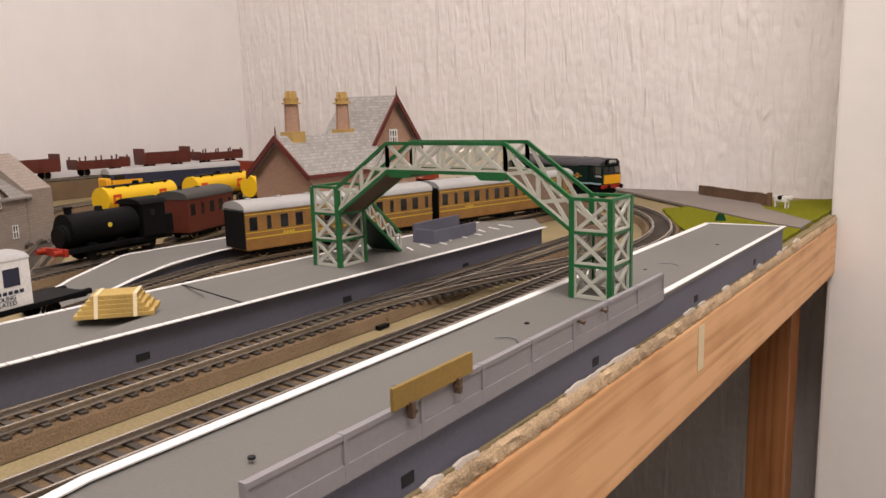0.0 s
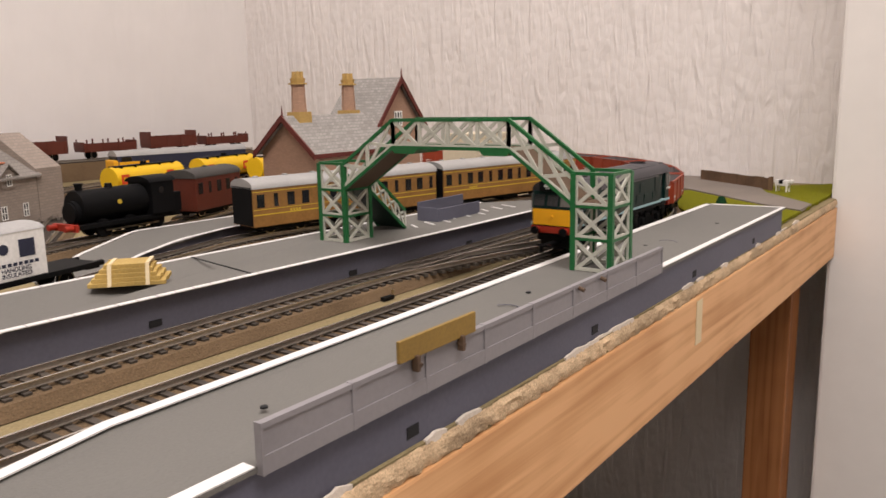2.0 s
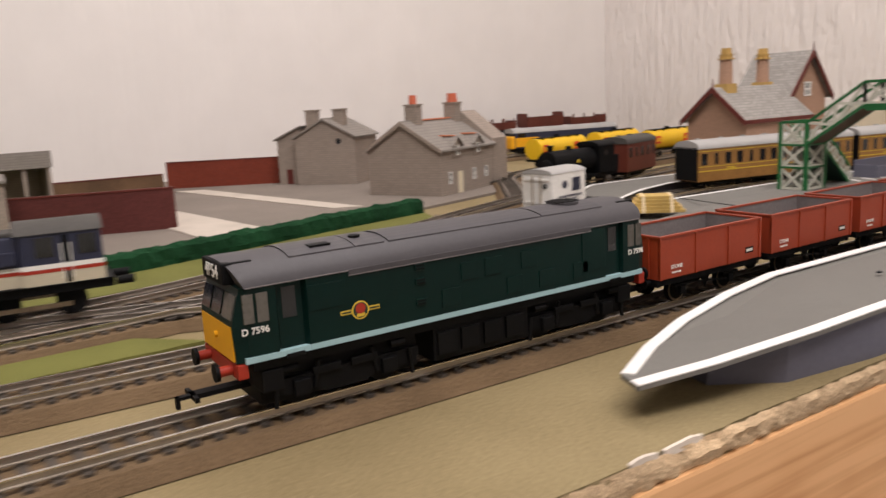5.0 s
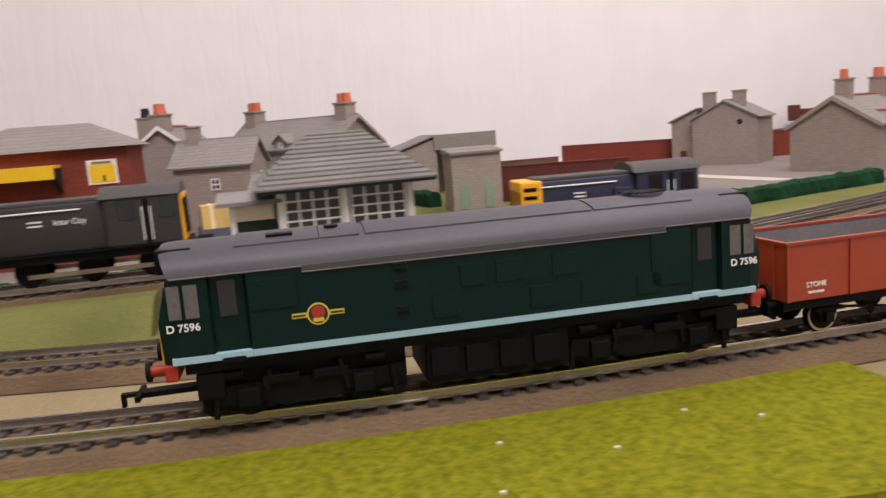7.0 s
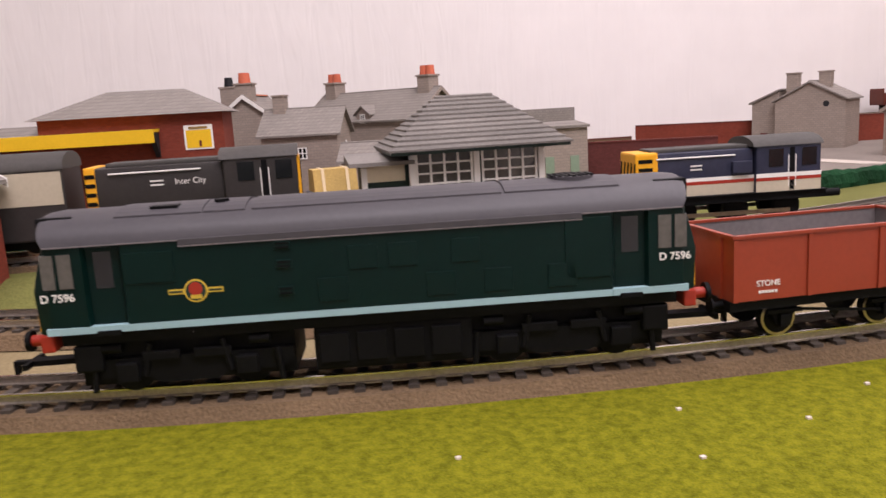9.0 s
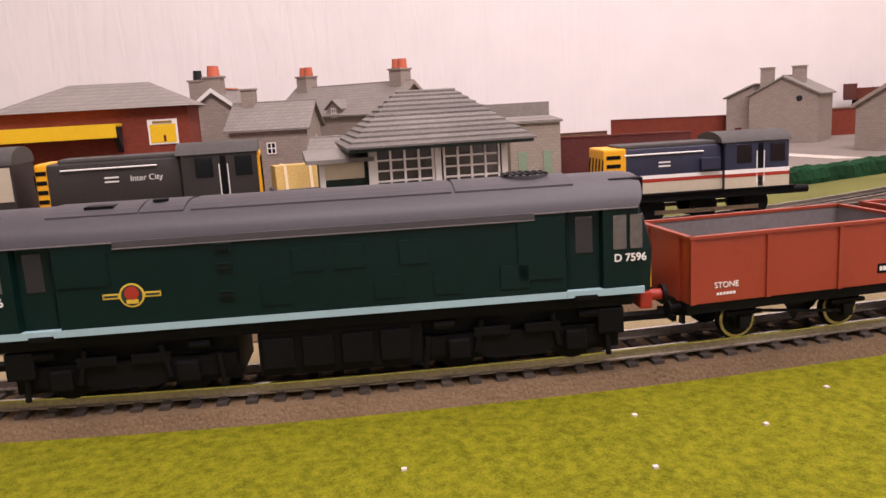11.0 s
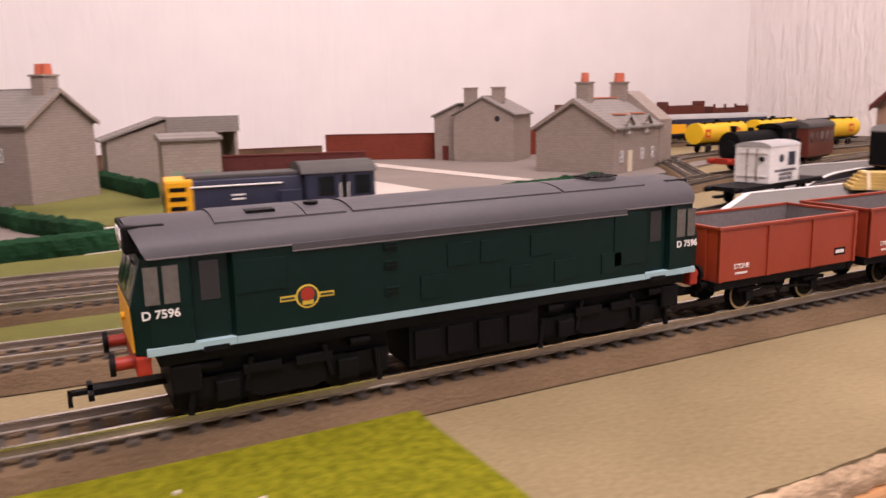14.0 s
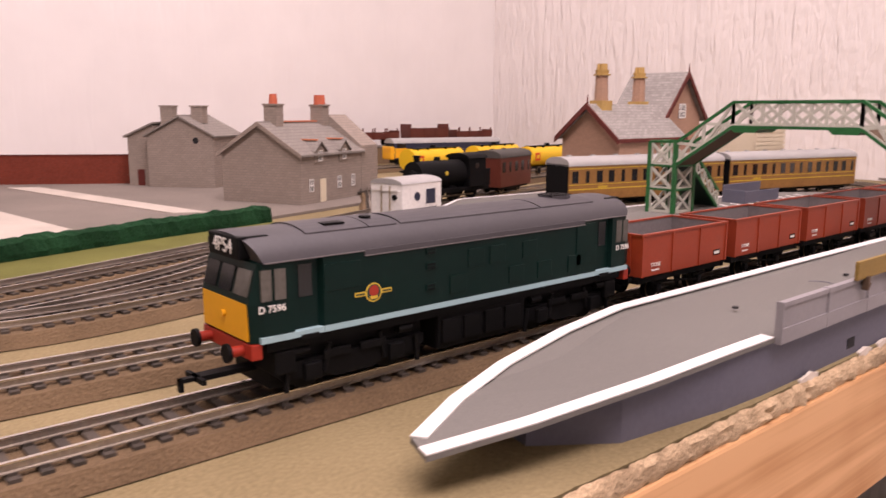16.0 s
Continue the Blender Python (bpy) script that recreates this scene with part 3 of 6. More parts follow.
ZP = 0.022
ramp_r = lambda x, y: ZP if y > 0.2 else 0.014 + (ZP - 0.014) * max(0, (y - 0.066) / 0.134) ** 0.8
plat = thing("platform", "grey station platform with white edge lines and a ramped end", "platform")
track_edge = [(-0.175, 0.835), (-0.1755, 0.5), (-0.1755, 0.212), (-0.170, 0.17), (-0.161, 0.128), (-0.150, 0.096), (-0.138, 0.071)]
outer_edge = [(-0.126, 0.067), (-0.118, 0.10), (-0.1115, 0.15), (-0.1085, 0.19), (-0.1075, 0.218), (-0.1065, 0.55), (-0.105, 0.842)]
slab(plat, track_edge + outer_edge, ramp_r, M_PLATSIDE, M_PLAT)
band(plat, "edge_line", track_edge, 0.0052, ramp_r, M_WHITELINE, label="white painted edge line")
band(plat, "edge_line", outer_edge[:5], 0.0052, ramp_r, M_WHITELINE)
band(plat, "edge_line", [(-0.1065, 0.535), (-0.105, 0.842), (-0.175, 0.835)], 0.0045, ramp_r, M_WHITELINE)
bm = B()
core = [(-0.1735, 0.832), (-0.1738, 0.212), (-0.166, 0.15), (-0.155, 0.12), (-0.135, 0.115), (-0.117, 0.14), (-0.1105, 0.19), (-0.109, 0.218), (-0.108, 0.55), (-0.1068, 0.838)]
lo = [bm.verts.new((x, y, 0.0)) for x, y in core]
hi = [bm.verts.new((x, y, ramp_r(x, y) - 0.0017)) for x, y in core]
for i in range(len(core)):
    bm.faces.new((lo[i], lo[(i + 1) % len(core)], hi[(i + 1) % len(core)], hi[i]))
part("body", bm, M_PLATSIDE, plat, "blue-grey platform sides")
for yy in (0.292, 0.445, 0.60, 0.745):
    part("peg_hole", box(B(), -0.1110, -0.1087 + (yy - 0.218) * 0.003, yy - 0.0035, yy + 0.0035, 0.0035, 0.008), M_DARK, plat, "small dark slot")
for sx, yy in ((-0.141, 0.251), (-0.14, 0.36), (-0.143, 0.60), (-0.13, 0.72), (-0.145, 0.44)):
    part("locating_hole", rod(B(), (sx, yy, ZP - 0.0005), (sx, yy, ZP + 0.00025), 0.0014, 10), M_DARK, plat, "small dark hole")
for sx, yy in ((-0.138, 0.325), (-0.138, 0.405), (-0.135, 0.62)):
    bm = B()
    for k in range(8):
        a0, a1 = math.radians(20 + k * 17), math.radians(20 + (k + 1) * 17)
        bar(bm, (sx + 0.007 * math.cos(a0), yy + 0.007 * math.sin(a0), ZP + 0.0001), (sx + 0.007 * math.cos(a1), yy + 0.007 * math.sin(a1), ZP + 0.0001), 0.0003, 0.0006)
    part("moulded_arc", bm, M_PLATSIDE, plat, "moulded arc mark")

isl = thing("platform", "grey island platform edged with white slabs", "platform")
ramp_l = lambda x, y: ZP if y > 0.245 else 0.010 + (ZP - 0.010) * max(0, (y - 0.10) / 0.145)
ramp_l2 = lambda x, y: ramp_l(x, y) if y < 0.66 else ZP - 0.0
near_edge = [(-0.300, 0.745), (-0.304, 0.60), (-0.312, 0.42), (-0.319, 0.245), (-0.318, 0.17), (-0.313, 0.105)]
far_edge = [(-0.318, 0.100), (-0.352, 0.165), (-0.394, 0.245), (-0.391, 0.41), (-0.384, 0.60), (-0.372, 0.745), (-0.335, 0.79)]
slab(isl, near_edge + far_edge, ramp_l2, M_PLATSIDE, M_PLAT)
band(isl, "edging", near_edge[:4], 0.0040, ramp_l2, M_WHITELINE, label="white edging slabs with dark joints", dash=0.012)
band(isl, "edging", near_edge[3:], 0.0046, ramp_l2, M_WHITELINE)
band(isl, "edging", far_edge[:3], 0.0046, ramp_l2, M_WHITELINE)
band(isl, "edging", far_edge[2:6], 0.0040, ramp_l2, M_WHITELINE, dash=0.012)
bm = B()
core = [(-0.302, 0.745), (-0.306, 0.60), (-0.314, 0.42), (-0.321, 0.245), (-0.320, 0.16), (-0.345, 0.16), (-0.392, 0.245), (-0.389, 0.41), (-0.382, 0.60), (-0.370, 0.743), (-0.335, 0.787)]
lo = [bm.verts.new((x, y, 0.0)) for x, y in core]
hi = [bm.verts.new((x, y, ramp_l2(x, y) - 0.0017)) for x, y in core]
for i in range(len(core)):
    bm.faces.new((lo[i], lo[(i + 1) % len(core)], hi[(i + 1) % len(core)], hi[i]))
part("body", bm, M_PLATSIDE, isl, "blue-grey platform sides")
for yy in (0.327, 0.482, 0.62):
    xx = -0.3177 + (yy - 0.327) * 0.0418
    part("peg_hole", box(B(), xx - 0.002, xx + 0.0004, yy - 0.004, yy + 0.004, 0.004, 0.008), M_DARK, isl, "small dark slot")
bar_bm = bar(B(), (-0.313, 0.393, ZP + 0.0003), (-0.391, 0.407, ZP + 0.0003), 0.0005, 0.0012)
part("joint", bar_bm, M_DARK, isl, "dark joint between platform sections")
for k in range(9):
    yy = 0.585 + 0.018 * k
    bm = bar(B(), (-0.333 + 0.004 * (k % 3), yy, ZP + 0.0003), (-0.345, yy + 0.008, ZP + 0.0003), 0.0004, 0.002)
    part("paint_fleck", bm, M_WHITELINE, isl, "flaked white paint")

p3 = thing("platform", "grey bay platform with white edging and a long ramp", "platform")
ramp3 = lambda x, y: 0.016 if y > 0.47 else 0.004 + 0.012 * max(0, (y - 0.345) / 0.125)
a3 = [(-0.505, 0.72), (-0.510, 0.53), (-0.485, 0.43), (-0.455, 0.352)]
b3 = [(-0.492, 0.348), (-0.535, 0.41), (-0.566, 0.48), (-0.562, 0.58), (-0.555, 0.74)]
slab(p3, a3 + b3, ramp3, M_PLATSIDE, M_PLAT)
band(p3, "edging", a3, 0.0040, ramp3, M_WHITELINE, dash=0.012, label="white edging slabs")
band(p3, "edging", b3, 0.0035, ramp3, M_WHITELINE, dash=0.012)
bm = B()
core = [(-0.507, 0.72), (-0.512, 0.53), (-0.488, 0.44), (-0.459, 0.36), (-0.490, 0.355), (-0.533, 0.41), (-0.564, 0.48), (-0.560, 0.58), (-0.553, 0.74)]
lo = [bm.verts.new((x, y, 0.0)) for x, y in core]
hi = [bm.verts.new((x, y, ramp3(x, y) - 0.0017)) for x, y in core]
for i in range(len(core)):
    bm.faces.new((lo[i], lo[(i + 1) % len(core)], hi[(i + 1) % len(core)], hi[i]))
part("body", bm, M_PLATSIDE, p3, "dark platform sides")

# ---- platform fence and sign ----
fence = thing("platform_fence", "grey panelled fence along the platform edge", "fence", m=at(-0.1065, 0, ZP))
f0, f1, FN, FH = 0.219, 0.532, 8, 0.0135
part("board", box(B(), -0.0007, 0.0007, f0 + 0.0004, f1 - 0.0004, -0.0021, FH - 0.0003), M_FENCE, fence)
part("top_rail", box(B(), -0.0013, 0.0013, f0 + 0.0002, f1 - 0.0002, FH - 0.0018, FH), M_FENCE, fence)
part("bottom_rail", box(B(), -0.0012, 0.0014, f0 + 0.0003, f1 - 0.0003, -0.0023, 0.0035), M_FENCE, fence)
for i in range(FN + 1):
    yy = f0 + (f1 - f0) * i / FN
    part("post", box(B(), -0.0015, 0.0015, max(f0, yy - 0.0009), min(f1, yy + 0.0009), -0.0025, FH + 0.0002), M_FENCE, fence)
for yy in (0.290, 0.317, 0.42, 0.445):
    part("peg", rod(B(), (0.0012, yy, FH - 0.002), (0.0042, yy, FH - 0.003), 0.0011, 8), M_BROWNDECK, fence, "brown peg")
sign = thing("running_in_board", "blank ochre station name board on two posts", "sign", m=at(-0.1045, 0, ZP))
part("board", box(B(), -0.0008, 0.0008, 0.280, 0.327, 0.0135, 0.0215, 0.0003), M_OCHRE, sign)
for yy in (0.289, 0.317):
    part("post", box(B(), -0.0006, 0.0022, yy - 0.0009, yy + 0.0009, 0.0085, 0.0145, 0.0003), M_BROWNDECK, sign, "brown post")

# ---- footbridge ----
bridge = thing("footbridge", "green and cream lattice footbridge over the tracks", "footbridge")
BY0, BY1 = 0.503, 0.530


def lattice(x0, x1, z0, z1, y, name="lattice_panel", along="x", x=0.0, slope=0.0, n=1):
    """Cream cross-braced panels in a plane, between two heights, with slope in z."""
    for i in range(n):
        u0, u1 = x0 + (x1 - x0) * i / n, x0 + (x1 - x0) * (i + 1) / n
        d0, d1 = slope * i / n, slope * (i + 1) / n
        g = (lambda u, z: (u, y, z)) if along == "x" else (lambda u, z: (x, u, z))
        bm = B()
        up = (0, 1, 0) if along == "x" else (1, 0, 0)
        for j, (p, q) in enumerate((((u0, z0 + d0), (u1, z1 + d1)), ((u0, z1 + d0), (u1, z0 + d1)))):
            bar(bm, g(*p), g(*q), 0.0011 + 0.00024 * j, 0.0022, up)
        for u, d in ((u0, d0), (u1, d1))[1 if i else 0:]:
            bar(bm, g(u, z0 + d), g(u, z1 + d), 0.0016, 0.0024, up)
        bar(bm, g(u0, z0 + d0 + 0.0012), g(u1, z0 + d1 + 0.0012), 0.0018 + 0.00012 * (i % 2), 0.002, up)
        part(name, bm, M_CREAM, bridge, "cream cross-braced panel")


def beam(p, q, w=0.0026, name="green_beam"):
    part(name, bar(B(), p, q, w, w, (0.01, 1, 0.02) if abs(q[1] - p[1]) < 1e-5 else (0.02, 0, 1)), M_GREEN, bridge, "green beam")


for xa, xb in ((-0.150, -0.126), (-0.360, -0.336)):
    for xx in (xa, xb):
        for yy in (BY0, BY1):
            part("tower_leg", box(B(), xx - 0.0016, xx + 0.0016, yy - 0.0016, yy + 0.0016, ZP, 0.0805), M_GREEN, bridge, "green tower leg")
    for k in range(3):
        z0, z1 = ZP + 0.0195 * k, ZP + 0.0195 * (k + 1)
        for yy in (BY0, BY1):
            lattice(xa + 0.0012, xb - 0.0012, z0, z1 - 0.001, yy)
            beam((xa, yy, z1), (xb, yy, z1), 0.0018)
        for xx in (xa, xb):
            if k == 2 and (xx == -0.150 or xx == -0.336):
                continue
            lattice(BY0 + 0.0012, BY1 - 0.0012, z0, z1 - 0.001, 0, along="y", x=xx)
            beam((xx, BY0, z1), (xx, BY1, z1), 0.0018)
    part("landing", box(B(), xa, xb, BY0, BY1, 0.0605, 0.0622), M_BROWNDECK, bridge, "brown landing deck")
KL, KR, ZK, DEP = -0.288, -0.195, 0.112, 0.0185
for yy in (BY0, BY1):
    lattice(KL, KR, ZK - DEP, ZK, yy, n=4)
    lattice(-0.336, KL, 0.062, 0.080, yy, n=2, slope=ZK - 0.080)
    lattice(KR, -0.150, ZK - DEP, ZK, yy, n=2, slope=-(ZK - 0.080))
    for a, b in (((-0.336, 0.080), (KL, ZK)), ((KL, ZK), (KR, ZK)), ((KR, ZK), (-0.150, 0.080)), ((-0.336, 0.0615), (KL, ZK - DEP)), ((KL, ZK - DEP), (KR, ZK - DEP)), ((KR, ZK - DEP), (-0.150, 0.0615))):
        beam((a[0], yy, a[1]), (b[0], yy, b[1]), 0.0022)
bm = B()
bar(bm, (-0.336, (BY0 + BY1) / 2, 0.062), (KL, (BY0 + BY1) / 2, ZK - DEP), BY1 - BY0 - 0.002, 0.0016, (0, 1, 0))
part("stair_flight", bm, M_BROWNDECK, bridge, "brown stair flight")
bm = B()
bar(bm, (KR, (BY0 + BY1) / 2, ZK - DEP), (-0.150, (BY0 + BY1) / 2, 0.062), BY1 - BY0 - 0.002, 0.0016, (0, 1, 0))
part("stair_flight", bm, M_BROWNDECK, bridge)
part("deck", box(B(), KL, KR, BY0 + 0.001, BY1 - 0.001, ZK - DEP - 0.001, ZK - DEP + 0.0006), M_BROWNDECK, bridge, "brown span deck")
for xa, xb in ((KL - 0.002, KL + 0.022), (KR - 0.022, KR + 0.002)):
    part("span_bracket", prism(B(), [(xa, ZK - DEP - 0.001), (xb, ZK - DEP - 0.001), (xb - 0.004, ZK - DEP - 0.0042), (xa + 0.004, ZK - DEP - 0.0042)], "y", BY0 - 0.001, BY1 + 0.001), M_GREEN, bridge, "green span bracket")
# lower flight to the island platform
sx0, sx1 = -0.368, -0.340
sy0, sy1, sz0, sz1 = 0.530, 0.578, 0.062, ZP
bm = B()
bar(bm, ((sx0 + sx1) / 2, sy0, sz0 - 0.002), ((sx0 + sx1) / 2, sy1, sz1 + 0.001), sx1 - sx0, 0.002, (1, 0, 0))
part("lower_flight", bm, M_DKGREEN, bridge, "dark green stair underside")
for xx in (sx0, sx1):
    for k in range(4):
        bm = B()
        u0, u1 = sy0 + (sy1 - sy0) * k / 4, sy0 + (sy1 - sy0) * (k + 1) / 4
        h0, h1 = sz0 + (sz1 - sz0) * k / 4, sz0 + (sz1 - sz0) * (k + 1) / 4
        bar(bm, (xx, u0, h0), (xx, u1, h1 + 0.015), 0.0011, 0.0016, (1, 0, 0))
        bar(bm, (xx, u0, h0 + 0.015), (xx, u1, h1), 0.0011, 0.0016, (1, 0, 0))
        bar(bm, (xx, u1, h1), (xx, u1, h1 + 0.015), 0.0011, 0.0018, (1, 0, 0))
        part("lattice_panel", bm, M_CREAM, bridge, "cream cross-braced panel")
    for dz in (0.0, 0.015):
        bm = bar(B(), (xx, sy0, sz0 + dz), (xx, sy1, sz1 + dz), 0.002, 0.0022, (1, 0, 0))
        part("green_beam", bm, M_GREEN, bridge, "green beam")


# ---- main train ----
def wheelset(parent, y, r=0.0062, name="wheel"):
    for sx in (-1, 1):
        w = part(name, rod(B(), (sx * 0.0076, y, r), (sx * 0.0102, y, r), r, 18), M_BLACK, parent, "black wheel", True)
        part("tyre", rod(B(), (sx * 0.0101, y, r), (sx * 0.0105, y, r), r * 0.98, 18), M_STEEL, w, "bright metal tyre", True)
        part("hub", rod(B(), (sx * 0.0105, y, r), (sx * 0.0107, y, r), r * 0.83, 18), M_BLACK, w, "", True)


def text_bars(parent, m, n, w, h, material, gap=0.3):
    """Plain bars of a number's size."""
    bm = box(B(), 0, w * (1 - gap), -h / 2, h / 2, -0.00005, 0.00015)
    me = bpy.data.meshes.new("number_bar")
    bmesh.ops.recalc_face_normals(bm, faces=bm.faces)
    bm.to_mesh(me)
    bm.free()
    me.materials.append(material)
    for i in range(n):
        share("number_bar", me, parent, m @ at((i - n / 2) * w, 0, 0))


LOCO_L, LOCO_W = 0.1941, 0.0187
Z0, Z1, Z2 = 0.0211, 0.0461, 0.0552     # side bottom, cantrail, roof crown, above the rail


def build_loco():
    lo = thing("diesel_locomotive", "dark green diesel locomotive with grey roof, pale stripe and yellow ends", "locomotive")
    h, w = LOCO_L / 2, LOCO_W
    sec = [(-w, Z0), (w, Z0), (w, Z1), (-w, Z1)]
    part("body", prism(B(), sec, "y", -h + 0.0262, h - 0.0262), M_LOCO, lo, "dark green body side")
    # cabs: sloping windscreen, slightly tapered plan
    for s in (-1, 1):
        c = B()
        secs = []
        for yy, ww, zt in ((h - 0.0262, w, Z1), (h - 0.0252, w - 0.0022, Z1), (h - 0.0157, w - 0.0022, Z1), (h - 0.0151, w, Z1), (h - 0.0045, w - 0.0005, Z1 + 0.0003)):
            secs.append([c.verts.new((a * ww, s * yy, z)) for a, z in ((-1, Z0), (1, Z0), (1, Z0 + 0.012), (1, zt), (-1, zt), (-1, Z0 + 0.012))])
        secs.append([c.verts.new((a * (w - 0.0022), s * yy, z)) for a, z, yy in ((-1, Z0, h - 0.0005), (1, Z0, h - 0.0005), (1, Z0 + 0.0125, h), (1, Z1, h - 0.0035), (-1, Z1, h - 0.0035), (-1, Z0 + 0.0125, h))])
        for a, b in zip(secs, secs[1:]):
            for i in range(6):
                c.faces.new((a[i], a[(i + 1) % 6], b[(i + 1) % 6], b[i]))
        c.faces.new(secs[0]), c.faces.new(secs[-1])
        cab = part("cab", c, M_LOCO, lo, "dark green cab")
        fw = w - 0.003
        part("warning_panel", prism(B(), [(-fw, Z0 + 0.0006), (fw, Z0 + 0.0006), (fw, Z0 + 0.0125), (-fw, Z0 + 0.0125)], "y", s * (h - 0.0012), s * (h + 0.00015)), M_YELLOW, cab, "yellow warning panel")
        for k in (-1, 0, 1):
            x0, x1 = k * 0.0108 - 0.0044, k * 0.0108 + 0.0044
            q = B()
            y_at = lambda z: s * (h - 0.0035 * (z - Z0 - 0.0125) / (Z1 - Z0 - 0.0125) + 0.0003)
            za, zb = Z0 + 0.0148, Z1 - 0.0022
            prism(q, [(x0, 0), (x1, 0), (x1, 1), (x0, 1)], "y", -0.0003 * s, 0.0003 * s)
            for v in q.verts:
                z = za + v.co.z * (zb - za)
                v.co.y, v.co.z = v.co.y + y_at(z), z
            part("windscreen", q, M_GLASSDARK if k <= 0 else M_GLASSPALE, cab, "cab windscreen")
        part("headcode_box", box(B(), -0.0108, 0.0108, min(s * (h - 0.011), s * (h - 0.0004)), max(s * (h - 0.011), s * (h - 0.0004)), Z1 + 0.0006, Z1 + 0.0079, 0.0006), M_BLACK, cab, "black headcode box")
        words("headcode", "4P54", 0.0068, M_WHITE, cab, at(0, s * (h - 0.0002), Z1 + 0.0043) @ (END_F if s < 0 else END_B), "white headcode letters 4P54")
        part("lamp", rod(B(), (0.0, s * h, Z0 + 0.007), (0.0, s * (h + 0.0012), Z0 + 0.007), 0.0012), M_YELLOW, cab)
        for sx in (-1, 1):
            for k, (ya, yb) in enumerate(((h - 0.0122, h - 0.0083), (h - 0.0072, h - 0.0036))):
                za, zb = Z0 + 0.0133, Z1 - 0.0018
                part("side_window", box(B(), min(sx * (w - 0.0008), sx * (w + 0.00015)), max(sx * (w - 0.0008), sx * (w + 0.00015)), min(s * ya, s * yb), max(s * ya, s * yb), za, zb), M_GLASSPALE, cab, "cab side window")
            part("door_recess", box(B(), min(sx * (w - 0.0023), sx * (w - 0.0020)), max(sx * (w - 0.0023), sx * (w - 0.0020)), min(s * (h - 0.0247), s * (h - 0.0162)), max(s * (h - 0.0247), s * (h - 0.0162)), Z0 + 0.0022, Z1 - 0.0007), M_LOCO, cab, "recessed dark green cab door")
            part("door_window", box(B(), min(sx * (w - 0.0023), sx * (w - 0.0018)), max(sx * (w - 0.0023), sx * (w - 0.0018)), min(s * (h - 0.0228), s * (h - 0.0178)), max(s * (h - 0.0228), s * (h - 0.0178)), Z0 + 0.0125, Z1 - 0.0018), M_GLASSDARK, cab, "door window")
            words("running_number", "D 7596", 0.0032, M_WHITE, cab, at(sx * (w + 0.0001), s * (h - 0.0072), Z0 + 0.0106) @ (SIDE_R if sx > 0 else SIDE_L), "white running number D 7596", 0.00005)
            part("stripe", box(B(), min(sx * (w - 0.0022), sx * (w + 0.00022)), max(sx * (w - 0.0022), sx * (w + 0.00022)), min(s * (h - 0.0261), s * (h - 0.003)), max(s * (h - 0.0261), s * (h - 0.003)), Z0 - 0.0002, Z0 + 0.0018), M_STRIPE, cab, "pale blue stripe")
        # buffer beam
        part("buffer_beam", box(B(), -w + 0.001, w - 0.001, min(s * (h - 0.004), s * (h - 0.0002)), max(s * (h - 0.004), s * (h - 0.0002)), Z0 - 0.0055, Z0 - 0.0003, 0.0006), M_RED, lo, "red buffer beam")
        for sx in (-1, 1):
            bf = part("buffer", rod(B(), (sx * 0.0115, s * (h - 0.001), Z0 - 0.003), (sx * 0.0115, s * (h + 0.0045), Z0 - 0.003), 0.0018, 12), M_RED, lo, "red buffer housing", True)
            part("buffer_head", rod(B(), (sx * 0.0115, s * (h + 0.0045), Z0 - 0.003), (sx * 0.0115, s * (h + 0.0058), Z0 - 0.003), 0.0031, 14), M_BLACK, bf, "black buffer head", True)
        cp = B()
        box(cp, -0.0025, 0.0025, min(s * (h - 0.01), s * (h + 0.0115)), max(s * (h - 0.01), s * (h + 0.0115)), 0.0075, 0.0092)
        box(cp, -0.0065, 0.0065, min(s * (h + 0.010), s * (h + 0.0115)), max(s * (h + 0.010), s * (h + 0.0115)), 0.0075, 0.0092)
        box(cp, -0.0012, 0.0012, min(s * (h + 0.0115), s * (h + 0.0165)), max(s * (h + 0.0115), s * (h + 0.0165)), 0.0078, 0.009)
        box(cp, -0.0012, 0.0012, min(s * (h + 0.0153), s * (h + 0.0165)), max(s * (h + 0.0153), s * (h + 0.0165)), 0.0048, 0.009)
        part("coupling", cp, M_BLACK, lo, "black tension lock coupling")
    # roof: curved crown between the headcode boxes
    r = B()
    prof = []
    for i in range(13):
        a = math.pi * i / 12
        prof.append((-(w + 0.0002) * math.cos(a) ** 1 if abs(math.cos(a)) > 1e-9 else 0.0, Z1 + (Z2 - Z1) * math.sin(a) ** 0.85))
    ends = []
    for yy, dz in ((-h + 0.0012, 0.0006), (-h + 0.0040, 0.0002), (h - 0.0040, 0.0002), (h - 0.0012, 0.0006)):
        ends.append([r.verts.new((x, yy + (0.0036 if yy < 0 else -0.0036) * (1 - (z - Z1) / (Z2 - Z1)), z - dz * (z > Z1 + 0.001))) for x, z in prof])
    for a, b in zip(ends, ends[1:]):
        for i in range(12):
            r.faces.new((a[i], a[i + 1], b[i + 1], b[i]))
        r.faces.new((a[12], a[0], b[0], b[12]))
    r.faces.new(ends[0]), r.faces.new(ends[-1])
    roof = part("roof", r, M_LOCOROOF, lo, "matt grey curved roof", True)
    lift = lambda x: Z1 + (Z2 - Z1) * max(0, 1 - (x / w) ** 2) ** 0.43
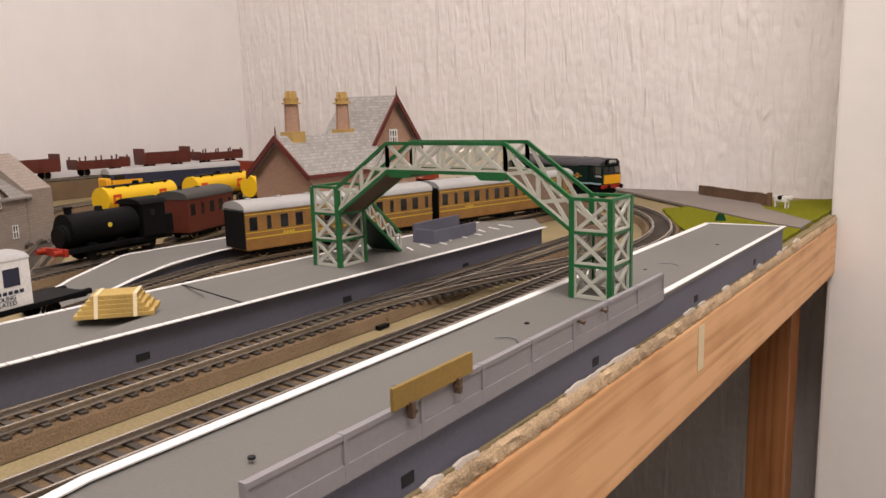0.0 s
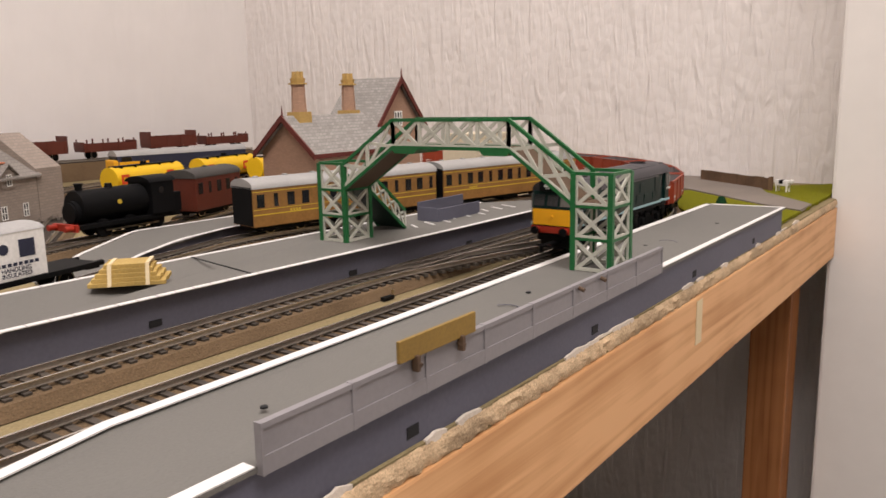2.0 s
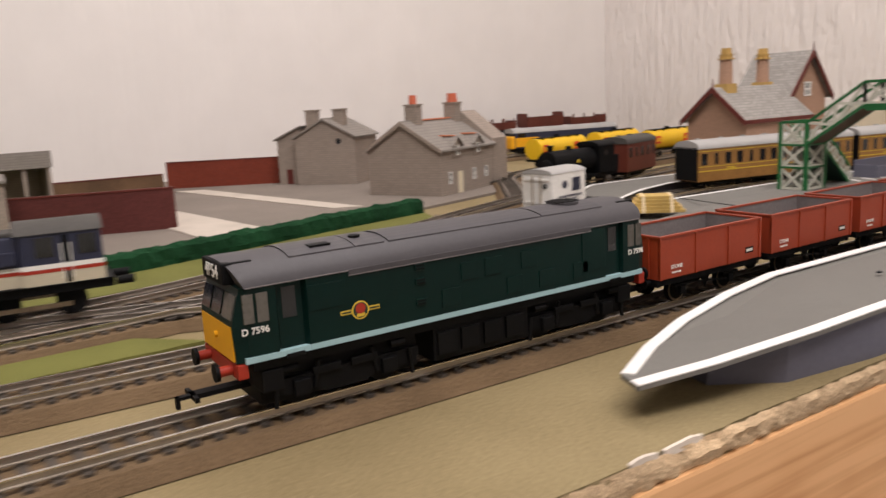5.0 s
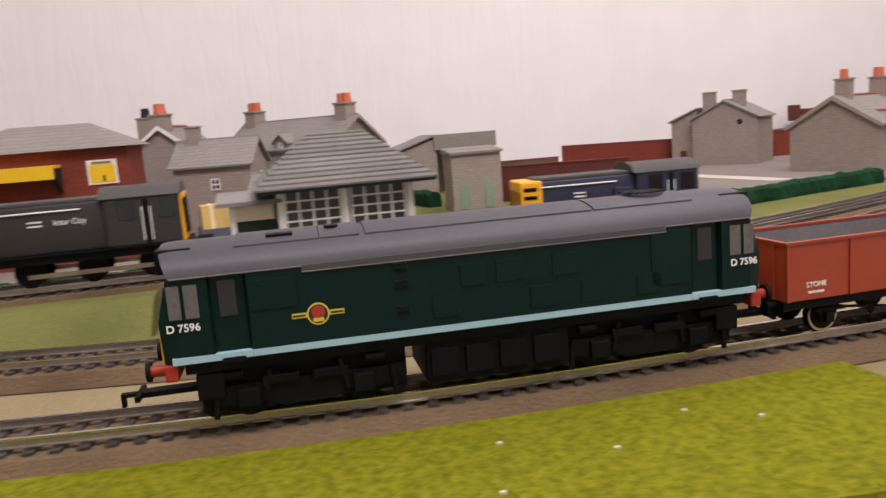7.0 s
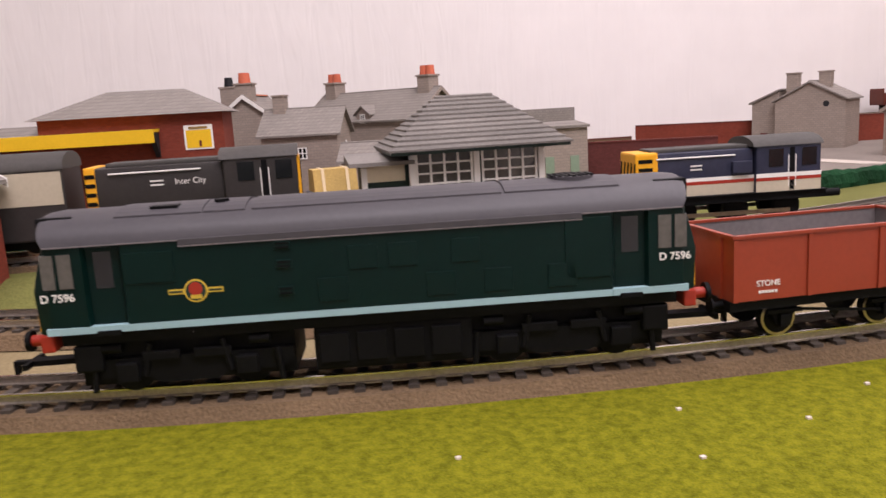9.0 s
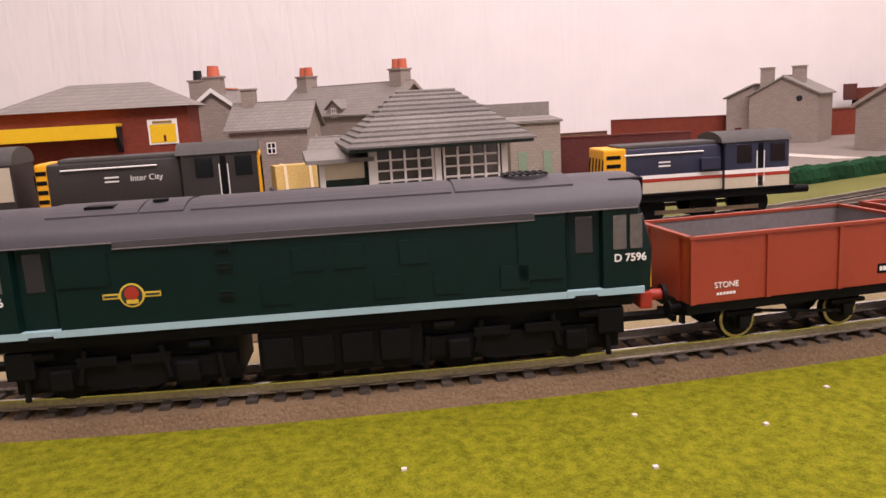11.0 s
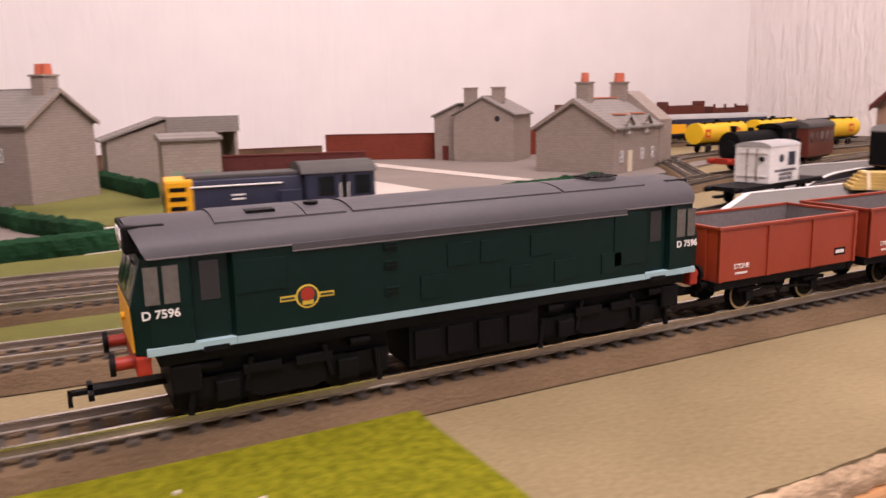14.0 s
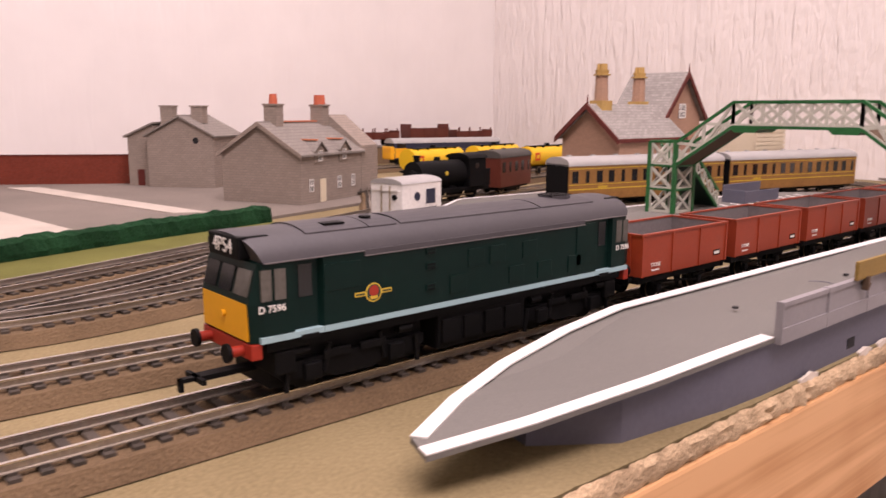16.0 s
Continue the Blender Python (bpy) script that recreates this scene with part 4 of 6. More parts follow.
    for ya, yb in ((-h + 0.0235, -h + 0.0485), (-h + 0.0490, -h + 0.061), (-h + 0.063, h - 0.0575), (h - 0.0565, h - 0.022)):
        pn = B()
        xs = [-0.0125 + 0.025 * i / 8 for i in range(9)]
        for i in range(8):
            a, b = xs[i], xs[i + 1]
            vs = [pn.verts.new((x, yy, lift(x) + e)) for x, yy, e in ((a, ya, 0.0003), (b, ya, 0.0003), (b, yb, 0.0003), (a, yb, 0.0003))]
            pn.faces.new(vs)
        bmesh.ops.remove_doubles(pn, verts=pn.verts, dist=1e-6)
        ed = [e for e in pn.edges if e.is_boundary]
        ex = bmesh.ops.extrude_edge_only(pn, edges=ed)
        for v in (g for g in ex["geom"] if isinstance(g, bmesh.types.BMVert)):
            v.co.z -= 0.0007
        part("roof_panel", pn, M_LOCOROOF, roof, "raised roof panel")
    part("exhaust_grille", box(B(), 0.0045, 0.0090, -h + 0.033, -h + 0.041, lift(0.0062) - 0.001, lift(0.0085) + 0.0010), M_BLACK, roof, "dark roof grille")
    part("roof_cap", rod(B(), (0.004, -h + 0.053, Z2 - 0.002), (0.004, -h + 0.053, Z2 + 0.0008), 0.0022, 14), M_BLACK, roof, "dark round roof cap")
    fan = B()
    rod(fan, (0, h - 0.034, Z2 - 0.001), (0, h - 0.034, Z2 + 0.0009), 0.0072, 28)
    f = part("fan_ring", fan, M_LOCOROOF, roof, "radiator fan ring", True)
    for k in range(-3, 4):
        part("fan_bar", box(B(), -0.0066 + abs(k) * 0.0008, 0.0066 - abs(k) * 0.0008, h - 0.034 + k * 0.002 - 0.0006, h - 0.034 + k * 0.002 + 0.0006, Z2 + 0.0008, Z2 + 0.0013), M_BLACK, f)
    for sx in (-1, 1):
        part("stripe", box(B(), min(sx * w, sx * (w + 0.00022)), max(sx * w, sx * (w + 0.00022)), -h + 0.0262, h - 0.0262, Z0 - 0.0002, Z0 + 0.0018), M_STRIPE, lo, "pale blue stripe")
        # grey gutter steps down along the middle of each side
        part("gutter", box(B(), min(sx * (w - 0.0004), sx * (w + 0.0004)), max(sx * (w - 0.0004), sx * (w + 0.0004)), -h + 0.0425, h - 0.035, Z1 - 0.0013, Z1 + 0.0006, 0.0002), M_LOCOROOF, lo, "grey roof gutter")
        part("rain_strip", box(B(), min(sx * w, sx * (w + 0.0006)), max(sx * w, sx * (w + 0.0006)), -h + 0.0425, h - 0.035, Z1 - 0.0016, Z1 - 0.0013), M_WAGONIN, lo, "thin pale gutter edge")
        for ya, yb in ((-h + 0.005, -h + 0.0425), (h - 0.035, h - 0.005)):
            part("rain_strip", box(B(), min(sx * w, sx * (w + 0.0005)), max(sx * w, sx * (w + 0.0005)), ya, yb, Z1 + 0.0001, Z1 + 0.0004), M_WAGONIN, lo)
        for yy in (-h + 0.0205, h - 0.0205):
            part("cab_step", box(B(), min(sx * (w - 0.002), sx * (w + 0.0005)), max(sx * (w - 0.002), sx * (w + 0.0005)), yy - 0.0034, yy + 0.0034, Z0 - 0.0012, Z0 + 0.0004, 0.0002), M_BLACK, lo, "black cab step")
        for zz in (0.0430, 0.0375, 0.0296):
            lv = part("louvre", box(B(), min(sx * w, sx * (w + 0.0006)), max(sx * w, sx * (w + 0.0006)), -h + 0.0695, -h + 0.0740, zz - 0.0013, zz + 0.0013, 0.0003), M_LOCO, lo, "small louvred intake")
            for q in (-1, 1):
                part("louvre_slot", box(B(), min(sx * w, sx * (w + 0.0007)), max(sx * w, sx * (w + 0.0007)), -h + 0.0700, -h + 0.0735, zz + q * 0.0006 - 0.0003, zz + q * 0.0006 + 0.0003), M_BLACK, lv)
        for yy, z0, z1, wd in ((-h + 0.0335, 0.0345, 0.0435, 0.0145), (-h + 0.0945, 0.0345, 0.0415, 0.0085), (-h + 0.106, 0.0345, 0.0415, 0.0085), (-h + 0.1244, 0.0345, 0.0415, 0.0085), (-h + 0.0853, 0.0255, 0.0325, 0.0085),
                               (-h + 0.1168, 0.0250, 0.0320, 0.0085), (-h + 0.1337, 0.0250, 0.0320, 0.0085), (-h + 0.1528, 0.0250, 0.0320, 0.0085), (h - 0.0335, Z0 + 0.006, Z1 - 0.001, 0.0135)):
            part("body_panel", box(B(), min(sx * w, sx * (w + 0.0004)), max(sx * w, sx * (w + 0.0004)), yy - wd / 2, yy + wd / 2, z0, z1, 0.00015), M_LOCO, lo, "raised panel or grille")
        # round emblem with side wings
        ey, ez = -h + 0.0461, 0.0314
        em = part("emblem", rod(B(), (sx * w, ey, ez), (sx * (w + 0.0002), ey, ez), 0.0034, 20), M_GOLD, lo, "round gold ringed emblem with red centre and outlined side bars")
        part("emblem_field", rod(B(), (sx * (w + 0.0001), ey, ez), (sx * (w + 0.0003), ey, ez), 0.0029, 18), M_DKGREEN, em)
        part("emblem_shape", rod(B(), (sx * (w + 0.0001), ey, ez + 0.0006), (sx * (w + 0.0004), ey, ez + 0.0006), 0.0020, 12), M_RED, em)
        part("emblem_base", box(B(), min(sx * w, sx * (w + 0.0004)), max(sx * w, sx * (w + 0.0004)), ey - 0.0016, ey + 0.0016, ez - 0.0023, ez - 0.0011), M_GOLD, em)
        for d in (-1, 1):
            part("emblem_bar", box(B(), min(sx * w, sx * (w + 0.0002)), max(sx * w, sx * (w + 0.0002)), ey + d * 0.0056 - 0.0022, ey + d * 0.0056 + 0.0022, ez - 0.00075, ez + 0.00075), M_GOLD, em)
            part("bar_field", box(B(), min(sx * w, sx * (w + 0.0003)), max(sx * w, sx * (w + 0.0003)), ey + d * 0.0056 - 0.0019, ey + d * 0.0056 + 0.0019, ez - 0.0003, ez + 0.0003), M_DKGREEN, em)
    # underframe, tanks, bogies
    part("underframe", box(B(), -w + 0.002, w - 0.002, -h + 0.006, h - 0.006, Z0 - 0.004, Z0 - 0.0001), M_BLACK, lo, "black underframe")
    part("fuel_tank", box(B(), -w + 0.003, w - 0.003, -0.0190, 0.0285, 0.0035, Z0 - 0.0042, 0.001), M_BLACK, lo, "black fuel tank")
    for k in range(4):
        part("tank_box", box(B(), w - 0.0032, w - 0.0018, -0.0175 + k * 0.0112, -0.0085 + k * 0.0112, 0.006, Z0 - 0.006, 0.0004), M_BLACK, lo)
    for s in (-1, 1):
        part("sand_box", box(B(), -0.0168, 0.0168, min(s * (h - 0.0165), s * (h - 0.0085)), max(s * (h - 0.0165), s * (h - 0.0085)), 0.0085, Z0 - 0.0045, 0.0008), M_BLACK, lo, "black box behind the buffer beam")
        bg = part("bogie", box(B(), -0.0122, 0.0122, s * 0.0565 - 0.0315, s * 0.0565 + 0.0315, 0.0032, Z0 - 0.0042), M_BLACK, lo, "black bogie")
        for sx in (-1, 1):
            fr = B()
            prism(fr, [(s * 0.0565 - 0.031, 0.0085), (s * 0.0565 - 0.028, 0.0055), (s * 0.0565 - 0.012, 0.0055), (s * 0.0565 - 0.008, 0.0035), (s * 0.0565 + 0.008, 0.0035), (s * 0.0565 + 0.012, 0.0055), (s * 0.0565 + 0.028, 0.0055), (s * 0.0565 + 0.031, 0.0085), (s * 0.0565 + 0.031, 0.0115), (s * 0.0565 - 0.031, 0.0115)], "x", sx * 0.0125, sx * 0.0148)
            part("side_frame", fr, M_BLACK, bg, "black bogie side frame")
            for k in (-1, 1):
                part("axle_box", box(B(), min(sx * 0.0145, sx * 0.0168), max(sx * 0.0145, sx * 0.0168), s * 0.0565 + k * 0.0175 - 0.0032, s * 0.0565 + k * 0.0175 + 0.0032, 0.0045, 0.0105, 0.0006), M_BLACK, bg)
                part("spring", box(B(), min(sx * 0.0145, sx * 0.016), max(sx * 0.0145, sx * 0.016), s * 0.0565 + k * 0.0075 - 0.0055, s * 0.0565 + k * 0.0075 + 0.0055, 0.0105, 0.0135, 0.0005), M_BLACK, bg)
                part("damper", rod(B(), (sx * 0.0152, s * 0.0565 + k * 0.0125, 0.0060), (sx * 0.0152, s * 0.0565 + k * 0.0105, 0.0158), 0.0009), M_BLACK, bg)
                part("brake_cylinder", rod(B(), (sx * 0.0150, s * 0.0565 + k * 0.0215 - 0.003, 0.0150), (sx * 0.0150, s * 0.0565 + k * 0.0215 + 0.003, 0.0150), 0.0016, 10), M_BLACK, bg, "", True)
                part("sand_pipe", rod(B(), (sx * 0.0155, s * 0.0565 + k * 0.0275, 0.002), (sx * 0.0155, s * 0.0565 + k * 0.0265, 0.012), 0.0009), M_BLACK, bg)
        for k in (-1, 1):
            for sx in (-1, 1):
                part("wheel", rod(B(), (sx * 0.0072, s * 0.0565 + k * 0.0175, 0.0068), (sx * 0.0104, s * 0.0565 + k * 0.0175, 0.0068), 0.0068, 20), M_BLACK, bg, "black wheel", True)
    return lo


def build_wagon():
    wg = thing("mineral_wagon", "bauxite red steel open mineral wagon with grey interior", "wagon", "mineral wagons in the train")
    hl, w, zb, zt, t = 0.0385, 0.0172, 0.0145, 0.0345, 0.0007
    for sx in (-1, 1):
        sd = part("side", box(B(), min(sx * w, sx * (w - t)), max(sx * w, sx * (w - t)), -hl, hl, zb, zt), M_WAGON, wg, "bauxite red side")
        for yy in (-hl + 0.0006, -0.0125, 0.0125, hl - 0.0006):
            part("rib", box(B(), min(sx * w, sx * (w + 0.0007)), max(sx * w, sx * (w + 0.0007)), yy - 0.0007, yy + 0.0007, zb, zt - 0.0004), M_WAGON, sd)
        part("capping", box(B(), sx * (w - t / 2) - 0.0009, sx * (w - t / 2) + 0.0009, -hl - 0.0004, hl + 0.0004, zt, zt + 0.0009), M_WAGON, sd)
        part("inner_side", box(B(), min(sx * (w - t), sx * (w - t - 0.0003)), max(sx * (w - t), sx * (w - t - 0.0003)), -hl + t, hl - t, zb, zt + 0.0005), M_WAGONIN, sd, "grey inside face")
        md = SIDE_R if sx > 0 else SIDE_L
        words("lettering", "STONE", 0.0026, M_WHITE, sd, at(sx * (w + 0.00012), -0.0265 * sx, zb + 0.0052) @ md, "white lettering STONE")
        text_bars(sd, at(sx * (w + 0.00008), -0.0265 * sx, zb + 0.0026) @ md, 6, 0.0011, 0.0008, M_WHITE)
        part("number_panel", box(B(), min(sx * w, sx * (w + 0.0002)), max(sx * w, sx * (w + 0.0002)), sx * 0.0295 - 0.0032, sx * 0.0295 + 0.0032, zb + 0.0035, zb + 0.0065), M_BLACK, sd, "black number panel")
        text_bars(sd, at(sx * (w + 0.00025), 0.0295 * sx, zb + 0.005) @ md, 4, 0.0013, 0.0014, M_WHITE)
    for s in (-1, 1):
        en = part("end", box(B(), -w, w, min(s * hl, s * (hl - t)), max(s * hl, s * (hl - t)), zb, zt), M_WAGON, wg, "bauxite red end")
        part("capping", box(B(), -w, w, s * (hl - t / 2) - 0.0009, s * (hl - t / 2) + 0.0009, zt, zt + 0.0009), M_WAGON, en)
        part("inner_end", box(B(), -w + t, w - t, min(s * (hl - t), s * (hl - t - 0.0003)), max(s * (hl - t), s * (hl - t - 0.0003)), zb, zt + 0.0005), M_WAGONIN, en)
        for sx in (-0.6, 0.6):
            part("rib", box(B(), sx * w - 0.0008, sx * w + 0.0008, min(s * hl, s * (hl + 0.0007)), max(s * hl, s * (hl + 0.0007)), zb, zt - 0.0004), M_WAGON, en)
        part("headstock", box(B(), -w + 0.001, w - 0.001, min(s * (hl - 0.002), s * (hl + 0.0004)), max(s * (hl - 0.002), s * (hl + 0.0004)), zb - 0.0036, zb - 0.0001), M_BLACK, wg, "black headstock")
        for sx in (-1, 1):
            bf = part("buffer", rod(B(), (sx * 0.0115, s * hl, zb - 0.0018), (sx * 0.0115, s * (hl + 0.0040), zb - 0.0018), 0.0012, 10), M_BLACK, wg, "", True)
            part("buffer_head", rod(B(), (sx * 0.0115, s * (hl + 0.0040), zb - 0.0018), (sx * 0.0115, s * (hl + 0.0048), zb - 0.0018), 0.0024, 12), M_BLACK, bf, "", True)
        part("coupling", box(B(), -0.002, 0.002, min(s * (hl - 0.004), s * (hl + 0.0042)), max(s * (hl - 0.004), s * (hl + 0.0042)), 0.0068, 0.0085), M_BLACK, wg)
    part("wagon_floor", box(B(), -w + t, w - t, -hl + t, hl - t, zb, zb + 0.0008), M_WAGONIN, wg, "grey floor")
    part("sole_bar", box(B(), -w + 0.0012, w - 0.0012, -hl + 0.002, hl - 0.002, zb - 0.0034, zb - 0.0001), M_BLACK, wg, "black underframe")
    for s in (-1, 1):
        wheelset(wg, s * 0.0185)
        for sx in (-1, 1):
            gd = prism(B(), [(s * 0.0185 - 0.0055, zb - 0.0034), (s * 0.0185 + 0.0055, zb - 0.0034), (s * 0.0185 + 0.0018, 0.004), (s * 0.0185 - 0.0018, 0.004)], "x", sx * 0.0122, sx * 0.0132)
            part("axle_guard", gd, M_BLACK, wg, "black axle guard")
            part("axle_box", box(B(), min(sx * 0.0130, sx * 0.0148), max(sx * 0.0130, sx * 0.0148), s * 0.0185 - 0.0018, s * 0.0185 + 0.0018, 0.0042, 0.0082, 0.0004), M_BLACK, wg)
            part("leaf_spring", box(B(), min(sx * 0.0130, sx * 0.0145), max(sx * 0.0130, sx * 0.0145), s * 0.0185 - 0.0062, s * 0.0185 + 0.0062, 0.0085, 0.0099, 0.0003), M_BLACK, wg)
    for sx in (-1, 1):
        part("brake_lever", bar(B(), (sx * 0.0142, -0.014, 0.0095), (sx * 0.0142, 0.016, 0.0062), 0.0009, 0.0006), M_BLACK, wg)
        part("v_hanger", prism(B(), [(-0.004, zb - 0.0034), (0.004, zb - 0.0034), (0, 0.0045)], "x", sx * 0.0125, sx * 0.0131), M_BLACK, wg)
    return wg


loco = build_loco()
wagon = build_wagon()
WAGONS = [wagon] + [copy_thing(wagon, at(0, 0, 0)) for _ in range(7)]
for i, wgn in enumerate(WAGONS[1:]):
    wgn.name = "mineral_wagon"


# ---- goods on the platforms ----
logs = thing("log_stack", "stack of yellow timber planks tied with cream straps", "timber stack", m=pose(-0.361, 0.341, ZP, 0, 0, -42))
for r in range(5):
    f = 1 - 0.075 * r
    for k in range(6):
        xx = (k - 2.5) * 0.0046 * f
        part("plank", box(B(), xx - 0.00222 * f, xx + 0.00222 * f, -0.0215 + 0.0024 * r + random.uniform(-.0006, .0006), 0.0215 - 0.0024 * r + random.uniform(-.0006, .0006), r * 0.0025, r * 0.0025 + 0.00245, 0.0003), M_LOG, logs)
for yy in (-0.009, 0.012):
    sb_ = B()
    line = [(-0.0146, 0.0), (-0.0098, 0.0122), (0.0098, 0.0122), (0.0146, 0.0)]
    for a, b in zip(line, line[1:]):
        bar(sb_, (a[0], yy, a[1] + 0.0003), (b[0], yy, b[1] + 0.0003), 0.0022, 0.0008, (0, 1, 0))
    part("strap", sb_, M_STRAP, logs, "cream strap")
dock = thing("stair_surround", "low grey plastic walls round a platform subway", "railing", m=at(-0.346, 0.652, ZP))
for x0, x1, y0, y1, h in ((-0.010, 0.010, -0.035, -0.0336, 0.012), (0.0095, 0.0110, -0.035, 0.030, 0.011), (-0.0115, -0.0100, -0.035, 0.034, 0.016)):
    part("panel", box(B(), x0, x1, y0, y1, 0, h, 0.0003), M_PLATSIDE, dock, "blue-grey plastic panel")


# ---- carriages ----
def coach(name, label, L, W, body_m, roof_m, group="", windows=9, end_dark=True, height=0.034, z0=0.008, line_m=None, arch=0.008):
    c = thing(name, label, "carriage", group)
    h = L / 2
    part("body", box(B(), -W, W, -h, h, z0, z0 + height, 0.0008), body_m, c)
    rf = B()
    prof = [(-(W + 0.0006) * math.cos(math.pi * i / 10), z0 + height + arch * math.sin(math.pi * i / 10) ** 0.8) for i in range(11)]
    prism(rf, prof + [(W + 0.0006, z0 + height - 0.0006), (-W - 0.0006, z0 + height - 0.0006)], "y", -h - 0.0006, h + 0.0006)
    roof = part("roof", rf, roof_m, c, "", True)
    for k in range(int(L / 0.03)):
        part("vent", box(B(), -0.002, 0.002, -h + 0.012 + k * 0.03, -h + 0.016 + k * 0.03, z0 + height + arch - 0.0004, z0 + height + arch + 0.0012, 0.0003), roof_m, roof)
    for sx in (-1, 1):
        for k in range(windows):
            yy = -h + L * (k + 0.5) / windows
            ww = (0.0075, 0.0042, 0.0075)[k % 3]
            part("window", box(B(), min(sx * W, sx * (W + 0.0002)), max(sx * W, sx * (W + 0.0002)), yy - ww / 2, yy + ww / 2, z0 + height * 0.50, z0 + height * 0.84), M_GLASSDARK, c, "dark window")
        if line_m:
            for zz, tt in ((0.44, 0.0006), (0.90, 0.0006), (0.30, 0.0010)):
                part("lining", box(B(), min(sx * W, sx * (W + 0.00015)), max(sx * W, sx * (W + 0.00015)), -h, h, z0 + height * zz, z0 + height * zz + tt), line_m, c, "gold lining")
            text_bars(c, at(sx * (W + 0.0001), -h * 0.6, z0 + height * 0.37) @ (SIDE_R if sx > 0 else SIDE_L), 4, 0.003, 0.0022, line_m)
    if end_dark:
        for s in (-1, 1):
            part("gangway", box(B(), -W * 0.93, W * 0.93, min(s * h, s * (h + 0.0006)), max(s * h, s * (h + 0.0006)), z0 + 0.001, z0 + height + 0.001), M_BLACK, c, "black carriage end")
    part("underframe", box(B(), -W + 0.003, W - 0.003, -h + 0.004, h - 0.004, z0 - 0.0025, z0 - 0.0001), M_BLACK, c)
    for s in (-1, 1):
        if L > 0.15:
            for k in (-1, 1):
                wheelset(c, s * (h - 0.036) + k * 0.016)
            for sx in (-1, 1):
                part("bogie_frame", box(B(), min(sx * 0.012, sx * 0.014), max(sx * 0.012, sx * 0.014), s * (h - 0.036) - 0.024, s * (h - 0.036) + 0.024, 0.0035, 0.0075, 0.0005), M_BLACK, c)
        else:
            wheelset(c, s * h * 0.55)
    part("battery_box", box(B(), -0.012, 0.012, -0.012, 0.012, 0.0015, z0 - 0.0027), M_BLACK, c)
    return c


def toward(x0, y0, x1, y1, z=RAILZ):
    return Matrix.Translation(((x0 + x1) / 2, (y0 + y1) / 2, z)) @ Matrix.Rotation(math.atan2(-(x1 - x0), y1 - y0), 4, "Z")


c1 = coach("passenger_coach", "varnished teak coach with pale grey roof and gold lining", 0.214, 0.0185, M_TEAK, M_ROOFGREY, "teak coaches in the bay", 14, line_m=M_GOLD)
c1.matrix_basis = toward(-0.486, 0.532, -0.444, 0.742)
c2 = copy_thing(c1, toward(-0.441, 0.752, -0.392, 0.96))
c2.name = "passenger_coach"

# brown compartment coach behind the tank engine
bc = coach("brown_van", "dark crimson-brown four-wheel coach with dark roof", 0.082, 0.0185, M_BROWNCOACH, M_ROOFDARK, "", 5, False, 0.034, line_m=None)
bc.matrix_basis = toward(-0.622, 0.566, -0.648, 0.645)

# cream and brown parcels van and shunters in the yard
van = coach("parcels_van", "cream and dark brown bogie parcels van with grey roof", 0.20, 0.0180, M_CHARCOAL, M_ROOFDARK, "", 3, False, 0.036)
van.matrix_basis = toward(-0.424, -0.676, -0.424, -0.476, 0.026) @ Matrix.Diagonal((1.0, 1.0, 1.02, 1))
for sx in (-1, 1):
    part("cream_panel", box(B(), min(sx * 0.018, sx * 0.0183), max(sx * 0.018, sx * 0.0183), -0.099, 0.099, 0.026, 0.0425), M_STONEGREY, van, "cream upper panel")
    for k in (0.05, 0.058):
        part("bar_window", box(B(), min(sx * 0.0183, sx * 0.0186), max(sx * 0.0183, sx * 0.0186), k - 0.0018, k + 0.0018, 0.029, 0.040), M_BLACK, van, "dark narrow window")


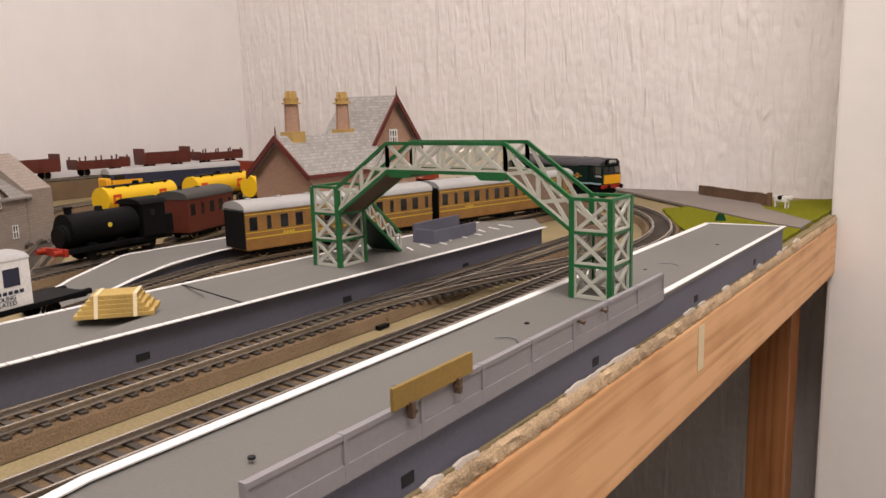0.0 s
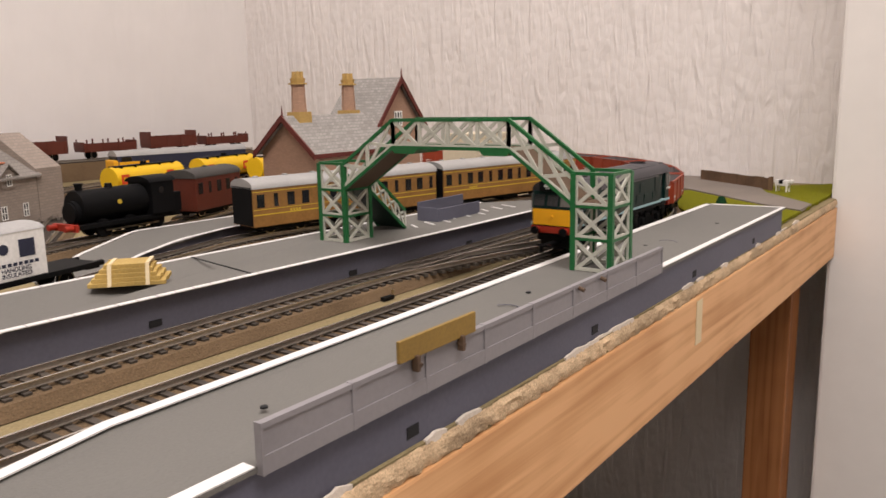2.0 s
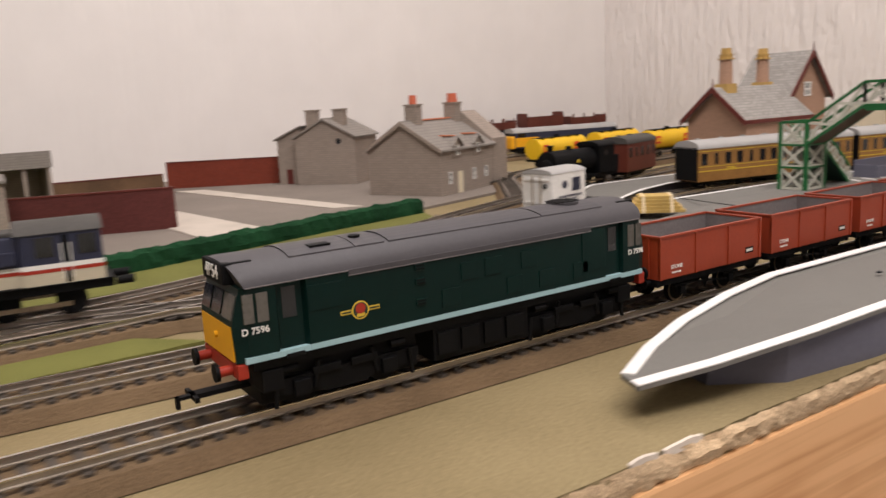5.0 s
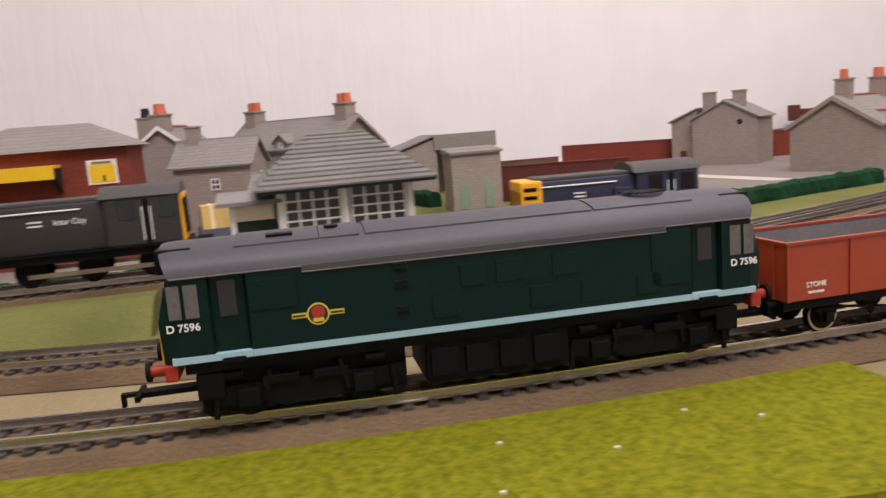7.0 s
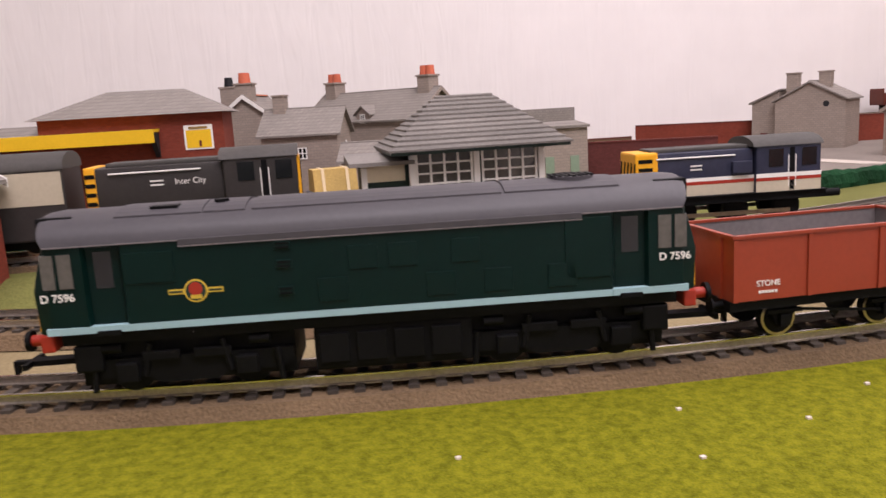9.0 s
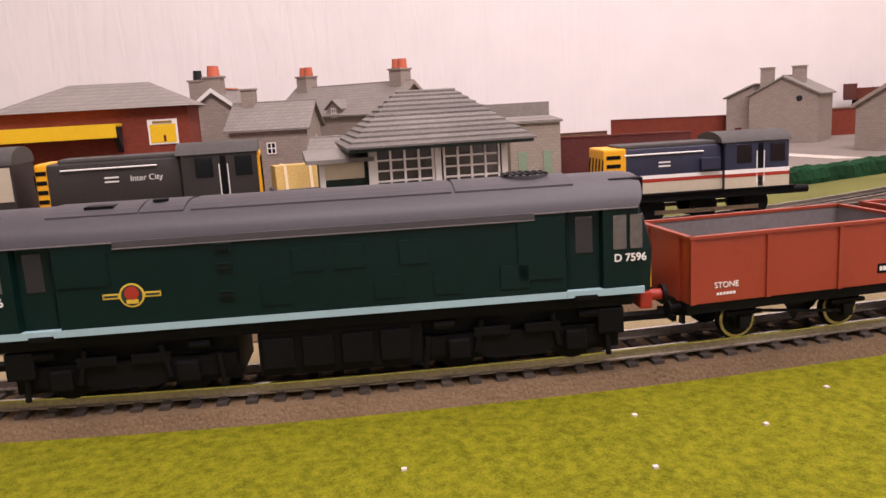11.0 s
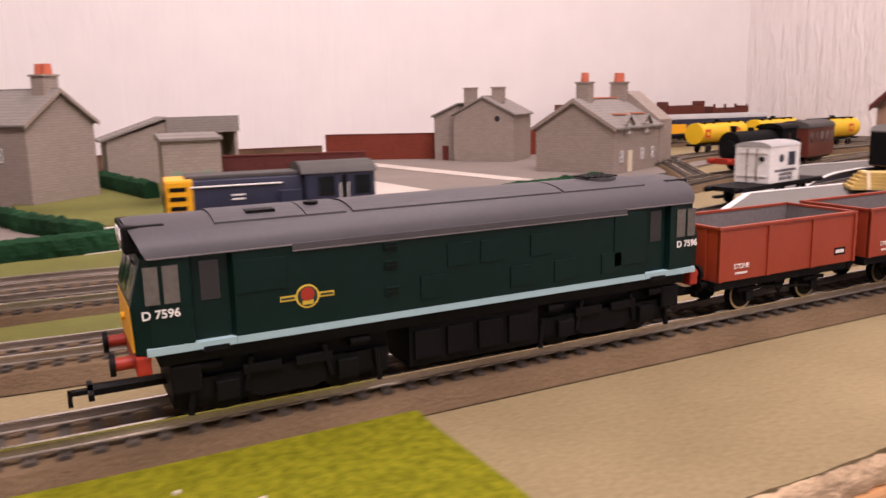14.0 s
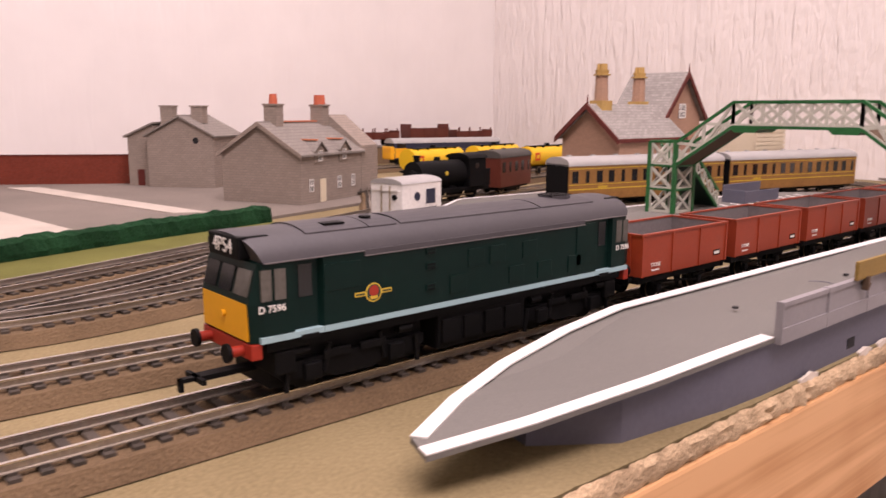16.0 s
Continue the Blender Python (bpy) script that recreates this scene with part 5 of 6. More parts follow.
def shunter(label, body_m, lower_m, red, m, nose_y, text):
    """A six-wheel diesel shunter; nose_y: -1 when the nose points along -y."""
    s = thing("diesel_shunter", label, "locomotive", m=m)
    n = nose_y
    f = lambda a, b: (min(n * a, n * b), max(n * a, n * b))
    part("bonnet", box(B(), -0.0135, 0.0135, *f(-0.012, 0.058), 0.0165, 0.0405, 0.002), body_m, s, "", True)
    part("cab", box(B(), -0.0165, 0.0165, *f(-0.052, -0.012), 0.0165, 0.0415, 0.0012), body_m, s)
    rf = B()
    prism(rf, [(-0.0172 * math.cos(math.pi * i / 8), 0.0412 + 0.0055 * math.sin(math.pi * i / 8)) for i in range(9)], "y", n * -0.053, n * -0.010)
    part("cab_roof", rf, M_ROOFDARK, s, "", True)
    part("bonnet_top", box(B(), -0.0095, 0.0095, *f(-0.011, 0.050), 0.0402, 0.0425, 0.0008), M_ROOFDARK, s)
    ye = part("nose_panel", box(B(), -0.0139, 0.0139, *f(0.0545 if text else 0.0465, 0.0605), 0.0168, 0.0412, 0.0012), M_YELLOW, s, "yellow and black striped nose")
    for k in range(-2, 3):
        part("nose_stripe", bar(B(), (k * 0.006 - 0.002, n * 0.0607, 0.020), (k * 0.006 + 0.002, n * 0.0607, 0.036), 0.0016, 0.0003, (1, 0, 0)), M_BLACK, ye)
        for sx in (-1, 1):
            part("nose_stripe", box(B(), min(sx * 0.0137, sx * 0.0141), max(sx * 0.0137, sx * 0.0141), *f(0.0550 if text else 0.0500, 0.0600 if text else 0.0585), 0.0268 + k * 0.0045, 0.0288 + k * 0.0045), M_BLACK, ye)
    if text:
        ce = part("cab_end_panel", box(B(), -0.0160, 0.0160, *f(-0.0535, -0.0518), 0.0168, 0.0405, 0.0006), M_YELLOW, s, "yellow and black striped cab end")
        for k in range(-2, 3):
            part("end_stripe", bar(B(), (k * 0.0065 - 0.003, n * -0.0537, 0.019), (k * 0.0065 + 0.003, n * -0.0537, 0.038), 0.002, 0.0004, (1, 0, 0)), M_BLACK, ce)
    part("frame", box(B(), -0.0158, 0.0158, *f(-0.056, 0.060), 0.0118, 0.0164, 0.0005), lower_m, s)
    for sx in (-1, 1):
        g = lambda a, b: (min(sx * a, sx * b), max(sx * a, sx * b))
        if red:
            part("red_band", box(B(), *g(0.0165, 0.0168), *f(-0.052, -0.012), 0.0225, 0.0243), M_RED, s, "red and white waist stripe")
            part("white_band", box(B(), *g(0.0165, 0.0168), *f(-0.052, -0.012), 0.0243, 0.0265), M_WHITE, s)
            part("red_band", box(B(), *g(0.0135, 0.0138), *f(-0.012, 0.057), 0.0225, 0.0243), M_RED, s)
            part("white_band", box(B(), *g(0.0135, 0.0138), *f(-0.012, 0.057), 0.0243, 0.0262), M_WHITE, s)
            part("beige_band", box(B(), *g(0.0135, 0.0137), *f(-0.012, 0.057), 0.0166, 0.0225), M_STONEGREY, s, "beige lower panel")
            part("beige_band", box(B(), *g(0.0165, 0.0167), *f(-0.052, -0.012), 0.0166, 0.0225), M_STONEGREY, s)
        for yy in (-0.0445, -0.024):
            part("cab_window", box(B(), *g(0.0165, 0.0168), *f(yy - 0.0045, yy + 0.0045), 0.030, 0.0395), M_GLASSDARK, s)
        for yy in (-0.0362, -0.0318):
            part("door_rail", box(B(), *g(0.0164, 0.0168), *f(yy - 0.0003, yy + 0.0003), 0.019, 0.036), M_WHITE, s, "thin white handrail")
        part("door", box(B(), *g(0.0162, 0.0167), *f(-0.0355, -0.0325), 0.017, 0.040), M_BLACK, s, "dark cab door")
        part("hand_rail", rod(B(), (sx * 0.0142, n * 0.0, 0.0375), (sx * 0.0142, n * 0.048, 0.0375), 0.0004, 6), M_WHITE, s, "white handrail")
        part("arrow_mark", bar(B(), (sx * 0.0138, n * 0.020, 0.0328), (sx * 0.0138, n * 0.027, 0.0328), 0.0008, 0.0004), M_WHITE, s, "white double arrow mark")
        part("arrow_mark", bar(B(), (sx * 0.0138, n * 0.020, 0.0308), (sx * 0.0138, n * 0.027, 0.0308), 0.0008, 0.0004), M_WHITE, s)
        if not text:
            part("side_box", box(B(), *g(0.0135, 0.0160), *f(-0.010, 0.002), 0.0275, 0.034, 0.0005), body_m, s)
        part("running_board", box(B(), *g(0.0135, 0.0172), *f(-0.056, 0.060), 0.0158, 0.0166), M_BLACK, s)
        part("side_rod", bar(B(), (sx * 0.0148, -0.030, 0.006), (sx * 0.0148, 0.034, 0.006), 0.0022, 0.0008), M_STEEL, s, "steel coupling rod")
        for yy in (-0.030, 0.002, 0.034):
            part("wheel", rod(B(), (sx * 0.008, yy, 0.0078), (sx * 0.0118, yy, 0.0078), 0.0078, 18), M_BLACK, s, "black wheel", True)
        for k in (-1, 1):
            part("buffer", rod(B(), (sx * 0.0115, k * 0.057, 0.0135), (sx * 0.0115, k * 0.0665, 0.0135), 0.0022, 10), M_BLACK, s, "", True)
        if text:
            words("lettering", text, 0.0042, M_WHITE, s, at(sx * 0.0137, n * 0.006, 0.0318) @ (SIDE_R if sx > 0 else SIDE_L), "white lettering Inter City")
    return s


shunter("dark grey diesel shunter with a black and yellow striped nose", M_CHARCOAL, M_BLACK, False, toward(-0.424, -0.4665, -0.424, -0.3505, 0.026) @ Matrix.Diagonal((1.03, 0.97, 1.06, 1)), -1, "Inter City")
shunter("navy diesel shunter with red, white and beige stripes and yellow nose", M_NAVY, M_BLACK, True, toward(-0.424, -0.163, -0.412, -0.041, 0.0115) @ Matrix.Diagonal((1.03, 1.0, 1.10, 1)), -1, "")

# ---- saddle tank engine ----
st = thing("steam_engine", "black saddle tank steam engine with red buffer beam", "locomotive", m=toward(-0.600, 0.430, -0.612, 0.550))
part("frames", box(B(), -0.0145, 0.0145, -0.056, 0.056, 0.0095, 0.0135, 0.0005), M_BLACK, st)
part("saddle_tank", rod(B(), (0, -0.048, 0.0285), (0, 0.020, 0.0285), 0.0142, 24), M_BLACK, st, "black saddle tank", True)
part("boiler", rod(B(), (0, -0.052, 0.0235), (0, 0.022, 0.0235), 0.0105, 20), M_BLACK, st, "", True)
part("smokebox_door", rod(B(), (0, -0.054, 0.0235), (0, -0.0518, 0.0235), 0.0092, 20), M_BLACK, st, "", True)
ch = rod(B(), (0, -0.042, 0.042), (0, -0.042, 0.0475), 0.0030, 14, 0.0036)
rod(ch, (0, -0.042, 0.0475), (0, -0.042, 0.0487), 0.0042, 14)
part("chimney", ch, M_BLACK, st, "", True)
part("dome", rod(B(), (0, -0.012, 0.0420), (0, -0.012, 0.0462), 0.0040, 14, 0.0030), M_BLACK, st, "", True)
part("cab", box(B(), -0.0165, 0.0165, 0.022, 0.048, 0.0135, 0.0445, 0.0008), M_BLACK, st)
rf = B()
prism(rf, [(-0.0175 * math.cos(math.pi * i / 8), 0.0440 + 0.0055 * math.sin(math.pi * i / 8)) for i in range(9)], "y", 0.019, 0.050)
part("cab_roof", rf, M_BLACK, st, "", True)
part("bunker", box(B(), -0.0145, 0.0145, 0.048, 0.058, 0.0135, 0.032, 0.0008), M_BLACK, st)
part("buffer_beam", box(B(), -0.0165, 0.0165, -0.0595, -0.0562, 0.0085, 0.0150, 0.0004), M_RED, st, "red buffer beam")
for sx in (-1, 1):
    part("buffer", rod(B(), (sx * 0.0115, -0.0595, 0.012), (sx * 0.0115, -0.067, 0.012), 0.0026, 12), M_RED, st, "", True)
    part("cab_window", rod(B(), (sx * 0.0164, 0.033, 0.036), (sx * 0.0168, 0.033, 0.036), 0.0032, 14), M_GLASSDARK, st)
    part("tank_crest", rod(B(), (sx * 0.0140, -0.012, 0.030), (sx * 0.0146, -0.012, 0.030), 0.0022, 12), M_GOLD, st, "small gold crest")
    part("coupling_rod", bar(B(), (sx * 0.0135, -0.028, 0.006), (sx * 0.0135, 0.030, 0.006), 0.0016, 0.0007), M_STEEL, st)
    for yy in (-0.028, 0.001, 0.030):
        part("wheel", rod(B(), (sx * 0.008, yy, 0.0082), (sx * 0.0118, yy, 0.0082), 0.0082, 18), M_BLACK, st, "", True)


# ---- flat wagon with white container ----
fw = thing("flat_wagon", "black flat wagon carrying a white insulated container", "wagon", m=toward(-0.412, 0.235, -0.436, 0.355))
part("deck", box(B(), -0.0155, 0.0155, -0.060, 0.060, 0.0110, 0.0145, 0.0005), M_BLACK, fw)
for s in (-1, 1):
    wheelset(fw, s * 0.038)
    part("coupling", box(B(), -0.002, 0.002, s * 0.0665 - 0.005, s * 0.0665 + 0.005, 0.007, 0.009), M_BLACK, fw)
    for sx in (-1, 1):
        part("buffer", rod(B(), (sx * 0.0115, s * 0.060, 0.0125), (sx * 0.0115, s * 0.066, 0.0125), 0.002, 10), M_BLACK, fw)
bx = thing("container", "white insulated meat container with dark lettering and a dark panel", "container", m=toward(-0.412, 0.235, -0.436, 0.355, RAILZ + 0.0145))
part("shell", box(B(), -0.0150, 0.0150, -0.022, 0.022, 0.0, 0.0285, 0.0007), M_COWW, bx)
rf = B()
prism(rf, [(-0.0154 * math.cos(math.pi * i / 8), 0.0282 + 0.004 * math.sin(math.pi * i / 8)) for i in range(9)], "y", -0.0224, 0.0224)
part("roof", rf, M_ROOFGREY, bx, "pale grey roof", True)
part("dark_panel", box(B(), 0.0150, 0.0153, 0.004, 0.0145, 0.013, 0.0235), M_NAVY, bx, "dark square panel")
part("emblem", rod(B(), (0.0150, -0.006, 0.019), (0.0153, -0.006, 0.019), 0.0032, 14), M_NAVY, bx, "small dark roundel")
text_bars(bx, at(0.0151, 0.001, 0.0095) @ SIDE_R, 9, 0.0036, 0.0020, M_NAVY)
for zz, line in ((0.0063, "HANDLING"), (0.0031, "INSULATED")):
    words("lettering", line, 0.0038, M_NAVY, bx, at(0.0152, 0.001, zz) @ SIDE_R, "dark lettering " + line)
for k in (-1, 1):
    part("door_strap", box(B(), -0.012, 0.012, -0.0228, -0.0220, 0.014 + k * 0.009, 0.0155 + k * 0.009), M_COWW, bx)
    part("door_bar", rod(B(), (k * 0.004, -0.0230, 0.002), (k * 0.004, -0.0230, 0.027), 0.0006, 6), M_STEEL, bx)
part("round_vent", rod(B(), (0.008, -0.0220, 0.019), (0.008, -0.0230, 0.019), 0.0020, 12), M_BLACK, bx)


# ---- tank wagons, yard diesel, stored wagons ----
def tank_wagon(m):
    t = thing("tank_wagon", "yellow bogie oil tank wagon with a red panel and black fittings", "wagon", "yellow tank wagons", m)
    part("barrel", rod(B(), (0, -0.056, 0.0275), (0, 0.056, 0.0275), 0.0150, 24), M_TANKYEL, t, "yellow tank barrel", True)
    part("walkway", box(B(), -0.006, 0.006, -0.050, 0.050, 0.0422, 0.0432), M_BLACK, t, "black top walkway")
    part("hatch", rod(B(), (0, 0, 0.043), (0, 0, 0.0465), 0.004, 12), M_BLACK, t)
    for yy in (-0.042, -0.02, 0.02, 0.042):
        part("walkway_stay", box(B(), -0.009, 0.009, yy - 0.0008, yy + 0.0008, 0.0405, 0.0424), M_BLACK, t)
    for sx in (-1, 1):
        for yy in (-0.044, 0.030):
            part("red_panel", box(B(), min(sx * 0.0149, sx * 0.0153), max(sx * 0.0149, sx * 0.0153), yy - 0.006, yy + 0.006, 0.022, 0.0335), M_TANKRED, t, "red panel")
            part("red_panel_mark", box(B(), min(sx * 0.0152, sx * 0.0155), max(sx * 0.0152, sx * 0.0155), yy - 0.003, yy + 0.003, 0.025, 0.030), M_TANKYEL, t)
    part("frame", box(B(), -0.010, 0.010, -0.060, 0.060, 0.0100, 0.0128), M_BLACK, t)
    for s in (-1, 1):
        wheelset(t, s * 0.034)
    return t


tank_wagon(toward(-0.822, 0.605, -0.845, 0.725))
tank_wagon(toward(-0.852, 0.755, -0.875, 0.875))
tank_wagon(toward(-0.785, 0.80, -0.80, 0.92))
yd = thing("diesel_railcar", "dark blue diesel with yellow nose and grey roof in the yard", "locomotive", m=toward(-1.085, 0.775, -1.045, 1.0))
part("body", box(B(), -0.0175, 0.0175, -0.112, 0.112, 0.0105, 0.0395, 0.002), M_NAVY, yd, "dark blue body")
part("nose", box(B(), -0.0172, 0.0172, -0.119, -0.108, 0.0100, 0.0330, 0.003), M_YELLOW, yd, "yellow nose")
part("cab_side", box(B(), -0.0178, 0.0178, -0.110, -0.062, 0.0130, 0.030, 0.0008), M_YELLOW, yd, "yellow cab side")
part("windscreen", box(B(), -0.0145, 0.0145, -0.1135, -0.1100, 0.0325, 0.0385), M_GLASSDARK, yd)
rf = B()
prism(rf, [(-0.0180 * math.cos(math.pi * i / 10), 0.0385 + 0.0085 * math.sin(math.pi * i / 10)) for i in range(11)], "y", -0.1135, 0.112)
part("roof", rf, M_ROOFGREY, yd, "grey roof", True)
part("underframe", box(B(), -0.0150, 0.0150, -0.105, 0.105, 0.0035, 0.0104), M_BLACK, yd)
for sx in (-1, 1):
    part("side_window", box(B(), min(sx * 0.0175, sx * 0.0181), max(sx * 0.0175, sx * 0.0181), -0.106, -0.090, 0.0305, 0.0375), M_GLASSDARK, yd)
    for s in (-1, 1):
        for k in (-1, 1):
            part("wheel", rod(B(), (sx * 0.008, s * 0.075 + k * 0.018, 0.0065), (sx * 0.011, s * 0.075 + k * 0.018, 0.0065), 0.0065, 16), M_BLACK, yd, "", True)


def bogie_bolster(m, load):
    b = thing("stake_wagon", "dark brown wagon with upright stakes" + (" and a boarded load" if load else ""), "wagon", "stored brown wagons", m)
    part("floor", box(B(), -0.016, 0.016, -0.05, 0.05, 0.010, 0.0135), M_BROWNCOACH, b)
    for sx in (-1, 1):
        part("side", box(B(), sx * 0.0158 - 0.0006, sx * 0.0158 + 0.0006, -0.05, 0.05, 0.0135, 0.027 if load else 0.021), M_BROWNCOACH, b, "brown plank side")
        for yy in (-0.045, -0.015, 0.015, 0.045):
            part("stake", box(B(), sx * 0.0160 - 0.001, sx * 0.0160 + 0.001, yy - 0.001, yy + 0.001, 0.011, 0.0275), M_BROWNCOACH, b)
    for s in (-1, 1):
        part("end", box(B(), -0.016, 0.016, s * 0.05 - 0.0008, s * 0.05 + 0.0008, 0.0135, 0.034 if load else 0.024), M_BROWNCOACH, b)
        wheelset(b, s * 0.03)
    return b


track("track_9", [(-1.275, 0.62), (-1.275, 0.8), (-1.27, 1.0), (-1.26, 1.2)], "raised wall siding", "joined", z=0.036)
for i, (a, b, c, d) in enumerate(((-1.275, 0.70, -1.275, 0.80), (-1.274, 0.83, -1.272, 0.93), (-1.271, 0.96, -1.269, 1.06), (-1.268, 1.085, -1.262, 1.185))):
    bogie_bolster(toward(a, b, c, d, 0.036) @ Matrix.Diagonal((1.1, 1.0, 1.25, 1)), i % 2 == 0)


# ---- buildings ----
def windowed(parent, m, w, h, frame_m=None, panes=2):
    g = part("window", box(B(), -w / 2, w / 2, -h / 2, h / 2, 0.0001, 0.0005), M_GLASSDARK, parent, "small dark window", m=m)
    bm = B()
    t = w * 0.12
    for u in [-w / 2, w / 2 - t] + [(-w / 2 + w * (i + 1) / panes - t / 2) for i in range(panes - 1)]:
        box(bm, u, u + t, -h / 2, h / 2, 0.0004, 0.0010)
    for v in (-h / 2, -t / 2, h / 2 - t):
        box(bm, -w / 2, w / 2, v, v + t, 0.0004, 0.0009)
    part("window_frame", bm, frame_m or M_WHITE, g, "white window frame")
    return g


def chimney(parent, x, y, z0, z1, w, d, material, pot=None, pots=1):
    c = part("chimney", box(B(), x - w / 2, x + w / 2, y - d / 2, y + d / 2, z0, z1), material, parent)
    part("chimney_cap", box(B(), x - w * 0.58, x + w * 0.58, y - d * 0.58, y + d * 0.58, z1, z1 + w * 0.12), material, c)
    for k in range(pots):
        o = (k - (pots - 1) / 2) * d * 0.5
        if pot:
            part("chimney_pot", rod(B(), (x, y + o, z1 + w * 0.1), (x, y + o, z1 + w * 0.75), w * 0.30, 10, w * 0.25), pot, c, "terracotta pot", True)
    return c


def house(label, m, w, L, eave, ridge, wall_m, roof_m, barge=None, over=0.004, category="house"):
    """Gable walls look to -y and +y; the ridge runs along y. Origin: middle of the front gable's foot."""
    h = thing("house", label, category, m=m)
    bm = B()
    prism(bm, [(-w / 2, 0), (w / 2, 0), (w / 2, eave), (0, ridge), (-w / 2, eave)], "y", 0, L)
    part("wall", bm, wall_m, h)
    sl = (ridge - eave) / (w / 2)
    for s in (-1, 1):
        r = B()
        e = w / 2 + over
        prism(r, [(0, ridge + 0.0004), (s * e, eave - sl * over + 0.0004), (s * e, eave - sl * over + 0.0024), (0, ridge + 0.0028)], "y", -over, L + over)
        part("roof", r, roof_m, h, "grey slate roof slope")
        if barge:
            for yy in (-over - 0.0009, L + over):
                b = B()
                prism(b, [(0, ridge - 0.0016), (s * e, eave - sl * over - 0.0016), (s * e, eave - sl * over + 0.0030), (0, ridge + 0.0036)], "y", yy, yy + 0.0009)
                part("bargeboard", b, barge, h, "bargeboard")
    part("ridge_tile", rod(B(), (0, -over, ridge + 0.0026), (0, L + over, ridge + 0.0026), 0.0011, 6), roof_m, h)
    return h


def dormer(h, side, y, w, L_wall, eave, roof_m, wall_m, z, barge=None):
    d = part("dormer", prism(B(), [(y - 0.010, z - 0.008), (y + 0.010, z - 0.008), (y + 0.010, z + 0.006), (y, z + 0.015), (y - 0.010, z + 0.006)], "x", side * (w / 2 - 0.016), side * (w / 2 + 0.0012)), wall_m, h, "gabled dormer")
    for s in (-1, 1):
        part("dormer_roof", prism(B(), [(y, z + 0.0152), (y + s * 0.0125, z + 0.004), (y + s * 0.0125, z + 0.0055), (y, z + 0.0168)], "x", side * (w / 2 - 0.022), side * (w / 2 + 0.004)), barge or roof_m, d)
    windowed(d, at(side * (w / 2 + 0.0012), y, z) @ (SIDE_R if side > 0 else SIDE_L), 0.0075, 0.012)


# grey cottage with orange ridge tiles, by the yard
h2 = house("grey stone card cottage with slate roof, orange ridges and dormers", pose(-0.768, 0.360, 0.003, 0, 0, 24), 0.108, 0.125, 0.054, 0.086, M_CARD_GREY, M_SLATE, M_CARD_GREY)
chimney(h2, 0, 0.026, 0.078, 0.107, 0.017, 0.013, M_CARD_GREY, M_TERRACOTTA)
chimney(h2, 0, 0.118, 0.078, 0.107, 0.018, 0.014, M_CARD_GREY, M_TERRACOTTA, 2)
part("ridge_strip", box(B(), -0.003, 0.003, 0.034, 0.108, 0.0885, 0.0900), M_ORANGE_RIDGE, h2, "orange ridge tiles")
for yy in (0.035, 0.085):
    dormer(h2, 1, yy, 0.108, 0.125, 0.054, M_SLATE, M_CARD_GREY, 0.052)
    part("dormer_ridge", box(B(), 0.030, 0.052, yy - 0.002, yy + 0.002, 0.0688, 0.0702), M_ORANGE_RIDGE, h2, "orange ridge tiles")
for yy in (0.018, 0.075, 0.105):
    windowed(h2, at(0.0541, yy, 0.020) @ SIDE_R, 0.008, 0.014)
part("door", box(B(), 0.0540, 0.0548, 0.036, 0.047, 0.0, 0.026), M_CREAMWALL, h2, "pale cottage door")
wing = prism(B(), [(-0.04, 0.0), (0.054, 0.0), (0.054, 0.060), (0.007, 0.097), (-0.04, 0.060)], "y", 0.126, 0.165)
part("rear_wing", wing, M_CARD_GREY, h2, "taller rear wing")

h1 = house("grey stone card house with twin chimneys seen end on", pose(-0.994, 0.363, 0.003, 0, 0, 40), 0.094, 0.085, 0.068, 0.092, M_CARD_GREY, M_SLATE)
chimney(h1, -0.030, 0.030, 0.075, 0.106, 0.016, 0.016, M_CARD_GREY)
chimney(h1, 0.014, 0.030, 0.085, 0.106, 0.016, 0.016, M_CARD_GREY)
part("side_block", prism(B(), [(-0.085, 0.0), (-0.047, 0.0), (-0.047, 0.082), (-0.085, 0.066)], "y", 0.016, 0.075), M_CARD_GREY, h1, "lower side block")
part("side_roof", prism(B(), [(-0.089, 0.0645), (-0.045, 0.0835), (-0.045, 0.0858), (-0.089, 0.067)], "y", 0.012, 0.079), M_SLATE, h1)
part("attic_window", rod(B(), (0.022, -0.0003, 0.062), (0.022, 0.001, 0.062), 0.0042, 12), M_DARK, h1, "small dark round window")
part("doorway", box(B(), -0.072, -0.062, 0.0152, 0.0162, 0.0, 0.022), M_MAROON, h1, "dark red door")

h3 = house("tall grey stone card house with slate roof and two chimneys", pose(-0.843, -0.199, 0.003, 0, 0, 133) @ Matrix.Diagonal((1, 1, 0.885, 1)), 0.085, 0.170, 0.088, 0.122, M_CARD_GREY, M_SLATE, M_CARD_GREY)
for yy in (0.014, 0.156):
    chimney(h3, 0, yy, 0.112, 0.138, 0.018, 0.016, M_CARD_GREY, M_TERRACOTTA, 2)
dormer(h3, -1, 0.075, 0.085, 0.15, 0.088, M_SLATE, M_CARD_GREY, 0.090)
for yy in (0.035, 0.075, 0.115):
    windowed(h3, at(-0.0426, yy, 0.055) @ SIDE_L, 0.009, 0.015)

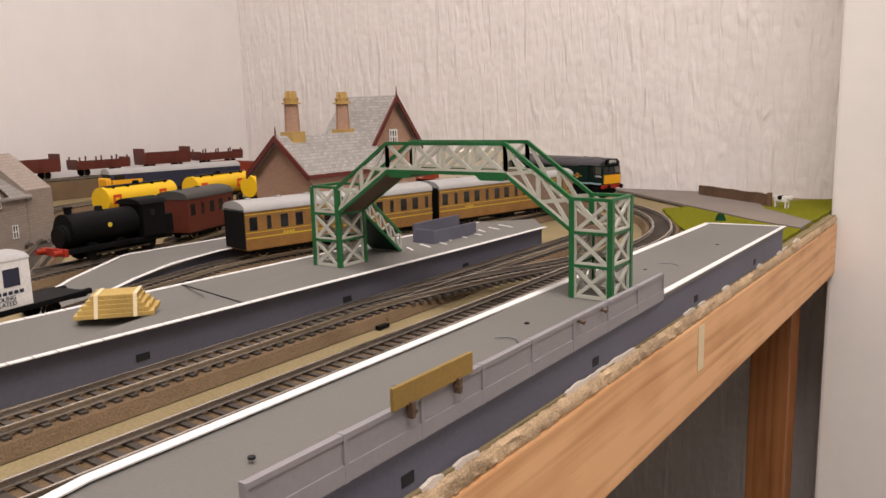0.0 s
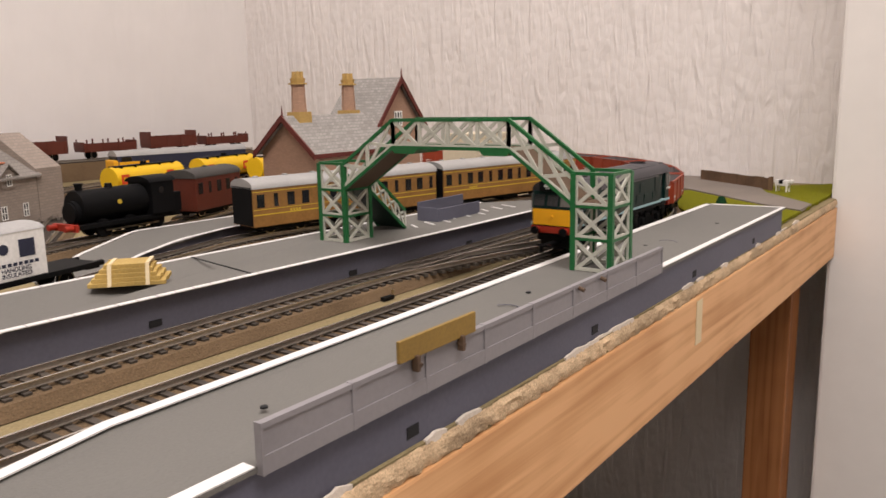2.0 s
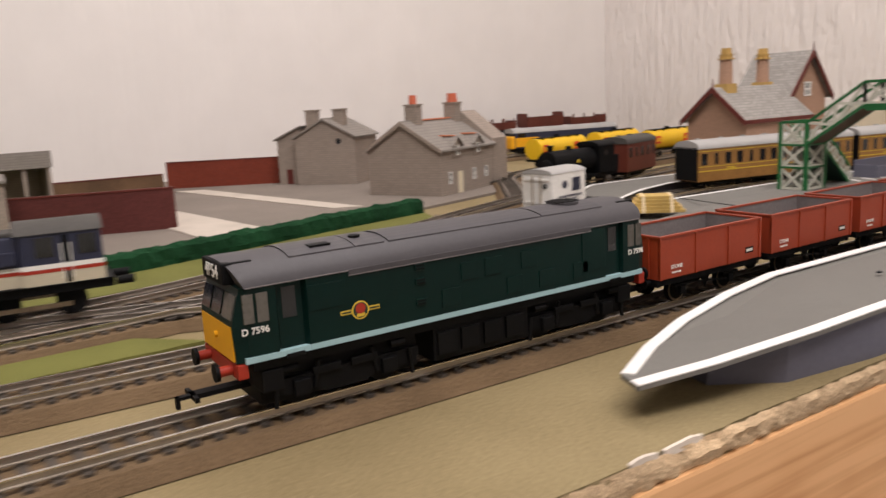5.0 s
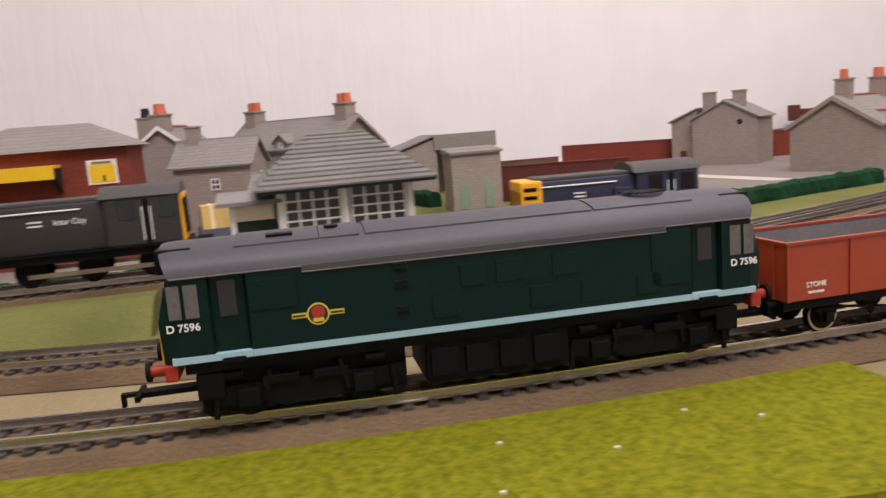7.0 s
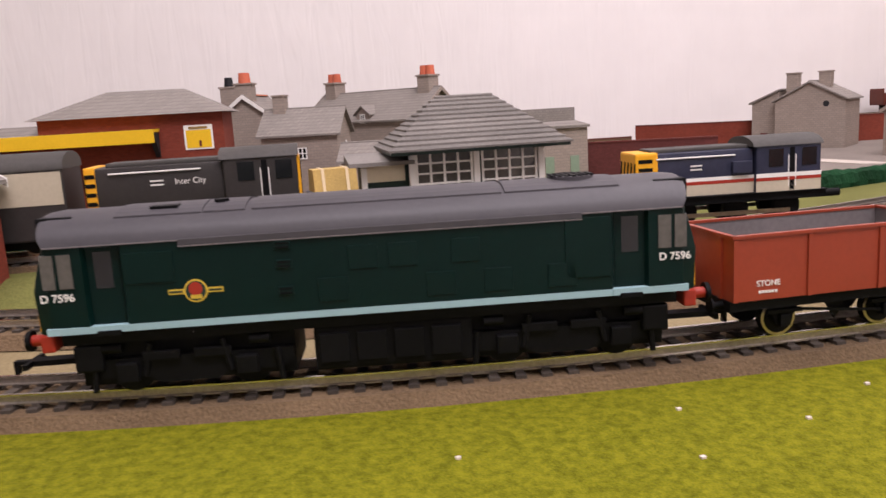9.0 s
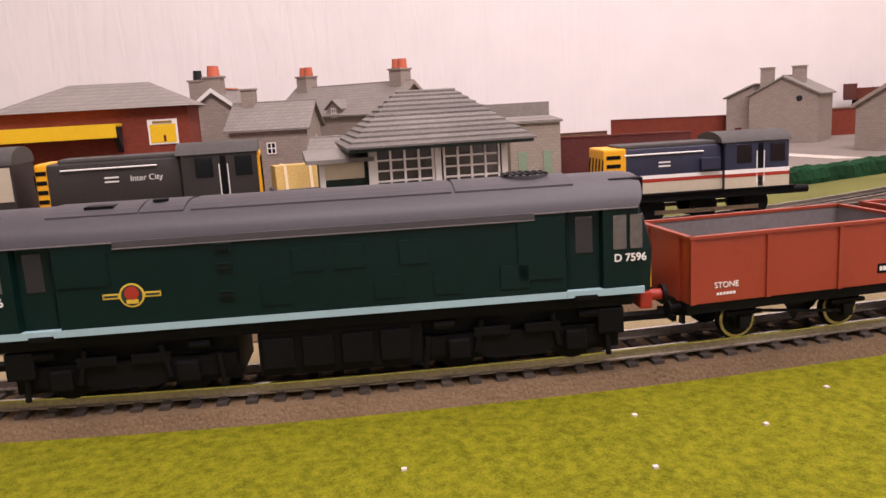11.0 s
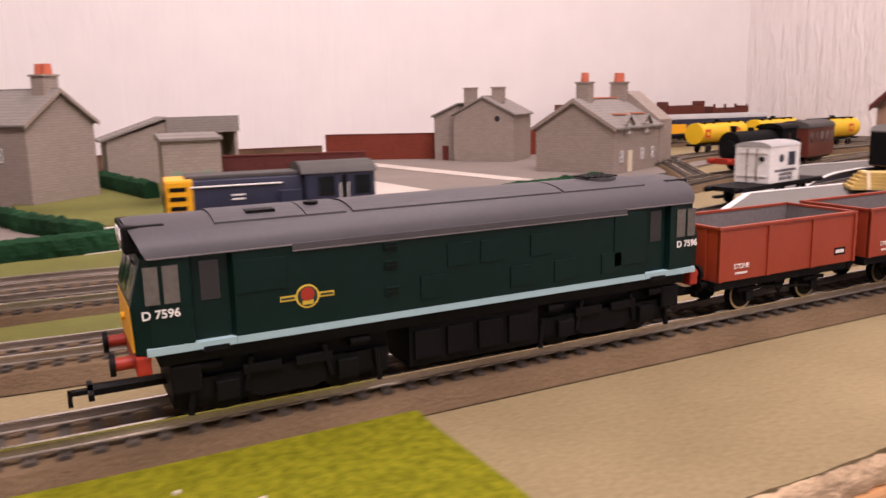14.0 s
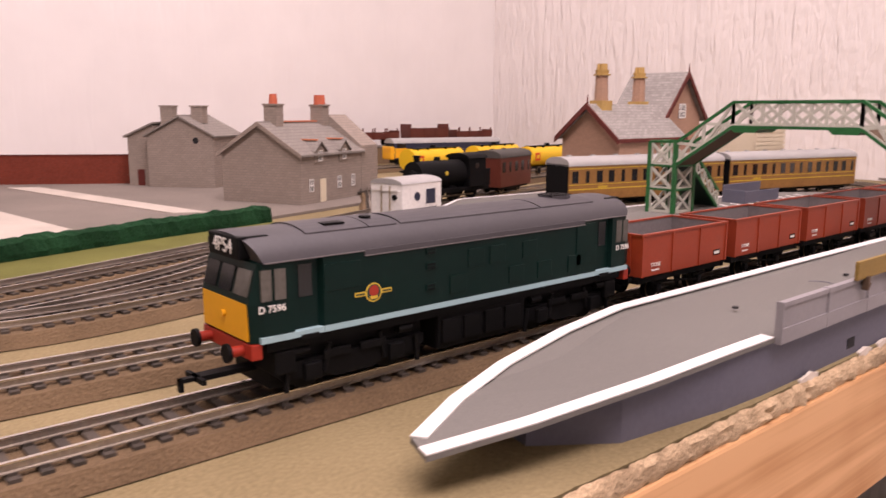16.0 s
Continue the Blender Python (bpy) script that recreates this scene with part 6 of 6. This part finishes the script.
h4 = house("grey stone card house with pale bargeboards and orange ridge", pose(-0.885, -0.411, 0.003, 0, 0, 75) @ Matrix.Diagonal((1, 1, 0.92, 1)), 0.075, 0.09, 0.090, 0.120, M_CARD_GREY, M_SLATE, M_WHITE)
chimney(h4, 0, 0.010, 0.112, 0.135, 0.019, 0.015, M_CARD_GREY, M_TERRACOTTA, 2)
chimney(h4, -0.034, 0.055, 0.100, 0.134, 0.018, 0.014, M_CARD_GREY, M_DARK)
part("ridge_strip", box(B(), -0.003, 0.003, 0.02, 0.085, 0.1226, 0.1242), M_ORANGE_RIDGE, h4, "orange ridge tiles")

h5 = house("small grey stone card cottage with plain slate roof", pose(-0.775, -0.310, 0.003, 0, 0, 165) @ Matrix.Diagonal((1, 1, 0.93, 1)), 0.066, 0.075, 0.075, 0.099, M_CARD_GREY, M_SLATE)
chimney(h5, 0.0, 0.062, 0.090, 0.115, 0.014, 0.012, M_CARD_GREY)
windowed(h5, at(-0.0331, 0.035, 0.055) @ SIDE_L, 0.009, 0.012)
windowed(h5, at(0.004, -0.0001, 0.062) @ END_F, 0.004, 0.006)
h6 = house("low grey stone card lean-to outhouse", pose(-0.70, -0.265, 0.003, 0, 0, 165) @ Matrix.Diagonal((1, 1, 0.93, 1)), 0.045, 0.05, 0.048, 0.062, M_CARD_GREY, M_SLATE, category="outhouse")
windowed(h6, at(-0.0226, 0.025, 0.028) @ SIDE_L, 0.009, 0.014)

# lean-to barn with an open front
shed = thing("barn", "grey stone card barn with sloping roof and open front", "barn", m=pose(-0.96, -0.077, 0.003, 0, 0, 92) @ Matrix.Diagonal((1, 1, 0.92, 1)))
part("wall", prism(B(), [(-0.075, 0.0), (-0.005, 0.0), (-0.005, 0.080), (-0.075, 0.058)], "y", 0.0, 0.06), M_CARD_GREY, shed)
part("back_wall", box(B(), -0.005, 0.075, 0.056, 0.06, 0, 0.076), M_CARD_GREY, shed)
part("end_wall", box(B(), 0.071, 0.075, 0.0, 0.056, 0, 0.076), M_CARD_GREY, shed)
part("roof", prism(B(), [(-0.082, 0.0565), (-0.008, 0.0835), (-0.008, 0.0858), (-0.082, 0.059)], "y", -0.004, 0.064), M_SLATE, shed)
part("roof", prism(B(), [(-0.008, 0.0640), (0.077, 0.0640), (0.077, 0.0850), (-0.008, 0.0850)], "y", -0.003, -0.0005), M_SLATE, shed)
part("roof_deck", box(B(), -0.008, 0.077, -0.002, 0.064, 0.0800, 0.0822), M_SLATE, shed)
for xx in (0.018, 0.045):
    part("post", box(B(), xx, xx + 0.004, 0.0, 0.004, 0, 0.066), M_CARD_GREY, shed)
ob = thing("outbuilding", "small grey stone card outbuilding with green doors", "outbuilding", m=pose(-0.735, -0.095, 0.003, 0, 0, 88))
part("wall", box(B(), -0.026, 0.026, 0, 0.04, 0, 0.060), M_CARD_GREY, ob)
part("roof", prism(B(), [(0.0 - 0.003, 0.060), (0.043, 0.060), (0.043, 0.066), (-0.003, 0.0625)], "x", -0.028, 0.028), M_SLATE, ob)
for xx in (-0.014, 0.012):
    part("door", box(B(), xx - 0.0045, xx + 0.0045, -0.0008, 0.0002, 0.004, 0.032), M_PALEGREEN, ob, "faded green door")

# ---- country station with ochre chimneys ----
sta = thing("station_building", "pink brick station house with maroon bargeboards and tall ochre chimneys", "station")
part("front_wall", prism(B(), [(-0.556, 0.004), (-0.478, 0.004), (-0.478, 0.078), (-0.517, 0.110), (-0.556, 0.078)], "y", 0.620, 0.735), M_PINKBRICK, sta, "pink brick front range")
for s, xe in ((1, -0.474), (-1, -0.560)):
    part("front_roof", prism(B(), [(-0.517, 0.1105), (xe, 0.0745), (xe, 0.0768), (-0.517, 0.1132)], "y", 0.612, 0.740), M_STATIONROOF, sta, "mottled grey slate roof")
    part("bargeboard", prism(B(), [(-0.517, 0.1075), (xe, 0.0715), (xe, 0.0775), (-0.517, 0.1140)], "y", 0.6105, 0.6122), M_MAROON, sta, "maroon bargeboard")
part("finial", rod(B(), (-0.517, 0.613, 0.112), (-0.517, 0.613, 0.1225), 0.0011, 6, 0.0004), M_MAROON, sta)
part("eaves_board", box(B(), -0.4745, -0.4735, 0.612, 0.740, 0.0728, 0.0770), M_MAROON, sta, "maroon eaves board")
part("cross_wall", prism(B(), [(0.738, 0.004), (0.817, 0.004), (0.817, 0.100), (0.7775, 0.148), (0.738, 0.100)], "x", -0.575, -0.507), M_PINKBRICK, sta, "pink brick cross range")
for s, ye in ((1, 0.8225), (-1, 0.7325)):
    part("cross_roof", prism(B(), [(0.7775, 0.1485), (ye, 0.0940), (ye, 0.0966), (0.7775, 0.1515)], "x", -0.580, -0.500), M_STATIONROOF, sta)
    part("bargeboard", prism(B(), [(0.7775, 0.1450), (ye, 0.0905), (ye, 0.0975), (0.7775, 0.1525)], "x", -0.5005, -0.4988), M_MAROON, sta)
part("finial", rod(B(), (-0.500, 0.7775, 0.151), (-0.500, 0.7775, 0.161), 0.0011, 6, 0.0004), M_MAROON, sta)
windowed(sta, at(-0.5069, 0.7775, 0.106) @ SIDE_R, 0.014, 0.017, panes=3)
for cx, cy in ((-0.517, 0.636), (-0.530, 0.722)):
    ck = part("chimney", box(B(), cx - 0.0085, cx + 0.0085, cy - 0.0085, cy + 0.0085, 0.098, 0.1165), M_OCHRESTONE, sta, "ochre stone chimney base")
    part("chimney_shaft", rod(B(), (cx, cy, 0.1165), (cx, cy, 0.143), 0.0075, 8, 0.0066), M_PINKBRICK, ck)
    part("chimney_collar", rod(B(), (cx, cy, 0.143), (cx, cy, 0.1445), 0.0092, 8), M_OCHRESTONE, ck)
    part("chimney_crown", rod(B(), (cx, cy, 0.1445), (cx, cy, 0.1490), 0.0066, 8, 0.0076), M_OCHRESTONE, ck)
    for k in range(4):
        a = math.pi / 4 + k * math.pi / 2
        part("chimney_pot", rod(B(), (cx + 0.0037 * math.cos(a), cy + 0.0037 * math.sin(a), 0.149), (cx + 0.0037 * math.cos(a), cy + 0.0037 * math.sin(a), 0.1555), 0.0023, 8, 0.0017), M_OCHRESTONE, ck)
lean = thing("timber_shelter", "cream boarded waiting shelter beside the station", "shelter")
part("wall", box(B(), -0.505, -0.455, 0.86, 0.93, 0.004, 0.085), M_CREAMWALL, lean)
for k in range(7):
    part("board", box(B(), -0.4552, -0.4535, 0.858, 0.932, 0.050 + k * 0.005, 0.0540 + k * 0.005), M_CREAMWALL, lean)

# ---- signal box ----
sbx = thing("signal_box", "signal box with white sash windows, shingled hip roof and cream base", "signal box", m=at(-0.322, -0.278, 0.002) @ Matrix.Diagonal((1, 1, 0.87, 1)))
part("base_wall", box(B(), -0.050, 0.0, -0.031, 0.031, 0.0, 0.052), M_CREAMWALL, sbx, "cream boarded lower wall")
for k in range(7):
    part("board", box(B(), -0.0002, 0.0010, -0.031, 0.031, 0.006 + k * 0.0064, 0.0118 + k * 0.0064, 0.0002), M_CREAMWALL, sbx)
part("upper_wall", box(B(), -0.049, -0.002, -0.030, 0.030, 0.052, 0.081), M_DKGREEN, sbx, "dark green upper storey")
part("name_strip", box(B(), 0.0, 0.0012, -0.032, 0.032, 0.0495, 0.0555), M_DKGREEN, sbx, "dark green sill board")
part("sill", box(B(), -0.001, 0.0022, -0.033, 0.033, 0.0555, 0.0572), M_WHITE, sbx, "white sill")
for yy in (-0.0155, 0.0145):
    wn = part("window", box(B(), -0.0016, -0.0006, yy - 0.0125, yy + 0.0125, 0.0578, 0.0790), M_GLASSPALE, sbx, "sash window with white glazing bars")
    gb = B()
    for k in range(5):
        u = yy - 0.0125 + k * 0.00625
        box(gb, -0.0008, 0.0004, u - 0.00048, u + 0.00048, 0.0578, 0.0790)
    for k in range(5):
        v = 0.0580 + k * 0.0052
        box(gb, -0.0008, 0.0003, yy - 0.0125, yy + 0.0125, v - 0.00045, v + 0.00045)
    part("glazing_grid", gb, M_WHITE, wn, "white glazing bars")
for yy in (-0.0300, -0.0008, 0.0295):
    part("window_post", box(B(), -0.002, 0.0008, yy - 0.0014, yy + 0.0014, 0.0572, 0.0812), M_WHITE, sbx, "white post")
part("window_head", box(B(), -0.002, 0.0009, -0.031, 0.031, 0.0792, 0.0812), M_WHITE, sbx)
part("porch", box(B(), -0.030, -0.004, -0.052, -0.031, 0.0, 0.074), M_DKGREEN, sbx, "dark green porch")
part("porch_panel", box(B(), -0.0042, -0.0034, -0.050, -0.033, 0.0655, 0.074), M_CREAMWALL, sbx, "cream porch panel")
part("porch_post", box(B(), -0.005, -0.0030, -0.0525, -0.0500, 0.0, 0.074), M_WHITE, sbx)
part("porch_roof", prism(B(), [(-0.034, 0.0745), (0.002, 0.0740), (0.002, 0.0760), (-0.034, 0.0790)], "y", -0.058, -0.029), M_SBROOF, sbx, "grey porch roof")
# hip roof in lapped shingle courses
e0, e1, ex0, ex1, za, zb = -0.041, 0.042, -0.058, 0.009, 0.0805, 0.1065
r0, r1, rx = -0.014, 0.014, -0.0245
NC = 11
for k in range(NC):
    f, g = k / NC, (k + 1) / NC
    lerp = lambda a, b, t: a + (b - a) * t
    lo4 = [(lerp(ex1, rx, f), lerp(e0, r0, f)), (lerp(ex1, rx, f), lerp(e1, r1, f)), (lerp(ex0, rx, f), lerp(e1, r1, f)), (lerp(ex0, rx, f), lerp(e0, r0, f))]
    hi4 = [(lerp(ex1, rx, g), lerp(e0, r0, g)), (lerp(ex1, rx, g), lerp(e1, r1, g)), (lerp(ex0, rx, g), lerp(e1, r1, g)), (lerp(ex0, rx, g), lerp(e0, r0, g))]
    zl, zh = lerp(za, zb, f) + 0.0010, lerp(za, zb, g)
    bm = B()
    L4 = [bm.verts.new((x, y, zl)) for x, y in lo4]
    H4 = [bm.verts.new((x, y, zh)) for x, y in hi4]
    D4 = [bm.verts.new((x, y, zl - 0.0010)) for x, y in lo4]
    for i in range(4):
        j = (i + 1) % 4
        bm.faces.new((L4[i], L4[j], H4[j], H4[i]))
        bm.faces.new((D4[i], D4[j], L4[j], L4[i]))
    bm.faces.new(D4[::-1])
    if abs(hi4[0][0] - hi4[2][0]) > 1e-5:
        bm.faces.new(H4)
    part("shingle_course", bm, M_SBROOF, sbx)
part("ridge_cap", rod(B(), (rx, r0, zb), (rx, r1, zb), 0.0012, 6), M_SBROOF, sbx)
part("fascia", box(B(), ex0, ex1 - 0.001, e0 + 0.001, e1 - 0.001, 0.0788, 0.0804), M_DKGREEN, sbx)
crate = thing("timber_load", "pale yellow strapped timber load on the yard", "timber stack", m=pose(-0.452, -0.338, 0.045, 0, 0, 8) @ Matrix.Diagonal((1, 0.72, 0.98, 1)))
part("load", prism(B(), [(-0.011, 0.0), (0.011, 0.0), (0.008, 0.0135), (-0.008, 0.0135)], "y", -0.018, 0.018), M_LOG, crate)
for yy in (-0.010, 0.010):
    part("strap", prism(B(), [(-0.0114, 0.0), (0.0114, 0.0), (0.0083, 0.0139), (-0.0083, 0.0139)], "y", yy - 0.0012, yy + 0.0012), M_STRAP, crate, "cream strap")
part("pallet", box(B(), -0.013, 0.013, -0.02, 0.02, -0.042, -0.0001), M_PLATSIDE, crate, "grey loading dock")

# ---- brick goods station with yellow awning ----
gs = thing("brick_station", "red brick station with grey hip roof and yellow awning", "station", m=at(-0.66, 0.030, 0.003) @ Matrix.Diagonal((1, 1, 0.91, 1)))
part("wall", box(B(), -0.10, 0.0, -0.590, -0.446, 0.0, 0.104), M_REDBRICK, gs, "red brick wall")
bm = B()
lo4 = [bm.verts.new(v) for v in ((0.007, -0.598, 0.104), (0.007, -0.438, 0.104), (-0.107, -0.438, 0.104), (-0.107, -0.598, 0.104))]
hi2 = [bm.verts.new(v) for v in ((-0.05, -0.545, 0.128), (-0.05, -0.480, 0.128))]
bm.faces.new((lo4[0], lo4[1], hi2[1], hi2[0])), bm.faces.new((lo4[1], lo4[2], hi2[1])), bm.faces.new((lo4[2], lo4[3], hi2[0], hi2[1])), bm.faces.new((lo4[3], lo4[0], hi2[0])), bm.faces.new(lo4[::-1])
part("roof", bm, M_SLATE, gs, "grey hipped roof")
part("awning", box(B(), 0.0005, 0.03, -0.655, -0.497, 0.089, 0.0915), M_TANKYEL, gs, "yellow awning top")
part("awning_fascia", box(B(), 0.029, 0.0305, -0.655, -0.497, 0.080, 0.0915), M_TANKYEL, gs, "yellow awning fascia")
part("awning_bracket", prism(B(), [(0.0005, 0.066), (0.0265, 0.0885), (0.0005, 0.0885)], "y", -0.502, -0.498), M_DARK, gs)
pst = part("poster", box(B(), 0.0002, 0.0010, -0.478, -0.455, 0.071, 0.093), M_WHITE, gs, "yellow poster with a white border")
part("poster_field", box(B(), 0.0008, 0.0013, -0.4765, -0.4565, 0.0725, 0.0885), M_TANKYEL, pst)
part("poster_bar", box(B(), 0.0012, 0.0015, -0.474, -0.459, 0.0895, 0.0915), M_OCHRE, pst, "unreadable heading as a plain bar")
part("poster_shape", box(B(), 0.0012, 0.0016, -0.4665, -0.4645, 0.0735, 0.079), M_MAROON, pst)
part("low_wing", box(B(), -0.09, -0.01, -0.72, -0.5902, 0.0, 0.080), M_REDBRICK, gs, "lower brick wing")
part("wing_roof", prism(B(), [(-0.095, 0.080), (-0.005, 0.080), (-0.05, 0.1)], "y", -0.725, -0.5985), M_SLATE, gs)

# red brick hut with white bargeboards beside the line
hut = house("small red brick hut with pale quoins and white bargeboards", pose(-0.366, -0.538, 0.0155, 0, 0, 85), 0.06, 0.034, 0.052, 0.071, M_REDBRICK, M_SLATE, M_WHITE, category="hut")
for k in range(10):
    part("quoin", box(B(), 0.0285, 0.0304, -0.0004, 0.003 + 0.0015 * (k % 2), 0.001 + k * 0.005, 0.0045 + k * 0.005), M_CARD_GREY, hut)


# ---- walls and hedges ----
def brick_wall(label, pts, h, material, m=M_REDBRICK):
    w = tagged(new("boundary_wall"), label, "wall")
    for a, b in zip(pts, pts[1:]):
        bm = bar(B(), (*a, 0.003 + h / 2), (*b, 0.003 + h / 2), h, 0.003)
        s = part("wall_panel", bm, material, w)
        part("coping", bar(B(), (*a, 0.003 + h + 0.0008), (*b, 0.003 + h + 0.0008), 0.0016, 0.0046), M_MAROON, s)
    return w


brick_wall("long red brick boundary wall", [(-1.185, 0.185), (-1.095, 0.33), (-1.06, 0.50), (-1.045, 0.62)], 0.039, M_REDBRICK)
brick_wall("maroon brick wall beside the yard road", [(-0.742, 0.078), (-0.775, -0.02), (-0.80, -0.10)], 0.040, M_MAROONBRICK)
brick_wall("low dark wall by the fields", [(-1.25, -0.55), (-1.22, -0.2), (-1.19, 0.18)], 0.022, M_SLEEPERWALL)


def hedge(pts, h, w):
    g = tagged(new("hedge"), "dark green clipped foam hedge", "hedge")
    for a, b in zip(pts, pts[1:]):
        bm = B()
        A, Bv = Vector((*a, 0)), Vector((*b, 0))
        n = max(2, int((Bv - A).length / 0.004))
        d = (Bv - A).normalized()
        nr = Vector((d.y, -d.x, 0))
        rings = []
        for i in range(n + 1):
            c = A + (Bv - A) * i / n
            ring = []
            for k, (u, v) in enumerate(((-1, 0), (-1.05, 0.4), (-0.9, 0.85), (-0.35, 1.0), (0.35, 1.0), (0.9, 0.85), (1.05, 0.4), (1, 0))):
                e = 1 + 0.28 * noise.noise((c.x * 160 + k * 3.1, c.y * 160, k))
                p = c + nr * (u * w / 2 * e) + Vector((0, 0, 0.002 + v * h * (1 + 0.16 * noise.noise((c.x * 120, c.y * 120 + k, 5)))))
                ring.append(bm.verts.new(p))
            rings.append(ring)
        for p, q in zip(rings, rings[1:]):
            for k in range(7):
                bm.faces.new((p[k], p[k + 1], q[k + 1], q[k]))
            bm.faces.new((p[7], p[0], q[0], q[7]))
        bm.faces.new(rings[0]), bm.faces.new(rings[-1])
        part("hedge_run", bm, M_HEDGE, g)
    return g


hedge([(-0.525, -0.06), (-0.555, 0.05), (-0.59, 0.17), (-0.618, 0.285)], 0.017, 0.014)
hedge([(-0.50, -0.62), (-0.505, -0.40), (-0.53, -0.18)], 0.015, 0.014)
hedge([(-0.78, -0.275), (-0.66, -0.235), (-0.57, -0.19)], 0.015, 0.014)
hedge([(-1.02, -0.17), (-0.90, -0.145), (-0.80, -0.125)], 0.02, 0.014)

# ---- far corner ----
sw = thing("sleeper_fence", "weathered brown sleeper fence beside the lane", "fence")
for k in range(9):
    a, b = Vector((-0.305, 1.225, 0)), Vector((-0.187, 1.135, 0))
    p, q = a + (b - a) * k / 9, a + (b - a) * (k + 0.97) / 9
    part("sleeper_post", bar(B(), (p.x, p.y, 0.0105), (q.x, q.y, 0.0105), 0.015 + 0.002 * random.random(), 0.004), M_SLEEPERWALL, sw)
part("end_post", box(B(), -0.190, -0.185, 1.130, 1.135, 0.003, 0.021), M_SLEEPERWALL, sw)
cow = thing("cow", "white and black toy cow on the grass", "cow", m=pose(-0.172, 1.128, 0.0035, 0, 0, 60))
part("body", box(B(), -0.0035, 0.0035, -0.010, 0.010, 0.007, 0.0145, 0.0015), M_COWW, cow, "", True)
part("head", box(B(), -0.002, 0.002, -0.0155, -0.0095, 0.011, 0.0155, 0.0010), M_COWW, cow, "", True)
for sx in (-1, 1):
    for yy in (-0.008, 0.008):
        part("leg", rod(B(), (sx * 0.0024, yy, 0), (sx * 0.0024, yy, 0.0085), 0.0010, 6), M_COWW, cow)
part("patch", box(B(), -0.0037, 0.0037, -0.003, 0.004, 0.0095, 0.0147, 0.001), M_BLACK, cow, "black patch")
part("tail", rod(B(), (0, 0.010, 0.0135), (0, 0.0115, 0.006), 0.0005, 5), M_COWW, cow)
bush = thing("bush", "small dark green cone bush at the lane", "bush", m=at(-0.205, 0.985, 0.0))
bm = rod(B(), (0, 0, 0), (0, 0, 0.011), 0.008, 14, 0.003)
part("foliage", bm, M_HEDGE, bush, "", True)
for i in range(9):
    x, y = random.uniform(-0.185, -0.115), random.uniform(-0.4, -0.10)
    part("crumb", box(B(), x, x + 0.0011, y, y + 0.0013, 0.0, 0.0028), M_TORN, table, "pale crumb")


# ---- what moves ----
FRONT = [
    (0.0, 1.112), (0.5, 0.992), (1.0, 0.855), (1.5, 0.715), (2.0, 0.588), (2.5, 0.468), (3.0, 0.350), (3.5, 0.238), (4.0, 0.132), (4.5, 0.0395), (5.0, -0.0503), (5.2, -0.086),
    (6.2, -0.252), (7.3, -0.378), (7.5, -0.3945), (8.0, -0.4254), (8.5, -0.4338), (9.0, -0.4338), (9.2, -0.4339), (10.3, -0.4365), (11.3, -0.4300), (11.5, -0.4236), (12.0, -0.3870), (12.5, -0.3546), (13.0, -0.3205),
    (13.5, -0.2655), (14.0, -0.2025), (14.5, -0.1265), (15.0, -0.0636), (15.5, -0.0049), (16.0, 0.0512),
]


def rail_pose(s, half):
    """A vehicle whose middle is at s along the line, standing on its two axle points."""
    a, b = Vector(main_path(s - half)[:2]), Vector(main_path(s + half)[:2])
    c, d = (a + b) / 2, b - a
    return Matrix.Translation((c.x, c.y, RAILZ)) @ Matrix.Rotation(math.atan2(-d.x, d.y), 4, "Z")


def motions():
    walk(loco, [(t, rail_pose(f + LOCO_L / 2, 0.0565)) for t, f in FRONT])
    for i, wgn in enumerate(WAGONS):
        gap = LOCO_L + 0.0105 + 0.0385 + i * 0.0862
        walk(wgn, [(t, rail_pose(f + gap, 0.0185)) for t, f in FRONT])


motions()
